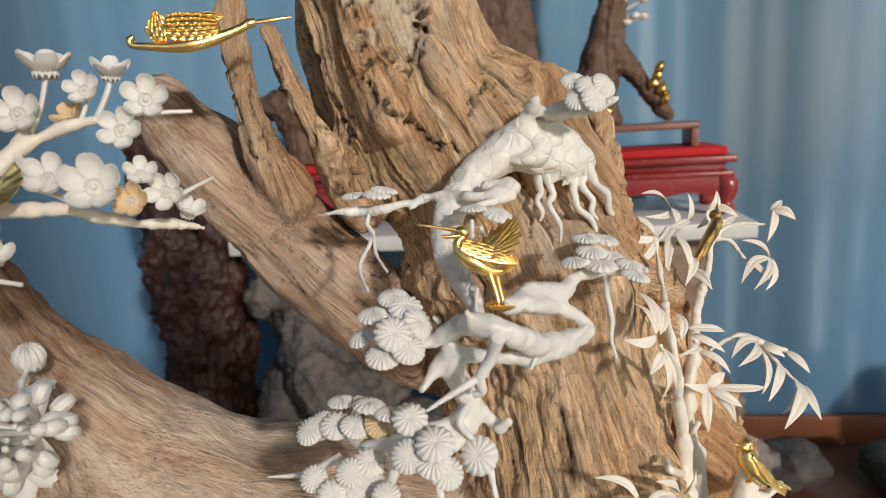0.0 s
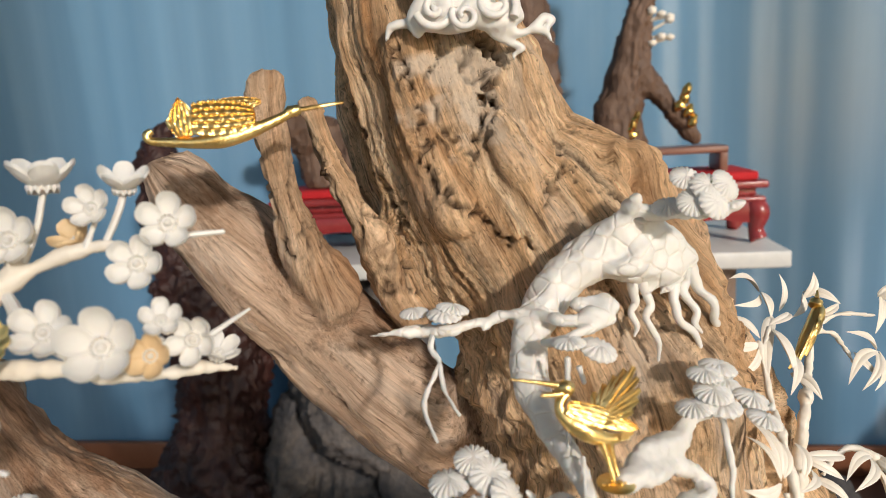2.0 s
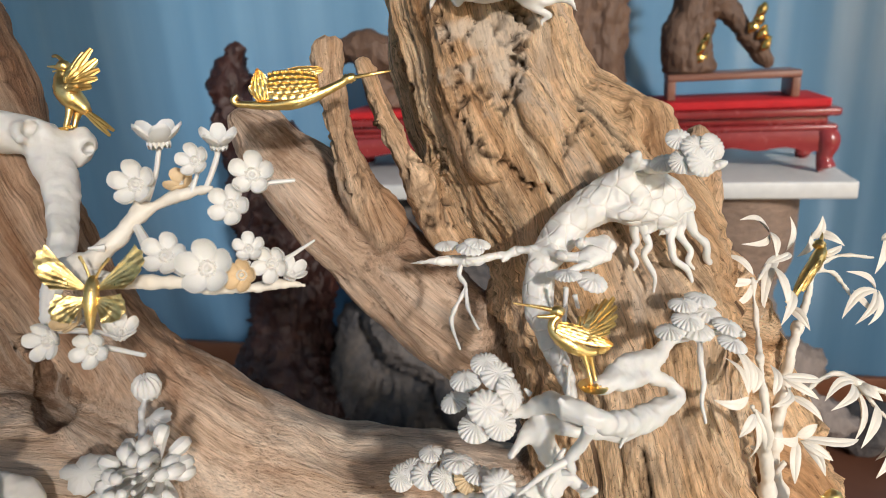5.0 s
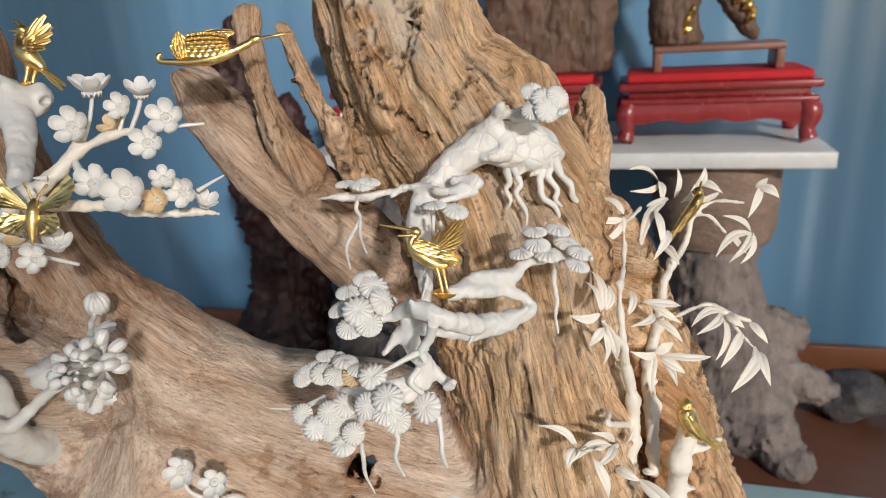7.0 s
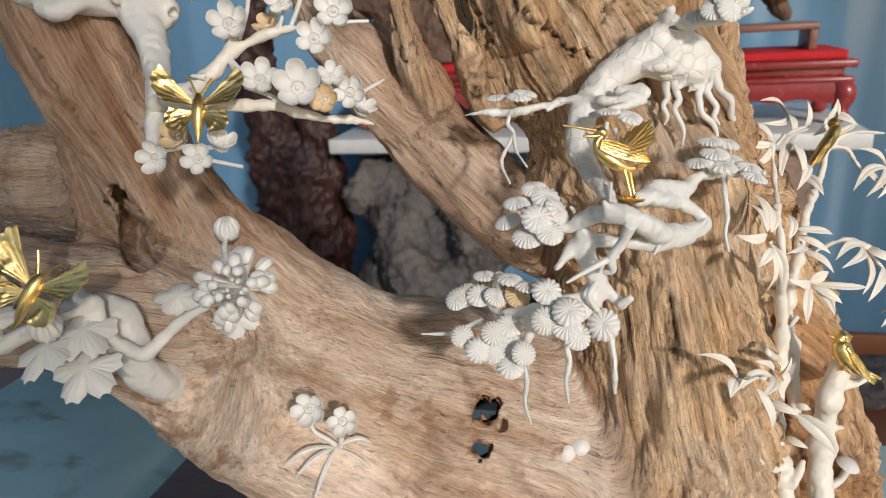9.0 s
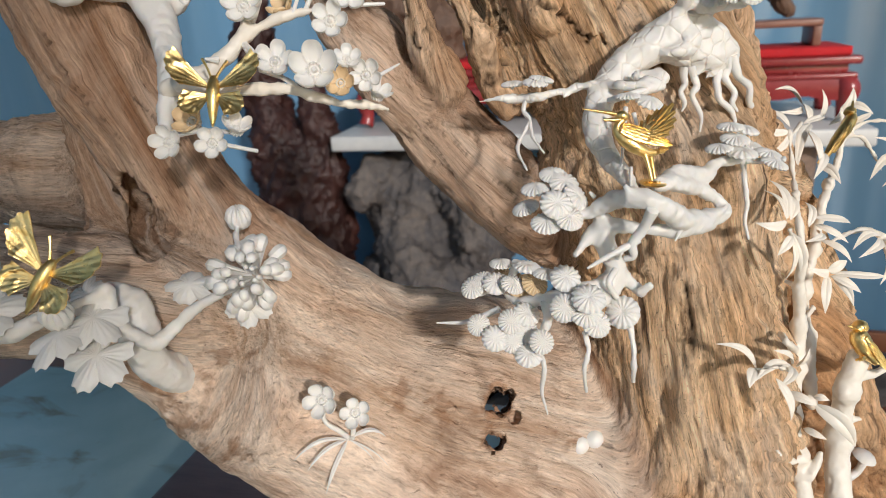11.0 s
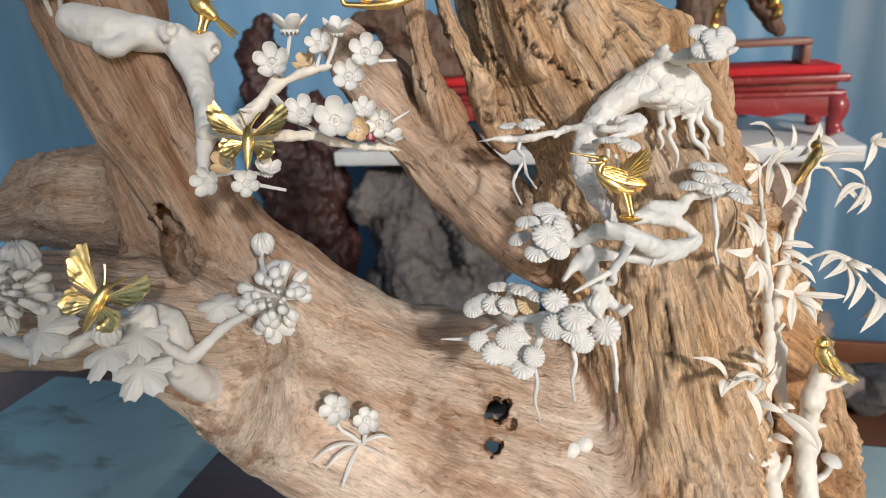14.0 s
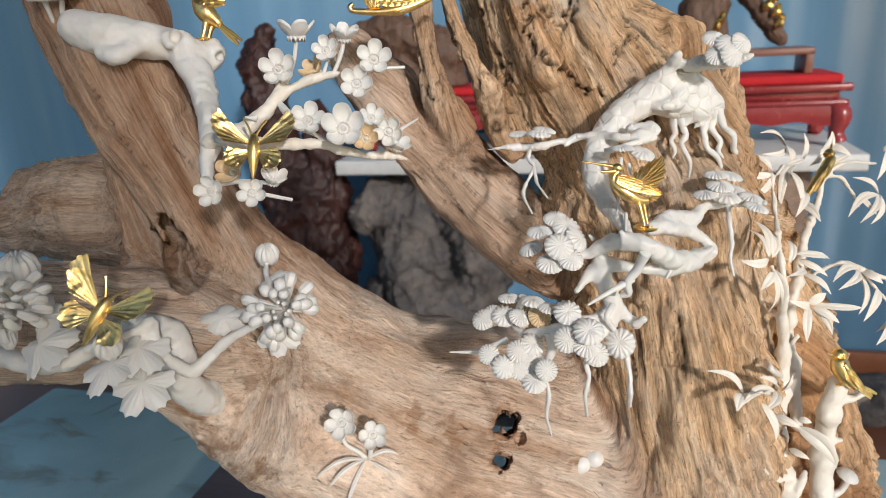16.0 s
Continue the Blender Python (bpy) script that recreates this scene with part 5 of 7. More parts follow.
# ---- carved chrysanthemum ----
mum = carving("carved_chrysanthemum", "cream-white bone carving of chrysanthemums with lobed leaves", "carving")
melt(mum, "backplate", BONE, ((-0.2707, 0.2075, 1.0105, 0.00370), (-0.2626, 0.2067, 1.0078, 0.00613), (-0.2583, 0.2080, 1.0002, 0.00741), (-0.2557, 0.2077, 0.9902, 0.00684)),
     ((-0.2608, 0.2056, 1.0011, 0.00676), (-0.2582, 0.2051, 0.9861, 0.00837), (-0.2592, 0.2120, 0.9681, 0.00962), (-0.2577, 0.2226, 0.9536, 0.00899), (-0.2534, 0.2276, 0.9456, 0.00439)), ((-0.2554, 0.2263, 0.9584, 0.00601), (-0.2519, 0.2295, 0.9473, 0.00339)), ((-0.2580, 0.2112, 1.0048, 0.00279), (-0.2535, 0.2100, 0.9954, 0.00279), (-0.2492, 0.2104, 0.9857, 0.00251)),
     ((-0.2517, 0.2010, 0.9871, 0.00305), (-0.2519, 0.2101, 0.9716, 0.00317), (-0.2517, 0.2199, 0.9568, 0.00296)), cell=0.0014, blend=0.005, relief=1.2, label="hollowed bone plate")
melt(mum, "stem", BONE, ((-0.3509, 0.1686, 1.0120, 0.00471), (-0.3302, 0.1679, 1.0049, 0.00495), (-0.3073, 0.1663, 1.0031, 0.00484), (-0.2850, 0.1661, 1.0069, 0.00418), (-0.2743, 0.1741, 1.0117, 0.00338)),
     ((-0.2750, 0.1679, 1.0129, 0.00194), (-0.2691, 0.1795, 1.0132, 0.00200), (-0.2603, 0.1856, 1.0156, 0.00230), (-0.2557, 0.1900, 1.0178, 0.00318)),
     ((-0.2569, 0.1914, 1.0171, 0.00349), (-0.2532, 0.1890, 1.0063, 0.00349), (-0.2489, 0.1912, 0.9957, 0.00325), (-0.2448, 0.1991, 0.9861, 0.00394), (-0.2385, 0.2057, 0.9890, 0.00336), (-0.2280, 0.2112, 0.9988, 0.00275), (-0.2107, 0.2113, 1.0086, 0.00239), (-0.1988, 0.2127, 1.0144, 0.00237)),
     ((-0.2182, 0.2524, 1.0336, 0.00131), (-0.2163, 0.2426, 1.0284, 0.00160), (-0.2036, 0.2240, 1.0224, 0.00182)),
     ((-0.2178, 0.2153, 1.0106, 0.00121), (-0.2307, 0.2215, 1.0091, 0.00094)),
     ((-0.2574, 0.1850, 1.0112, 0.00144), (-0.2579, 0.1784, 1.0082, 0.00113)),
     ((-0.2504, 0.1852, 0.9988, 0.00174), (-0.2518, 0.1782, 0.9960, 0.00142)))


def bloom(parent, at, r, normal, layers):
    """A head of curled finger petals, in rings, round a button of small ones."""
    m = turned(at, normal, 1.0)
    rng = random.Random(7)
    for count, reach, lift, thick in layers:
        for k in range(count):
            a = 2 * math.pi * (k + 0.5 * (reach > 0.9)) / count + rng.uniform(-0.36, 0.36)
            l, h = reach * rng.uniform(0.8, 1.12), lift * rng.uniform(0.6, 1.35)
            rows = [(math.cos(a) * q * l * r, math.sin(a) * q * l * r, w * h * r, thick * f * r) for q, w, f in ((0.2, -0.1, 0.5), (0.75, 0.25, 0.8), (1.05, 0.75, 1.0), (0.95, 1.15, 1.2), (0.72, 1.2, 0.9))]
            bm = bmesh.new()
            tube(bm, rows, 3, 7)
            ob = part("petal", bm, BONE, parent)
            ob.matrix_basis = m


bloom(mum, (-0.1934, 0.2172, 1.0166), 0.0176, facing(.1, .1), ((10, 1.0, 0.45, 0.16), (9, 0.8, 0.85, 0.15), (7, 0.52, 1.0, 0.12), (6, 0.26, 0.85, 0.06)))
bloom(mum, (-0.3193, 0.1708, 1.0317), 0.0204, facing(.1, .2), ((14, 1.0, 0.3, 0.115), (11, 0.75, 0.5, 0.1), (9, 0.45, 0.6, 0.075), (6, 0.22, 0.62, 0.055)))


def bud(parent, at, r, normal):
    bm = bmesh.new()
    lathe_fan(bm, ((0.08, 0.70), (0.42, 0.95), (0.84, 0.62), (1.0, 0.1), (0.85, -0.4), (0.4, -0.75)), 12, 0.34)
    put("bud", mesh_of("bud", bm, BONE, 70), parent, turned(at, normal, r))


bud(mum, (-0.2196, 0.2525, 1.0344), 0.0071, facing(-.1, 2.0))
bud(mum, (-0.2645, 0.1691, 1.0148), 0.0075, facing(.1, 1.2))
bud(mum, (-0.3216, 0.1829, 1.0474), 0.0102, facing(.1, 2.2))


def lobed_leaf(parent, base, tip, width, normal, bend=-0.26):
    """A leaf with five rounded, toothed lobes, ribbed along each lobe and slightly cupped."""
    base, tip, normal = Vector(base), Vector(tip), Vector(normal)
    along = tip - base
    length = along.length
    along.normalize()
    across = along.cross(normal).normalized()
    normal = across.cross(along).normalized()
    bm = bmesh.new()
    n, rings = 112, 6
    layers = []
    for side in (1, -1):
        centre = bm.verts.new(base + along * length * 0.34 + normal * side * 0.03 * width)
        layer = []
        for k in range(1, rings + 1):
            q = k / rings
            ring = []
            for j in range(n):
                th = 2 * math.pi * j / n
                lobe = 0.56 + 0.44 * abs(math.cos(2.5 * th)) ** 0.45 - 0.08 * abs(math.sin(10 * th))
                if abs(th - math.pi) < 0.5:
                    lobe *= 0.75
                x, y = math.cos(th) * lobe * q, math.sin(th) * lobe * q
                lift = 0.05 * math.cos(5 * th) * q * q + 0.010 * math.cos(25 * th) * q * (q < 1) + 0.07 * math.sin(2 * th + 9 * width * 100) * q * q - 0.30 * y * y
                p = base + along * length * (0.34 + 0.66 * x) + across * width * 0.62 * y + normal * (width * (lift + side * 0.03 * (1.15 - q)) + bend * length * max(0, x) ** 2)
                ring.append(bm.verts.new(p))
            layer.append(ring)
        layers.append((centre, layer))
    for (centre, layer), flip in zip(layers, (False, True)):
        for j in range(n):
            m = (j + 1) % n
            f = (centre, layer[0][j], layer[0][m])
            bm.faces.new(f[::-1] if flip else f)
            for u, v in zip(layer, layer[1:]):
                f = (u[j], v[j], v[m], u[m])
                bm.faces.new(f[::-1] if flip else f)
    a, b = layers[0][1][-1], layers[1][1][-1]
    for j in range(n):
        m = (j + 1) % n
        bm.faces.new((a[j], b[j], b[m], a[m]))
    part("leaf", bm, BONE, parent)


lobed_leaf(mum, (-0.2214, 0.2182, 1.0099), (-0.2495, 0.2179, 1.0105), 0.016, facing(.1, .5))
lobed_leaf(mum, (-0.1977, 0.2161, 1.0081), (-0.1960, 0.2059, 0.9945), 0.020, facing(.0, .2))
lobed_leaf(mum, (-0.2066, 0.2326, 1.0256), (-0.2124, 0.2490, 1.0296), 0.014, facing(-.1, .2))
lobed_leaf(mum, (-0.2620, 0.1729, 1.0082), (-0.2606, 0.1476, 1.0046), 0.019, facing(-.1, .4))
lobed_leaf(mum, (-0.2554, 0.1874, 1.0109), (-0.2546, 0.1619, 1.0047), 0.024, facing(.0, .3))
lobed_leaf(mum, (-0.2510, 0.1800, 0.9967), (-0.2543, 0.1579, 0.9861), 0.026, facing(.0, .3))
lobed_leaf(mum, (-0.2627, 0.1907, 1.0146), (-0.2751, 0.1877, 1.0169), 0.018, facing(.1, .4))
lobed_leaf(mum, (-0.3051, 0.1667, 1.0178), (-0.2854, 0.1554, 1.0119), 0.028, facing(.0, .3))
lobed_leaf(mum, (-0.3099, 0.1755, 1.0253), (-0.3005, 0.1843, 1.0267), 0.022, facing(.1, .3))

# ---- carved orchid ----
orchid = carving("carved_orchid", "small cream bone orchid with arching blades", "carving")
stems(orchid, "stem", ((-0.1737, 0.2566, 0.8984, 0.00179), (-0.1763, 0.2509, 0.9071, 0.00157), (-0.1828, 0.2477, 0.9146, 0.00139), (-0.1851, 0.2492, 0.9235, 0.00121)), ((-0.1720, 0.2570, 0.8983, 0.00160), (-0.1686, 0.2540, 0.9099, 0.00140), (-0.1671, 0.2540, 0.9173, 0.00122)), sides=8)
for at, r, a, b in (((-0.1827, 0.2471, 0.9298), .0114, -.1, .1), ((-0.1649, 0.2499, 0.9212), .0102, .1, .2)):
    blossom(orchid, at, r, facing(a, b), "open", a * 5)
for tip, w, d in (((-0.1974, 0.2325, 0.8958), .0046, .26), ((-0.1893, 0.2320, 0.8915), .0046, .20), ((-0.1806, 0.2330, 0.8768), .0044, .10), ((-0.1543, 0.2640, 0.8945), .0048, .34), ((-0.1507, 0.2560, 0.8795), .0014, .16), ((-0.1590, 0.2550, 0.8850), .0014, .12)):
    bm = bmesh.new()
    leaf(bm, (-0.1732, 0.2535, 0.9002), tip, w, facing(0, 1.8), d, 0.3, 0.1)
    part("blade", bm, BONE, orchid)

# ---- two small bone berries and a mushroom ----
for at, r in (((-0.0446, 0.3111, 0.8710), .0069), ((-0.0359, 0.3151, 0.8732), .0067)):
    bm = bmesh.new()
    ball(bm, (0, 0, 0), r, 0.95, 3)
    ob = solid("bone_berry", bm, BONE)
    ob.matrix_world = Matrix.Translation(at) @ Matrix.Rotation(0.4, 4, "X")
    tagged(ob, "small round polished bone berry on driftwood", "carving", "bone berries")
cap_stool = carving("carved_toadstool", "small white carved toadstool beside bamboo", "carving")
put("cap", CAP, cap_stool, turned((0.1271, 0.3464, 0.8564), facing(.4, 1.6), 0.0072))
stems(cap_stool, "stalk", ((0.1270, 0.3467, 0.8517, 0.00272), (0.1242, 0.3465, 0.8445, 0.00234), (0.1188, 0.3440, 0.8410, 0.00273)), sides=8)

# ---- carved bamboo ----
bamboo = carving("carved_bamboo", "ivory-coloured carved bamboo with slender pointed leaves", "carving")
melt(bamboo, "cane", BAMBOO, ((0.0832, 0.3032, 0.8534, 0.00514), (0.0789, 0.3095, 0.8780, 0.00453), (0.0748, 0.3150, 0.8990, 0.00424), (0.0765, 0.3241, 0.9224, 0.00392), (0.0773, 0.3303, 0.9433, 0.00362), (0.0721, 0.3230, 0.9775, 0.00317), (0.0699, 0.3164, 0.9949, 0.00254), (0.0668, 0.3235, 1.0206, 0.00166), (0.0686, 0.3506, 1.0342, 0.00148), (0.0675, 0.3650, 1.0562, 0.00121)),
     ((0.0911, 0.3390, 0.8955, 0.00380), (0.0893, 0.3553, 0.9266, 0.00450), (0.0860, 0.3652, 0.9469, 0.00419), (0.0876, 0.3697, 0.9660, 0.00352), (0.0925, 0.3793, 0.9913, 0.00321), (0.0943, 0.3804, 1.0109, 0.00253), (0.1072, 0.4108, 1.0229, 0.00234), (0.1134, 0.4216, 1.0408, 0.00200), (0.1255, 0.4237, 1.0499, 0.00135), (0.1433, 0.4223, 1.0496, 0.00098)),
     ((0.1050, 0.3130, 0.8484, 0.00766), (0.1035, 0.3212, 0.8723, 0.00676), (0.1045, 0.3302, 0.8962, 0.00615), (0.1063, 0.3287, 0.9222, 0.00538), (0.1094, 0.3322, 0.9310, 0.00599)),
     ((0.1134, 0.4209, 1.0418, 0.00199), (0.1221, 0.4204, 1.0408, 0.00159), (0.1328, 0.4283, 1.0292, 0.00121), (0.1394, 0.4310, 1.0175, 0.00082)),
     ((0.1111, 0.3297, 0.9219, 0.00286), (0.1178, 0.3313, 0.9225, 0.00249), (0.1274, 0.3372, 0.9255, 0.00179)),
     ((0.0785, 0.3062, 0.8753, 0.00250), (0.0689, 0.2976, 0.8848, 0.00210), (0.0639, 0.2954, 0.8904, 0.00104)),
     ((0.0847, 0.3048, 0.8687, 0.00286), (0.0885, 0.3072, 0.8759, 0.00249), (0.0905, 0.3102, 0.8815, 0.00143)),
     ((0.0753, 0.3275, 0.9366, 0.00215), (0.0625, 0.2959, 0.9573, 0.00198), (0.0625, 0.3103, 0.9550, 0.00171)),
     ((0.0973, 0.3632, 0.9912, 0.00148), (0.1115, 0.3849, 0.9884, 0.00154), (0.1238, 0.3943, 0.9884, 0.00156), (0.1329, 0.3917, 0.9850, 0.00155), (0.1490, 0.3934, 0.9784, 0.00115)),
     ((0.0863, 0.3582, 0.9421, 0.00228), (0.0905, 0.3583, 0.9497, 0.00151)),
     ((0.1077, 0.3293, 0.8920, 0.00219), (0.1139, 0.3286, 0.8940, 0.00145)),
     ((0.0727, 0.3230, 0.9775, 0.00172), (0.0664, 0.3275, 0.9791, 0.00140)),
     ((0.0682, 0.3071, 0.9356, 0.00138), (0.0530, 0.2740, 0.9543, 0.00094), (0.0463, 0.2844, 0.9463, 0.00098)),
     ((0.0705, 0.3165, 0.9947, 0.00167), (0.0583, 0.3007, 1.0177, 0.00126)),
     ((0.0776, 0.3831, 1.0564, 0.00148), (0.0687, 0.3630, 1.0531, 0.00107)),
     ((0.1317, 0.3916, 0.9850, 0.00116), (0.1415, 0.3873, 0.9739, 0.00115), (0.1546, 0.3881, 0.9595, 0.00077)), ((0.0789, 0.3095, 0.8780, 0.00628), (0.0789, 0.3098, 0.8787, 0.00629)), ((0.0752, 0.3158, 0.9006, 0.00574), (0.0752, 0.3161, 0.9012, 0.00574)), ((0.0772, 0.3256, 0.9257, 0.00540), (0.0772, 0.3258, 0.9263, 0.00540)), ((0.0767, 0.3322, 0.9503, 0.00501), (0.0766, 0.3323, 0.9509, 0.00501)), ((0.0894, 0.3588, 0.9291, 0.00594), (0.0895, 0.3597, 0.9296, 0.00595)), ((0.0865, 0.3669, 0.9567, 0.00556), (0.0864, 0.3672, 0.9575, 0.00556)), ((0.0910, 0.3770, 0.9798, 0.00460), (0.0914, 0.3774, 0.9804, 0.00460)), ((0.1042, 0.3255, 0.8822, 0.00860), (0.1042, 0.3258, 0.8829, 0.00860)), ((0.1048, 0.3277, 0.9124, 0.00754), (0.1050, 0.3276, 0.9133, 0.00753)), ((0.0983, 0.3893, 1.0184, 0.00363), (0.0990, 0.3910, 1.0188, 0.00364)), ((0.0663, 0.3285, 1.0278, 0.00235), (0.0664, 0.3293, 1.0283, 0.00235)), cell=0.0013, blend=0.002)


def blades(*rows):
    for i, (base, tip, w) in enumerate(rows):
        bm = bmesh.new()
        lean = facing(0.5 * math.sin(i * 2.3), 0.4 + 0.4 * math.cos(i * 1.7))
        leaf(bm, base, tip, w * 0.00033 + 0.0021, lean, 0.16 + 0.12 * math.sin(i * 3.1), 0.17, 0.35, 0.0, 0.13 * math.sin(i * 1.9 + 0.7))
        part("leaf", bm, BAMBOO, bamboo)


blades(((0.0908, 0.4393, 1.0592), (0.0693, 0.4234, 1.0705), 16), ((0.0917, 0.4394, 1.0592), (0.0917, 0.4239, 1.0478), 21), ((0.0909, 0.4384, 1.0577), (0.0706, 0.4198, 1.0570), 11), ((0.1017, 0.4392, 1.0477), (0.1022, 0.4450, 1.0678), 12), ((0.0681, 0.3654, 1.0576), (0.0520, 0.3743, 1.0645), 13), ((0.0682, 0.3645, 1.0549), (0.0458, 0.3629, 1.0565), 12), ((0.0676, 0.3642, 1.0535), (0.0553, 0.3536, 1.0439), 12), ((0.0813, 0.3936, 1.0545), (0.0950, 0.4100, 1.0546), 13))
blades(((0.0956, 0.4312, 1.0474), (0.0773, 0.3838, 1.0237), 22), ((0.0878, 0.4068, 1.0481), (0.0914, 0.3872, 1.0284), 22), ((0.0918, 0.3926, 1.0296), (0.1027, 0.3808, 1.0204), 17), ((0.0975, 0.4074, 1.0340), (0.0858, 0.3778, 1.0232), 19), ((0.1151, 0.4410, 1.0543), (0.1206, 0.4441, 1.0686), 16), ((0.1157, 0.4448, 1.0571), (0.1323, 0.4359, 1.0519), 16), ((0.1155, 0.4440, 1.0564), (0.1043, 0.4287, 1.0471), 17), ((0.1149, 0.4237, 1.0485), (0.1292, 0.4320, 1.0530), 12))
blades(((0.1527, 0.4394, 1.0548), (0.1604, 0.4427, 1.0607), 13), ((0.1577, 0.4471, 1.0539), (0.1475, 0.4307, 1.0363), 19), ((0.1555, 0.4448, 1.0547), (0.1681, 0.4402, 1.0482), 19), ((0.1520, 0.4355, 1.0254), (0.1310, 0.4270, 1.0384), 16), ((0.1529, 0.4353, 1.0246), (0.1271, 0.4114, 1.0144), 19), ((0.1521, 0.4353, 1.0246), (0.1365, 0.4163, 1.0090), 14), ((0.1536, 0.4355, 1.0246), (0.1440, 0.4197, 1.0081), 16), ((0.1389, 0.4325, 1.0253), (0.1488, 0.4243, 1.0126), 12))
blades(((0.0582, 0.3057, 1.0221), (0.0510, 0.3234, 1.0366), 14), ((0.0572, 0.3032, 1.0219), (0.0475, 0.3167, 1.0330), 9), ((0.0572, 0.3026, 1.0211), (0.0408, 0.2960, 1.0225), 14), ((0.0592, 0.2982, 1.0153), (0.0516, 0.2907, 1.0073), 14), ((0.0598, 0.3074, 1.0206), (0.0599, 0.3203, 1.0306), 12), ((0.0605, 0.3022, 1.0156), (0.0661, 0.3033, 0.9948), 17), ((0.0590, 0.2966, 1.0142), (0.0578, 0.2988, 0.9918), 10), ((0.0721, 0.3202, 1.0130), (0.0721, 0.3336, 1.0220), 11))
blades(((0.0800, 0.3423, 1.0112), (0.1015, 0.3545, 1.0039), 17), ((0.0853, 0.3574, 1.0026), (0.1026, 0.3561, 0.9920), 15), ((0.0858, 0.3553, 0.9996), (0.0723, 0.3280, 1.0009), 13), ((0.0887, 0.3552, 0.9939), (0.1036, 0.3488, 0.9828), 17), ((0.1322, 0.3917, 0.9850), (0.1105, 0.3712, 0.9822), 16), ((0.1310, 0.3912, 0.9842), (0.1135, 0.3691, 0.9777), 16), ((0.1315, 0.3910, 0.9835), (0.1250, 0.3647, 0.9637), 20), ((0.1339, 0.3915, 0.9843), (0.1438, 0.3829, 0.9781), 22))
blades(((0.1481, 0.3929, 0.9785), (0.1587, 0.3852, 0.9671), 19), ((0.1438, 0.3889, 0.9725), (0.1282, 0.3640, 0.9593), 22), ((0.1528, 0.3901, 0.9627), (0.1371, 0.3653, 0.9511), 16), ((0.1553, 0.3878, 0.9585), (0.1338, 0.3552, 0.9468), 27), ((0.1560, 0.3883, 0.9595), (0.1594, 0.3690, 0.9457), 22), ((0.0883, 0.3333, 0.9830), (0.0726, 0.3213, 0.9896), 14), ((0.0875, 0.3328, 0.9835), (0.0979, 0.3383, 0.9882), 19), ((0.0899, 0.3343, 0.9819), (0.1196, 0.3456, 0.9756), 14))
blades(((0.0876, 0.3322, 0.9819), (0.0861, 0.3229, 0.9626), 17), ((0.0899, 0.3338, 0.9806), (0.1047, 0.3315, 0.9718), 18), ((0.0917, 0.3353, 0.9789), (0.1009, 0.3260, 0.9665), 13), ((0.0665, 0.2978, 0.9440), (0.0526, 0.2842, 0.9579), 11), ((0.0646, 0.2922, 0.9462), (0.0443, 0.2759, 0.9438), 16), ((0.0664, 0.2971, 0.9428), (0.0562, 0.2784, 0.9388), 14), ((0.0726, 0.3129, 0.9342), (0.0767, 0.3083, 0.9495), 13), ((0.0469, 0.2843, 0.9463), (0.0247, 0.2824, 0.9605), 12))
blades(((0.0463, 0.2846, 0.9470), (0.0418, 0.2736, 0.9413), 19), ((0.0670, 0.3018, 0.9238), (0.0813, 0.2968, 0.9197), 17), ((0.0805, 0.3001, 0.9195), (0.1019, 0.2964, 0.8978), 32), ((0.0555, 0.2808, 0.9443), (0.0632, 0.2782, 0.9218), 18), ((0.0789, 0.3059, 0.8994), (0.0894, 0.3005, 0.8967), 14), ((0.0826, 0.3091, 0.9180), (0.0901, 0.3073, 0.9178), 10))

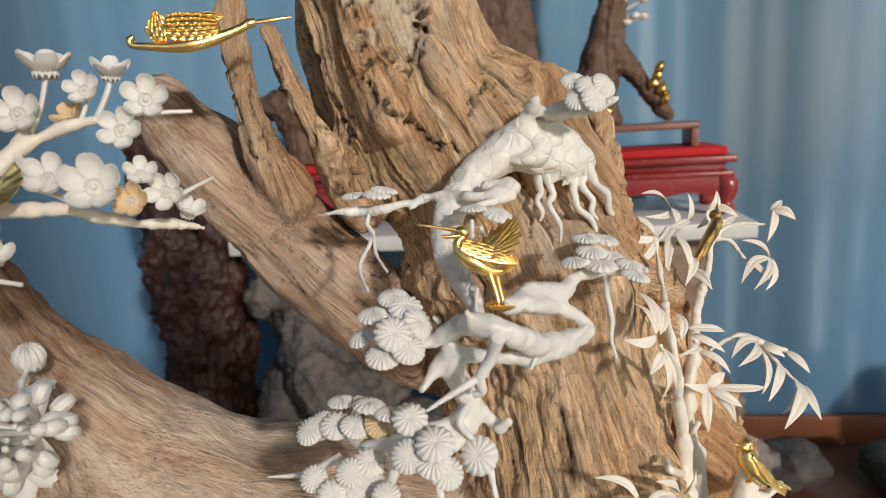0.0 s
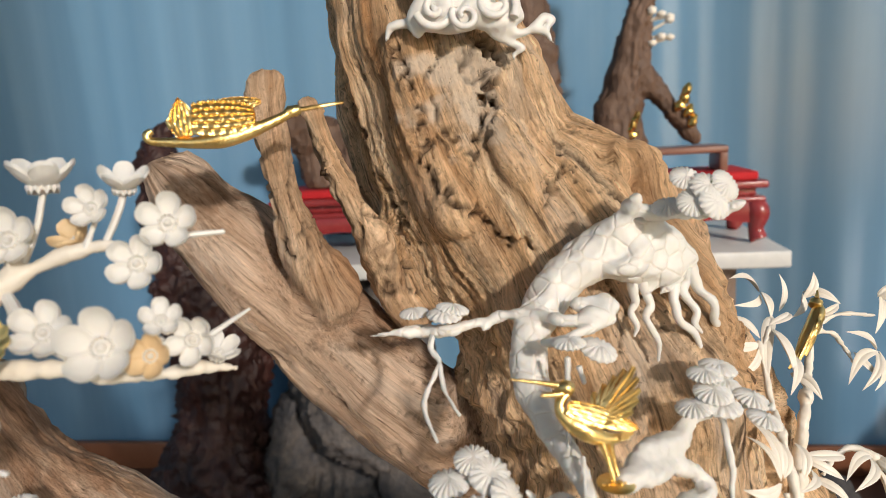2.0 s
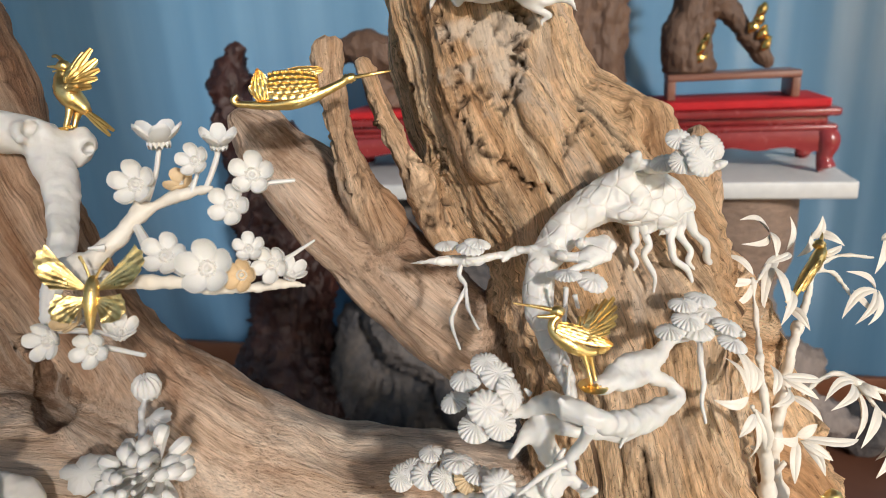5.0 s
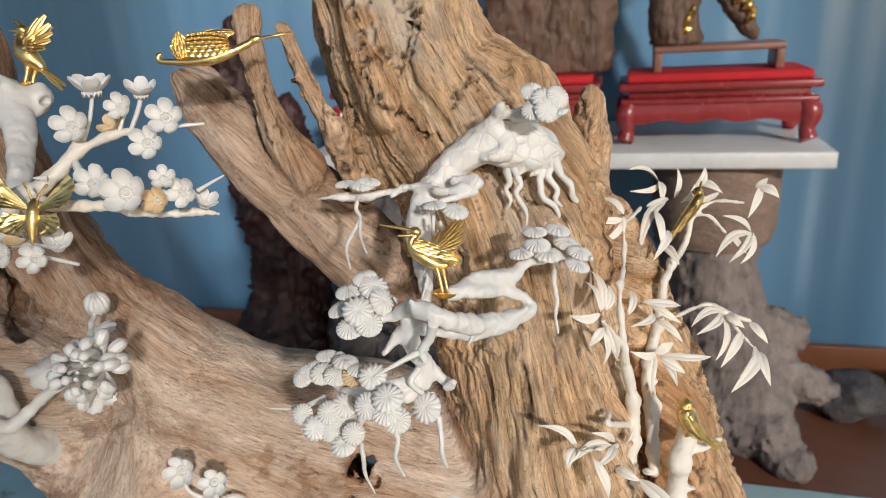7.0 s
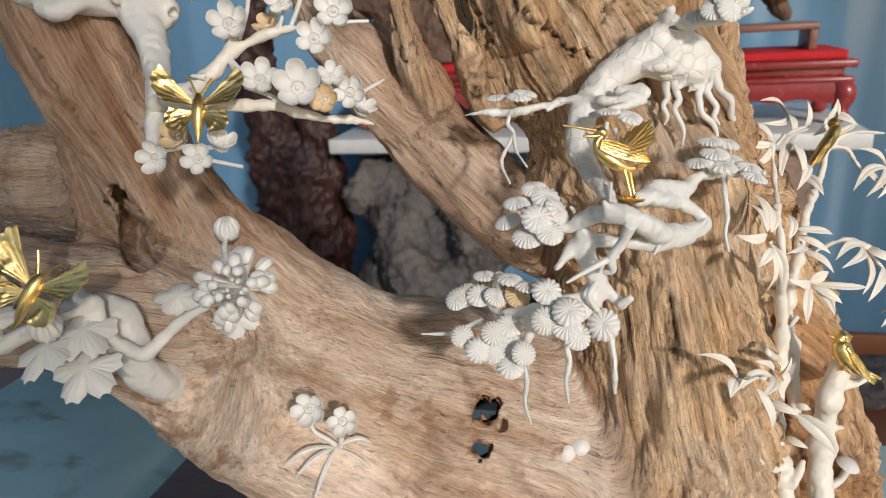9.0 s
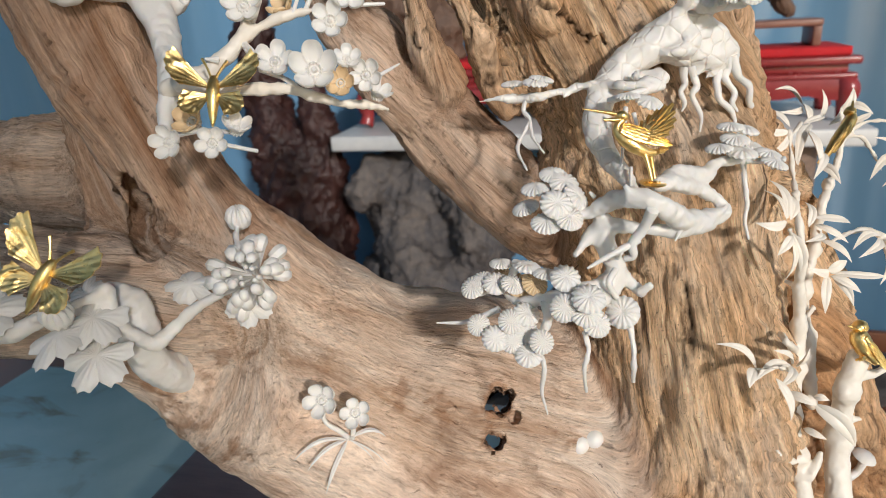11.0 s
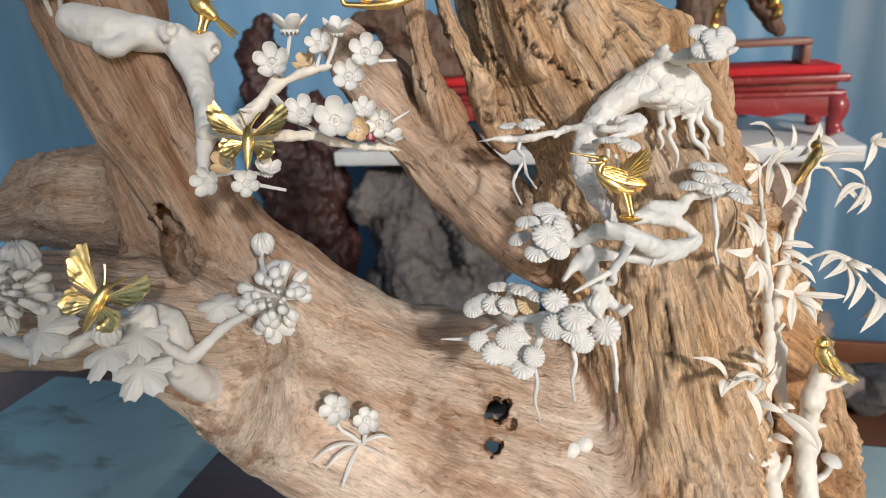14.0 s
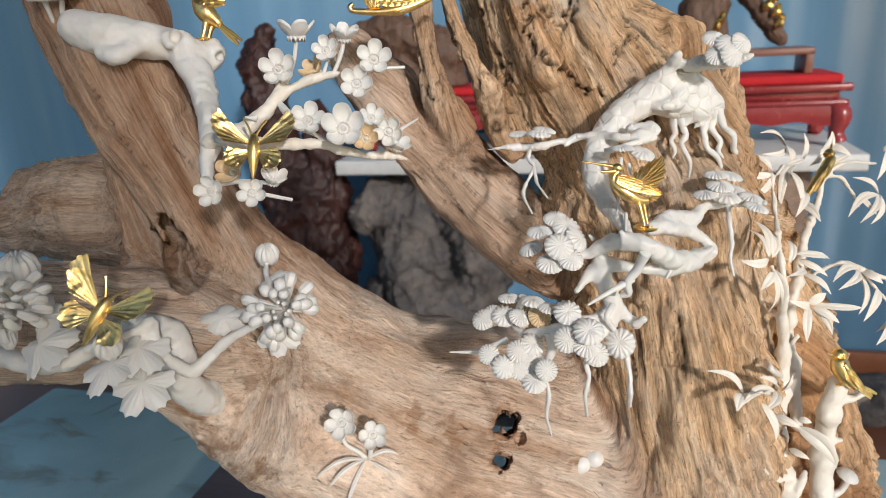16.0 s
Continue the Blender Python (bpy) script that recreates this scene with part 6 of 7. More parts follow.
# ---- carved moon and cloud high on the trunk ----
moon = carving("carved_moon_and_cloud", "flat round white bone moon above curling carved clouds", "carving")
bm = bmesh.new()
lathe_fan(bm, ((0.02, 0.055), (0.9, 0.05), (0.985, 0.03), (1.0, -0.02), (0.95, -0.05), (0.05, -0.05)), 24, 0.0)
put("moon", mesh_of("moon", bm, BONE), moon, turned((-0.0603, 0.3499, 1.2286), facing(.05, .1), 0.0215))
melt(moon, "cloud", BONE, ((-0.0772, 0.3408, 1.2008, 0.00226), (-0.0788, 0.3399, 1.2063, 0.00313), (-0.0750, 0.3397, 1.2114, 0.00400), (-0.0693, 0.3401, 1.2138, 0.00377), (-0.0648, 0.3391, 1.2099, 0.00309), (-0.0680, 0.3371, 1.2074, 0.00198), (-0.0699, 0.3363, 1.2096, 0.00131)),
     ((-0.0378, 0.3469, 1.2071, 0.00269), (-0.0398, 0.3461, 1.2136, 0.00356), (-0.0451, 0.3445, 1.2154, 0.00354), (-0.0495, 0.3421, 1.2117, 0.00310), (-0.0467, 0.3408, 1.2072, 0.00242), (-0.0435, 0.3407, 1.2090, 0.00154)),
     ((-0.0770, 0.3420, 1.2063, 0.00406), (-0.0647, 0.3426, 1.2038, 0.00494), (-0.0534, 0.3440, 1.2058, 0.00493), (-0.0447, 0.3450, 1.2031, 0.00448), (-0.0369, 0.3476, 1.2049, 0.00315)),
     ((-0.0574, 0.3410, 1.2080, 0.00310), (-0.0539, 0.3412, 1.2110, 0.00243), (-0.0511, 0.3399, 1.2068, 0.00176)),
     ((-0.0775, 0.3432, 1.2039, 0.00204), (-0.0830, 0.3426, 1.2050, 0.00204), (-0.0889, 0.3423, 1.2040, 0.00182), (-0.0916, 0.3417, 1.1985, 0.00068)),
     ((-0.0448, 0.3462, 1.2004, 0.00226), (-0.0360, 0.3473, 1.1983, 0.00180), (-0.0304, 0.3486, 1.2002, 0.00180), (-0.0259, 0.3502, 1.2037, 0.00203), (-0.0221, 0.3507, 1.2030, 0.00158), (-0.0249, 0.3495, 1.1998, 0.00135)),
     ((-0.0293, 0.3486, 1.1994, 0.00158), (-0.0249, 0.3490, 1.1976, 0.00113), (-0.0227, 0.3487, 1.1941, 0.00067)),
     ((-0.0472, 0.3466, 1.1997, 0.00226), (-0.0407, 0.3477, 1.1953, 0.00181), (-0.0352, 0.3490, 1.1924, 0.00136), (-0.0387, 0.3488, 1.1898, 0.00114), (-0.0381, 0.3485, 1.1874, 0.00068)), cell=0.001, blend=0.002, relief=0.6)



def curl(centre, r0, r1, turns, thick, start=0.0):
    """A spiral scroll in the plane of the carving."""
    rows = []
    for i in range(18):
        t = i / 17
        a = start + turns * 2 * math.pi * t
        p = Vector(centre) + (SIDE * math.cos(a) + UP * math.sin(a)) * (r0 + (r1 - r0) * t) + FRONT * (0.0015 * t - 0.0022)
        rows.append((*p, thick * (0.75 - 0.25 * t)))
    bm = bmesh.new()
    tube(bm, rows, 2, 9)
    part("scroll", bm, BONE, moon)


curl((-0.0687, 0.3356, 1.2094), 0.0080, 0.0018, 1.4, 0.0024, 3.4)
curl((-0.0445, 0.3389, 1.2100), 0.0090, 0.0018, 1.5, 0.0026, -0.6)
curl((-0.0567, 0.3350, 1.2060), 0.0056, 0.0015, 1.2, 0.0020, 2.6)

# ---- gilded birds and butterflies ----


def gilded(name, label, at, size, a=0.0, b=0.0, roll=0.0, group="gilded birds"):
    """An empty whose x, y and z run to the right, up and to the front of the carving, scaled to size."""
    front = facing(a, b)
    right = UP.cross(front).normalized()
    m = Matrix((right, front.cross(right), front)).transposed().to_4x4()
    ob = new(name)
    ob.matrix_world = Matrix.Translation(at) @ m @ Matrix.Rotation(roll, 4, "Z") @ Matrix.Scale(size, 4)
    return tagged(ob, label, name.split("_")[-1], group)


def gold_tube(parent, name, *lines, sides=8, bumpy=0.1, freq=0.2):
    for rows in lines:
        bm = bmesh.new()
        tube(bm, rows, 4, sides, bumpy, freq)
        part(name, bm, GILT, parent)


def plume(parent, name, root, tips, width, lift=0.0):
    """A wing or tail: a short root piece with overlapping feathers spread from it."""
    bm = bmesh.new()
    mid = [sum(t[k] for t in tips) / len(tips) for k in range(3)]
    tube(bm, [(*root, width * 0.42), *[(*[r + (m - r) * q for r, m in zip(root, mid)], width * f) for q, f in ((0.25, 0.4), (0.42, 0.12))]], 4, 8)
    wing = part(name, bm, GILT, parent)
    for i, tip in enumerate(tips):
        base = (root[0] + (tip[0] - root[0]) * 0.08, root[1] + (tip[1] - root[1]) * 0.08, root[2] + 0.8 * i)
        half = [(p + q) / 2 for p, q in zip(base, tip)]
        for end, w, bow in (((tip[0], tip[1], tip[2] + lift), width * 0.85, 0.05), ((half[0], half[1], half[2] + 4), width * 0.75, 0.1)):
            bm = bmesh.new()
            leaf(bm, base, end, w, (0.1, 0.1 * (i % 2), 1), bow, 0.2, 0.3, 0.5)
            part("feather", bm, GILT, wing)


def foot(parent, x, y, s=1.0):
    bm = bmesh.new()
    for a in (-0.9, 0.0, 0.9, 3.1):
        tube(bm, [(x, y, 0, 2.2 * s), (x + 6 * s * math.sin(a) * 1.2 - 3 * s, y - 2 * s, 6 * s * math.cos(a), 1.6 * s)], 2, 6)
    part("foot", bm, GILT, parent)


def cast_wing(parent, name, root, tip, width, rows, columns, beads=11, full=0.55):
    """A folded cast wing: a rounded blade from root to tip, with rows of scalloped feathers and a beaded upper edge."""
    root, tip = Vector(root), Vector(tip)
    along = tip - root
    across = Vector((0, 0, 1)).cross(along).normalized()
    n, m = columns * 8, rows * 6
    bm = bmesh.new()
    grids = []
    for side in (1, -1):
        g = []
        for i in range(n + 1):
            u = i / n
            half = width * 0.5 * max(0.04, (math.sin(math.pi * min(1, 0.10 + 0.90 * u) ** 0.8)) ** full)
            row = []
            for j in range(m + 1):
                v = 2 * j / m - 1
                r = (v + 1) / 2 * rows
                scale = abs(math.sin(math.pi * (u * columns + 0.5 * (int(r) % 2))))
                step = width * 0.085 * math.sin(math.pi * min(1.0, 0.5 + 0.5 * (r - int(r)))) * (0.45 + 0.55 * scale ** 1.4)
                bulge = width * 0.07 * (1 - v * v)
                row.append(bm.verts.new(root + along * u + across * half * v + Vector((0, 0, side * (1.2 + bulge) + (step if side > 0 else 0)))))
            g.append(row)
        grids.append(g)
    for g, flip in zip(grids, (False, True)):
        for i in range(n):
            for j in range(m):
                f = (g[i][j], g[i + 1][j], g[i + 1][j + 1], g[i][j + 1])
                bm.faces.new(f[::-1] if flip else f)
    rims = [[r[0] for r in g] + g[-1][1:] + [r[-1] for r in g[-2::-1]] + g[0][-2:0:-1] for g in grids]
    for k in range(len(rims[0])):
        l = (k + 1) % len(rims[0])
        bm.faces.new((rims[0][k], rims[1][k], rims[1][l], rims[0][l]))
    for k in range(beads):
        u = 0.04 + 0.92 * k / (beads - 1)
        half = width * 0.5 * max(0.04, (math.sin(math.pi * min(1, 0.10 + 0.90 * u) ** 0.8)) ** full)
        ball(bm, root + along * u + across * half + Vector((0, 0, 2)), width * 0.065, 1.0, 1)
    bmesh.ops.recalc_face_normals(bm, faces=bm.faces)
    return part(name, bm, GILT, parent)


# hummingbird on the pine
h = gilded("gilded_hummingbird", "shiny gilded metal hummingbird with raised wings", (-0.0122, 0.2401, 1.0571), 0.000236)
gold_tube(h, "body", [(-52, 112, 0, 6), (-60, 104, 0, 7), (-62, 94, 1, 7), (-57, 84, 2, 9), (-44, 74, 2, 13), (-26, 63, 2, 13), (-8, 55, 1, 9), (8, 55, 0, 6), (22, 60, -2, 3)], sides=14, bumpy=0.12, freq=0.15)
gold_tube(h, "head", [(-62, 119, 0, 6), (-54, 120, 0, 10), (-45, 116, 0, 8)], sides=12, bumpy=0.0)
gold_tube(h, "beak", [(-58, 122, 0, 4.5), (-85, 127, -2, 3.2), (-123, 133, -4, 1.2)], [(-58, 113, 3, 4), (-72, 112, 4, 3.6), (-86, 112, 4, 2.6)], sides=8)
cast_wing(h, "wing", (-56, 96, 12), (34, 66, 8), 26, 4, 5, 9)
plume(h, "wing", (-18, 78, 2), ((-16, 112, -6), (-2, 122, -6), (12, 131, -6), (26, 139, -6), (38, 142, -4), (41, 128, -2), (42, 114, 0), (38, 101, 2), (29, 88, 4), (16, 76, 6)), 15, 3)
plume(h, "tail", (4, 54, 0), ((34, 67, 0), (30, 61, 3), (24, 56, 4)), 8)
gold_tube(h, "leg", [(-12, 50, 3, 6), (-7, 34, 4, 3.6), (-2, 14, 5, 3), (0, 4, 5, 3)], [(0, 48, -4, 6), (4, 32, -5, 3.6), (8, 14, -6, 3), (10, 4, -5, 3)], sides=9)
foot(h, -4, 3, 1.3)
foot(h, 12, 3, 1.3)
bm = bmesh.new()
lathe_fan(bm, ((0.1, 1.5), (22, 1.5), (24, 0.0), (22, -1.5), (0.1, -1.5)), 14, 0.0)
base = part("base_plate", bm, GILT, h)
base.matrix_basis = Matrix.Translation((4, 0, 0)) @ Matrix.Rotation(radians(-90 + 22), 4, "X")

# bird on the upper arm
p = gilded("gilded_songbird", "shiny gilded metal songbird with raised wings and crest", (-0.2531, 0.2786, 1.1541), 0.00030)
gold_tube(p, "body", [(-12, 92, 0, 9), (-14, 78, 0, 13), (-8, 62, 2, 18), (4, 48, 2, 18), (16, 38, 0, 13), (26, 28, 0, 7)], sides=12)
gold_tube(p, "head", [(-20, 96, 0, 7), (-12, 100, 0, 11), (-6, 94, 0, 8)], sides=10)
gold_tube(p, "beak", [(-18, 99, 0, 4), (-38, 100, 0, 1.2)], [(-18, 94, 0, 3), (-30, 92, 0, 1)], sides=7)
gold_tube(p, "crest", [(-12, 106, 0, 4), (-22, 116, 0, 3), (-30, 116, 0, 2)], sides=6)
plume(p, "wing", (-2, 62, 12), ((14, 104, 8), (26, 118, 8), (38, 124, 8), (46, 108, 8), (50, 92, 8), (48, 78, 10), (40, 64, 12)), 17, 4)
plume(p, "wing", (-6, 64, -12), ((4, 98, -22), (16, 110, -24), (28, 114, -24)), 15)
plume(p, "tail", (18, 34, 0), ((54, -4, 0), (62, -10, 2), (68, -2, 2)), 11)
gold_tube(p, "leg", [(0, 36, 4, 7), (-2, 20, 5, 5), (-6, 4, 5, 4)], [(10, 34, -6, 7), (4, 18, -6, 5), (2, 5, -5, 4)], sides=8)
foot(p, -8, 3, 1.4)
foot(p, 0, 5, 1.2)

# flying crane before the twig
c = gilded("gilded_crane", "shiny gilded metal crane in flight with a long neck", (-0.1303, 0.2790, 1.1649), 0.000189, 0.05, 0.0)
gold_tube(c, "body", [(-160, 0, 0, 6), (-168, -8, 0, 8), (-162, -18, 0, 7), (-140, -20, 0, 8), (-84, -21, 2, 11), (-40, -16, 4, 15), (-10, -8, 4, 14), (12, 2, 3, 14), (34, 12, 2, 11), (55, 23, 0, 10), (70, 31, 0, 9), (80, 38, 0, 9)], sides=12, bumpy=0.05)
gold_tube(c, "head", [(74, 36, 0, 8), (86, 42, 0, 11), (100, 45, 0, 8)], sides=10, bumpy=0.3, freq=0.4)
gold_tube(c, "beak", [(100, 45, 0, 5), (140, 53, 0, 4), (180, 61, 0, 2.5)], sides=7)
cast_wing(c, "wing", (-88, 18, 14), (22, 26, 12), 64, 5, 6, 13, 0.25)
cast_wing(c, "wing", (-50, 56, -16), (28, 66, -20), 26, 3, 6, 0, 0.4)
cast_wing(c, "tail", (-100, -12, 8), (-113, 58, 10), 46, 5, 3, 9, 0.8)
gold_tube(c, "tail_feather", [(-74, -6, 8, 5), (-78, 12, 10, 4), (-80, 26, 10, 3)], [(-122, 2, 10, 5), (-130, 14, 12, 4), (-126, 22, 12, 3)], sides=8, bumpy=0.3, freq=0.5)

# small bird on the bamboo stump
s = gilded("gilded_finch", "small shiny gilded finch with a long tail", (0.1048, 0.3224, 0.9369), 0.00035)
gold_tube(s, "body", [(2, 42, 0, 11), (6, 30, 0, 15), (14, 14, 0, 14), (26, 0, 0, 9), (34, -8, 0, 6)], sides=12)
gold_tube(s, "head", [(0, 44, 0, 10), (6, 50, 0, 11), (12, 44, 0, 9)], sides=10)
gold_tube(s, "beak", [(-4, 47, 0, 4), (-14, 51, 0, 1)], sides=7)
plume(s, "wing", (6, 34, 11), ((38, -10, 10), (34, -4, 12), (44, -14, 8)), 13)
plume(s, "tail", (24, 2, 2), ((62, -22, 0), (68, -18, 2), (58, -26, 2)), 9)
gold_tube(s, "leg", [(12, 6, 5, 4), (8, -2, 6, 3)], [(14, 6, -5, 4), (12, -2, -5, 3)], sides=6)
foot(s, 6, -2, 0.9)

# bird clinging to the bamboo
w = gilded("gilded_warbler", "slim shiny gilded bird clinging to a bamboo stem", (0.1059, 0.4136, 1.0428), 0.00043, 0.2, 0.1)
gold_tube(w, "body", [(30, 34, 0, 6), (24, 24, 2, 8.5), (12, 8, 2, 9), (-2, -8, 0, 7), (-16, -24, 0, 4)], sides=12)
gold_tube(w, "head", [(24, 34, 0, 8), (29, 40, 0, 8)], sides=10)
gold_tube(w, "beak", [(30, 44, 0, 3), (33, 54, 0, 1)], sides=6)
plume(w, "wing", (20, 22, 7), ((-22, -30, 6), (-14, -26, 8), (-8, -12, 8)), 9)
plume(w, "tail", (-8, -14, 0), ((-34, -40, 0), (-28, -42, 2)), 8)


def butterfly(at, size, label, a, b, roll, rise=0.48):
    f = gilded("gilded_butterfly", label, at, size, a, b, roll, "gilded butterflies")
    gold_tube(f, "body", [(0, 36, 4, 6), (0, 26, 6, 10), (0, 4, 7, 13), (0, -20, 5, 11), (0, -44, 0, 7), (0, -62, -2, 2)], sides=10)
    gold_tube(f, "antenna", [(-4, 32, 6, 3), (-12, 52, 10, 2.4), (-22, 70, 12, 3.4)], [(4, 32, 6, 3), (14, 50, 10, 2.4), (26, 66, 12, 3.4)], sides=6)
    for side in (-1, 1):
        for name, reach, spread, wide in (("forewing", 108, rise, 0.40), ("hindwing", 68, rise - 0.92, 0.58)):
            bm = bmesh.new()
            n, m = 18, 18
            grids = []
            for layer in (1.0, -1.0):
                g = []
                for i in range(n + 1):
                    row = []
                    for j in range(m + 1):
                        t, u = i / n, 2 * j / m - 1
                        r = reach * t * ((0.70 + 0.30 * math.cos(1.25 * (u - 0.70))) if spread > 0 else (0.88 + 0.12 * math.cos(2.6 * u)))
                        edge = 1 - 0.05 * (1 - abs(math.sin(u * 7.8))) * t * t
                        ang = spread + u * wide * (0.8 + 0.2 * t)
                        x, y = side * r * edge * math.cos(ang), r * edge * math.sin(ang) + (10 if spread > 0 else 0)
                        rib = 2.0 * abs(math.sin(u * 8.5)) ** 3 * t + 2.4 * max(0.0, math.sin(t * 15 + u * 5)) ** 2 * (t > 0.5)
                        row.append(bm.verts.new((x, y, 6 + 26 * t * (0.7 if spread > 0 else 0.4) + rib + layer * 1.0)))
                    g.append(row)
                grids.append(g)
            for g, flip in ((grids[0], side < 0), (grids[1], side > 0)):
                for i in range(n):
                    for j in range(m):
                        q = (g[i][j], g[i + 1][j], g[i + 1][j + 1], g[i][j + 1])
                        bm.faces.new(q[::-1] if flip else q)
            one, two = grids
            rim_a = [r[0] for r in one] + one[-1][1:] + [r[-1] for r in one[-2::-1]]
            rim_b = [r[0] for r in two] + two[-1][1:] + [r[-1] for r in two[-2::-1]]
            for i in range(len(rim_a) - 1):
                bm.faces.new((rim_a[i], rim_a[i + 1], rim_b[i + 1], rim_b[i]))
            part(name, bm, GILT, f)


butterfly((-0.1861, 0.1977, 1.1041), 0.00021, "gilded metal butterfly with spread veined wings on plum blossom", 0.1, 0.2, 0.0, 0.42)
butterfly((-0.2547, 0.1588, 1.0359), 0.00025, "gilded metal butterfly with spread veined wings on chrysanthemum bud", 0.0, 0.15, -0.46, 0.50)

# ---- the rear stone table and what stands on it ----
def root_mass(name, material, boughs, parent=None, cell=0.011, low=0.0, relief=3.0, split=()):
    ob = driftwood(name, [(rows, rough, 0.03, True) for rough, *rows in boughs], [], cell, low, material, relief, split=split)
    ob.parent = parent
    if parent:
        ob.location = -parent.location
    return ob


root_mass("root_leg", GREYROOT, (
    (1, (0.300, 1.80, 0.540, .118), (0.305, 1.80, 0.46, .120), (0.325, 1.79, 0.38, .118), (0.355, 1.77, 0.22, .13), (0.395, 1.74, 0.06, .15)),
    (1, (0.355, 1.74, 0.2, .07), (0.455, 1.64, 0.08, .07), (0.515, 1.56, 0.02, .05)), (1, (0.405, 1.78, 0.25, .06), (0.515, 1.78, 0.17, .06), (0.615, 1.76, 0.13, .04)),
    (1, (0.405, 1.8, 0.33, .05), (0.515, 1.84, 0.27, .055), (0.555, 1.86, 0.24, .04)), (1, (0.255, 1.76, 0.15, .08), (0.155, 1.7, 0.03, .07))), slab_table)
bm = bmesh.new()
rings = []
for z, r in ((0.560, 0.125), (0.566, 0.146), (0.60, 0.158), (0.68, 0.160), (0.76, 0.155), (0.788, 0.150), (0.7895, 0.12)):
    rings.append([bm.verts.new(Vector((0.425 + k_r * math.cos(k * math.pi / 24), -0.03 + k_r * math.sin(k * math.pi / 24), z))) for k, k_r in ((k, r * (1 + 0.06 * noise.noise(Vector((math.cos(k * math.pi / 24) * 1.6, math.sin(k * math.pi / 24) * 1.6, z * 5))))) for k in range(48))])
for p, q in zip(rings, rings[1:]):
    for k in range(48):
        bm.faces.new((p[k], p[(k + 1) % 48], q[(k + 1) % 48], q[k]))
bm.faces.new(rings[0][::-1])
bm.faces.new(rings[-1])
part("stump_block", bm, STUMP, slab_table, "brown wooden block under the slab")
# left leg: mottled stone, chosen dark to carry the shade under the slab
root_mass("root_leg", ROCK, (
    (1, (-0.56, 1.82, 0.63, .15), (-0.58, 1.82, 0.58, .17), (-0.56, 1.80, 0.45, .15), (-0.54, 1.8, 0.25, .16), (-0.55, 1.78, 0.05, .2)),
    (1, (-0.68, 1.70, 0.72, .05), (-0.72, 1.66, 0.66, .045)), (1, (-0.45, 1.72, 0.68, .07), (-0.38, 1.68, 0.55, .08), (-0.40, 1.7, 0.4, .07)), (1, (-0.62, 1.68, 0.52, .07), (-0.55, 1.62, 0.42, .08), (-0.45, 1.64, 0.35, .09)), (1, (-0.70, 1.72, 0.4, .06), (-0.74, 1.66, 0.2, .07), (-0.8, 1.6, 0.03, .06))), slab_table)


def lacquer_stand(name, x0, x1, y0, y1, label):
    st = thing(name, ((x0 + x1) / 2, (y0 + y1) / 2, 0.831))
    tagged(st, label, "stand", "red display stands")
    w, d = (x1 - x0) / 2, (y1 - y0) / 2
    bm = bmesh.new()
    box(bm, (-w, -d, 0.131), (w, d, 0.150), 0.006, 3)
    part("top", bm, RED, st)
    bm = bmesh.new()
    box(bm, (-w + 0.022, -d + 0.022, 0.112), (w - 0.022, d - 0.022, 0.131), 0.004)
    part("waist", bm, RED, st)
    bm = bmesh.new()
    box(bm, (-w + 0.004, -d + 0.004, 0.098), (w - 0.004, d - 0.004, 0.112), 0.006, 3)
    part("moulding", bm, RED, st)
    for sx, sy, length, turn in ((0, -1, w, 0), (0, 1, w, 0), (-1, 0, d, 1), (1, 0, d, 1)):
        bm = bmesh.new()
        n = 28
        grid = []
        for i in range(n + 1):
            q = (2 * i / n - 1) * (length - 0.012)
            low = 0.056 + 0.004 * math.cos(q / length * math.pi * 4) - 0.014 * (abs(q) / length) ** 6
            if turn:
                grid.append([bm.verts.new((sx * (w - o), q, z)) for o, z in ((0.010, low), (0.006, 0.08), (0.012, 0.099), (0.026, 0.099), (0.024, low))])
            else:
                grid.append([bm.verts.new((q, sy * (d - o), z)) for o, z in ((0.010, low), (0.006, 0.08), (0.012, 0.099), (0.026, 0.099), (0.024, low))])
        for a_, b_ in zip(grid, grid[1:]):
            for k in range(5):
                bm.faces.new((a_[k], b_[k], b_[(k + 1) % 5], a_[(k + 1) % 5]))
        bm.faces.new(grid[0])
        bm.faces.new(grid[-1][::-1])
        bmesh.ops.recalc_face_normals(bm, faces=bm.faces)
        part("apron", bm, RED, st)
    for sx in (-1, 1):
        for sy in (-1, 1):
            bm = bmesh.new()
            tube(bm, [(sx * (w - 0.026), sy * (d - 0.026), 0.095, 0.024), (sx * (w - 0.018), sy * (d - 0.018), 0.07, 0.026), (sx * (w - 0.022), sy * (d - 0.022), 0.035, 0.018), (sx * (w - 0.018), sy * (d - 0.018), 0.012, 0.021), (sx * (w - 0.018), sy * (d - 0.018), 0.0105, 0.019)], 4, 12)
            part("leg", bm, RED, st)
    bm = bmesh.new()
    box(bm, (-w + 0.02, -d + 0.015, 0.0), (w - 0.02, d - 0.015, 0.020), 0.005, 3)
    cloth = solid("red_cloth_pad", bm, CLOTH)
    cloth.location = ((x0 + x1) / 2, (y0 + y1) / 2, 0.9815)
    tagged(cloth, "bright red cloth pad on a lacquered stand", "cloth", "red cloth pads")
    return st


lacquer_stand("lacquered_stand", 0.055, 0.512, 1.70, 1.93, "dark red lacquered display stand with scalloped apron")
lacquer_stand("lacquered_stand", -0.735, 0.008, 1.73, 1.96, "wide dark red lacquered display stand behind the driftwood")

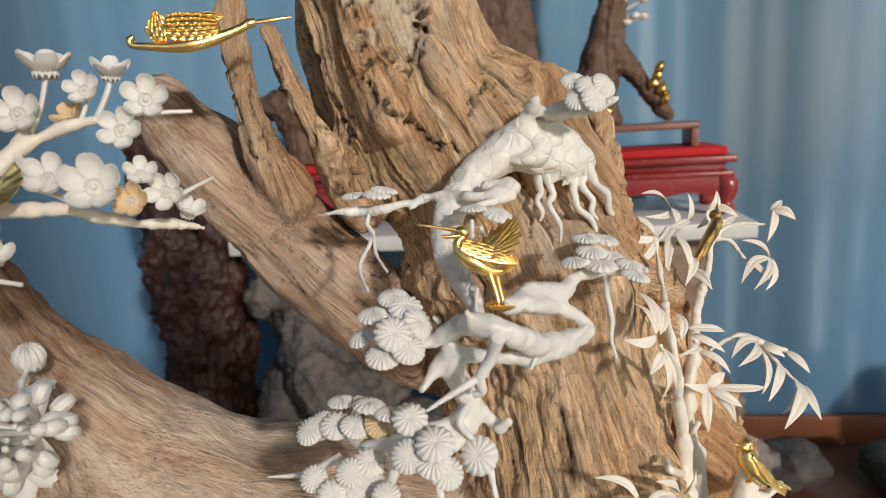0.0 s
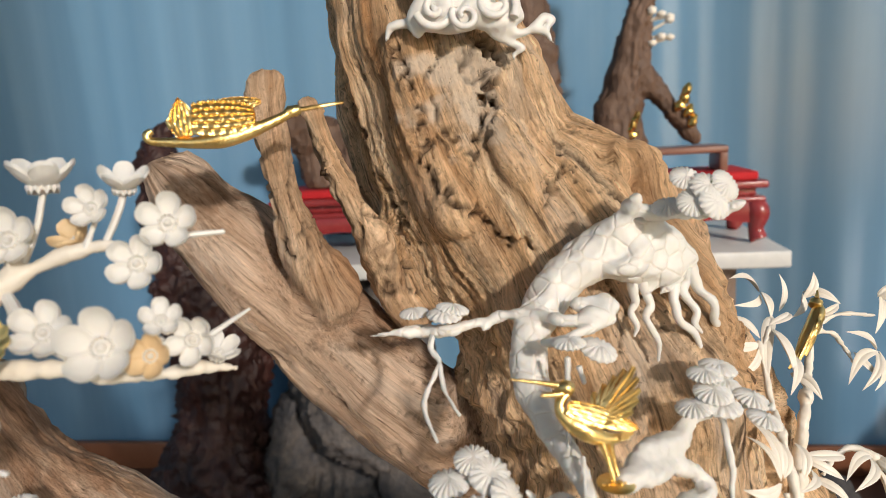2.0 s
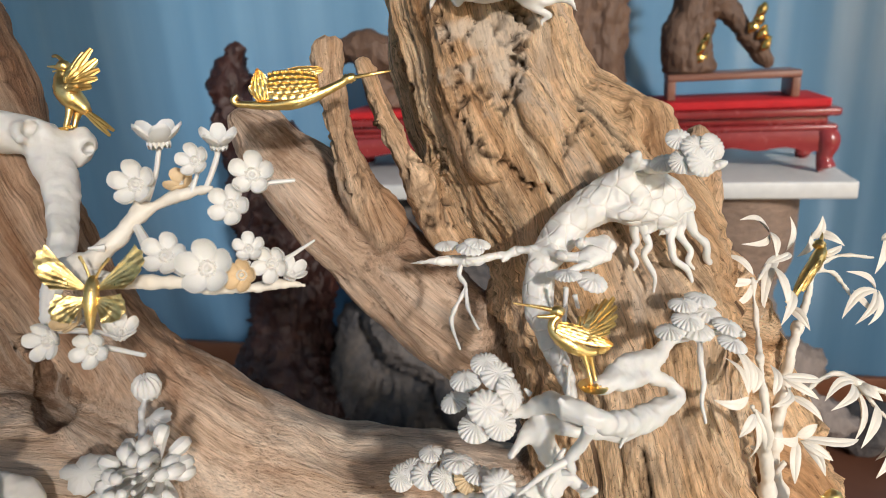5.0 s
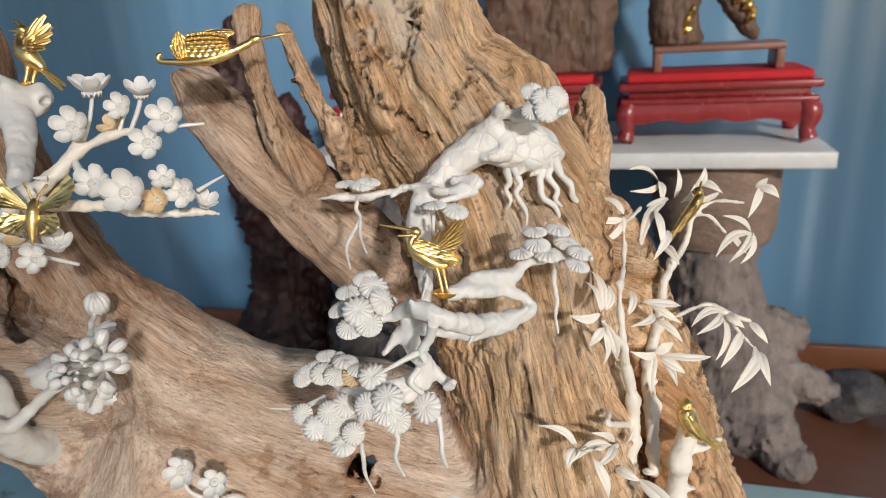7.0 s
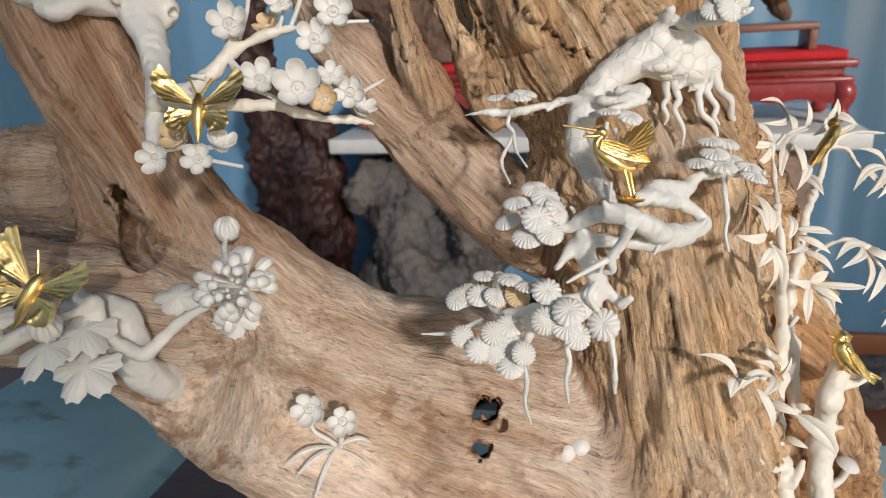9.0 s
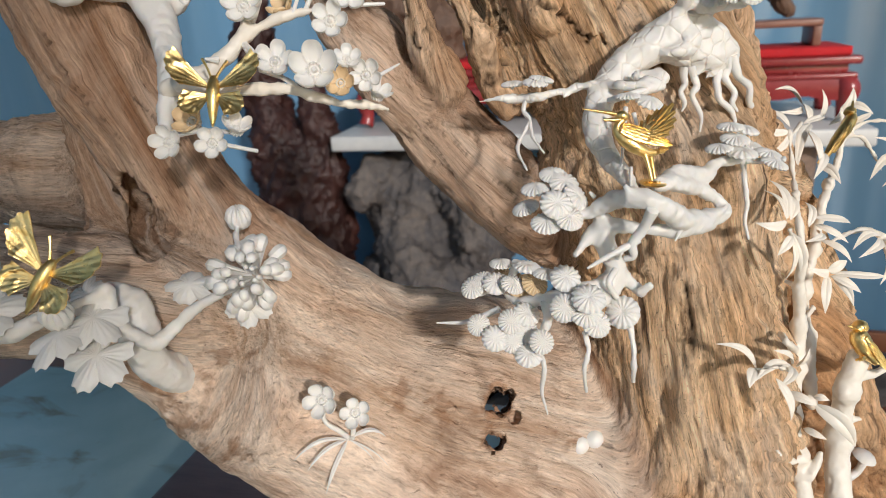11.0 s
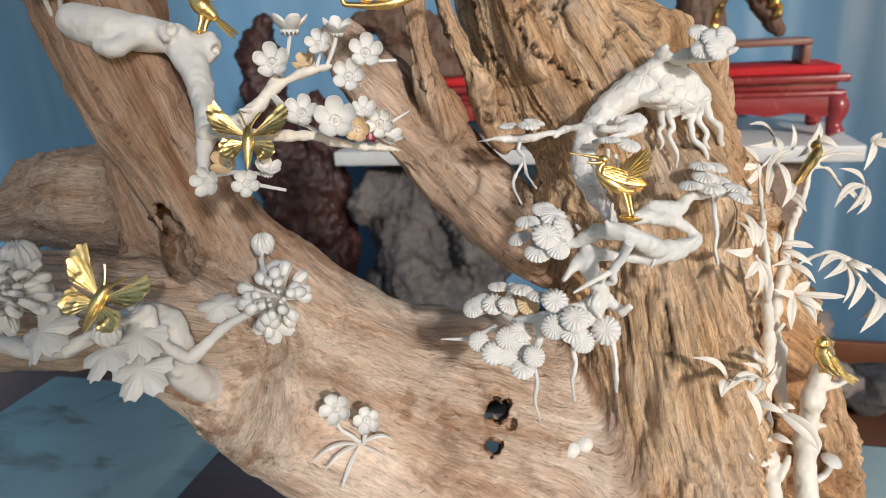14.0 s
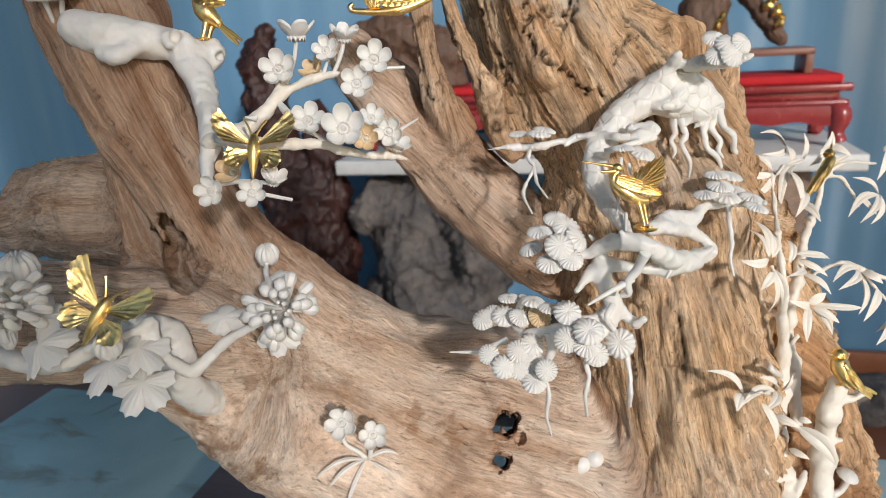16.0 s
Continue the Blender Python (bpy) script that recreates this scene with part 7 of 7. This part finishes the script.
bench = thing("scroll_bench", (0.285, 1.81, 1.0015))
tagged(bench, "small brown wooden scroll-ended bench on red cloth", "bench")
BENCHWOOD = simple("brown_bench_wood", (0.17, 0.075, 0.05), (0.27, 0.13, 0.09), 10, 0.4, 0, 0.1, 0.001, (1, 6, 6))
bm = bmesh.new()
box(bm, (-0.150, -0.055, 0.045), (0.150, 0.055, 0.062), 0.005, 3)
part("seat", bm, BENCHWOOD, bench)
for x in (-1, 1):
    bm = bmesh.new()
    box(bm, (x * 0.139 - 0.010, -0.053, 0.0), (x * 0.139 + 0.010, 0.053, 0.046), 0.004, 3)
    part("leg", bm, BENCHWOOD, bench)

root_a = root_mass("root_carving", BROWNROOT, ((1, (0.195, 1.81, 1.07, .056), (0.185, 1.81, 1.14, .054), (0.195, 1.81, 1.22, .048), (0.220, 1.81, 1.32, .040), (0.245, 1.81, 1.44, .024), (0.25, 1.81, 1.6, .015)),
          (1, (0.22, 1.81, 1.26, .03), (0.28, 1.81, 1.20, .022), (0.33, 1.80, 1.13, .018), (0.365, 1.80, 1.08, .014)), (1, (0.16, 1.81, 1.08, .03), (0.155, 1.80, 1.16, .03))), None, 0.006, 1.0645, 1.5, ("trunk", "branch", "stub"))
tagged(root_a, "dark brown upright root carving on a small bench", "carving")
for spots, name in ((((0.212, 1.765, 1.10), (0.208, 1.762, 1.12), (0.218, 1.765, 1.14)), "gilded_ornament"), (((0.325, 1.775, 1.165), (0.335, 1.775, 1.18), (0.345, 1.775, 1.15), (0.338, 1.77, 1.20), (0.355, 1.775, 1.125)), "gilded_ornament")):
    bm = bmesh.new()
    for k, q in enumerate(spots):
        tube(bm, [(q[0] - 0.01, q[1], q[2] - 0.012, 0.006), (q[0], q[1], q[2], 0.013), (q[0] + 0.006, q[1], q[2] + 0.016, 0.005)], 3, 8, 0.4, 60)
    tagged(solid(name, bm, GOLD), "small gilded ornament on a dark root", "ornament", "gilded ornaments")
bm = bmesh.new()
for k in range(9):
    q = (0.282 + 0.024 * math.sin(k * 2.1), 1.79, 1.31 + 0.02 * math.cos(k * 1.3) + 0.012 * k)
    tube(bm, [(0.245, 1.805, 1.30 + 0.01 * k, 0.004), (q[0], q[1], q[2], 0.003)], 2, 6)
    ball(bm, q, 0.013, 0.7, 1)
tagged(solid("pale_blossom_twig", bm, BAMBOO), "pale carved blossom twig on a dark root", "carving")

root_b = root_mass("weathered_root_board", BROWNROOT, tuple((1, (x, 1.84 + 0.02 * (i % 2), 1.0, .05), (x + 0.012 * (i % 3), 1.84, 1.15, .048), (x * 0.92, 1.84, 1.35, .045), (x * 0.8 - 0.03, 1.84, 1.6 - 0.05 * (i % 2), .03)) for i, x in enumerate((-0.25, -0.19, -0.13, -0.07, -0.02))), None, 0.008, 1.0025, 2.0, ("stave",) * 5)
tagged(root_b, "tall dark brown weathered root board on a red stand", "carving")
root_c = root_mass("lying_root", BROWNROOT, ((1, (-0.74, 1.84, 1.16, .03), (-0.66, 1.84, 1.17, .045), (-0.57, 1.84, 1.13, .05), (-0.48, 1.84, 1.10, .05)), (1, (-0.66, 1.84, 1.14, .03), (-0.63, 1.84, 1.06, .035), (-0.60, 1.84, 1.0, .05)), (1, (-0.52, 1.84, 1.1, .05), (-0.5, 1.84, 1.0, .06))), None, 0.008, 1.0025, 2.0, ("root", "foot", "foot"))
tagged(root_c, "dark brown twisted root lying on a red stand", "carving")
red_root = root_mass("red_root_sculpture", REDROOT, ((1, (-1.00, 1.72, 1.19, .02), (-1.015, 1.72, 1.10, .05), (-1.02, 1.72, 0.98, .055), (-1.0, 1.72, 0.86, .06), (-0.95, 1.72, 0.72, .11), (-0.91, 1.72, 0.55, .12), (-0.93, 1.72, 0.35, .12), (-0.95, 1.7, 0.1, .17)),
             (1, (-0.86, 1.70, 0.95, .03), (-0.84, 1.70, 0.8, .05), (-0.86, 1.7, 0.66, .07)), (1, (-0.95, 1.66, 0.3, .1), (-0.82, 1.6, 0.12, .1), (-0.75, 1.56, 0.02, .06)), (1, (-1.0, 1.66, 0.25, .1), (-1.12, 1.6, 0.06, .08))), None, 0.011, 0.0015, 4.0, ("trunk", "branch", "root", "root"))
tagged(red_root, "tall dark red-brown root sculpture on the floor", "sculpture")


def rock(x, y, r, squash, material, seed):
    bm = bmesh.new()
    bmesh.ops.create_icosphere(bm, subdivisions=4, radius=1)
    for v in bm.verts:
        k = 1 + 0.28 * noise.noise(v.co * 1.3 + Vector((seed, 0, 0))) + 0.12 * noise.noise(v.co * 3.5 + Vector((0, seed, 0)))
        v.co = Vector((v.co.x * r * k, v.co.y * r * k * 0.9, v.co.z * r * k * squash))
    low = min(v.co.z for v in bm.verts)
    for v in bm.verts:
        v.co.z = max(v.co.z - low - 0.06 * r, 0.0)
    ob = solid("rough_stone", bm, material)
    ob.location = (x, y, 0.001)
    return tagged(ob, "rough mottled grey stone on the floor", "stone", "floor stones")


for i, (x, y, r, q) in enumerate(((-0.30, 1.66, 0.16, 1.1), (-0.12, 1.75, 0.14, 1.3), (-0.55, 1.45, 0.12, 0.8), (-0.25, 1.48, 0.12, 0.7), (0.72, 1.86, 0.10, 0.7))):
    rock(x, y, r, q, ROCK, i * 3.7)
DARKSTONE = simple("dark_greenish_stone", (0.02, 0.026, 0.02), (0.08, 0.085, 0.06), 14, 0.5, 0, 0.5, 0.004)
for i, (x, y, r, q) in enumerate(((1.02, 1.85, 0.10, 0.6), (1.15, 1.70, 0.11, 0.6), (1.05, 1.58, 0.08, 0.6), (1.42, 1.72, 0.15, 1.5))):
    tagged(rock(x, y, r, q, DARKSTONE, 20 + i * 2.9), "dark greenish stone piled on the floor")
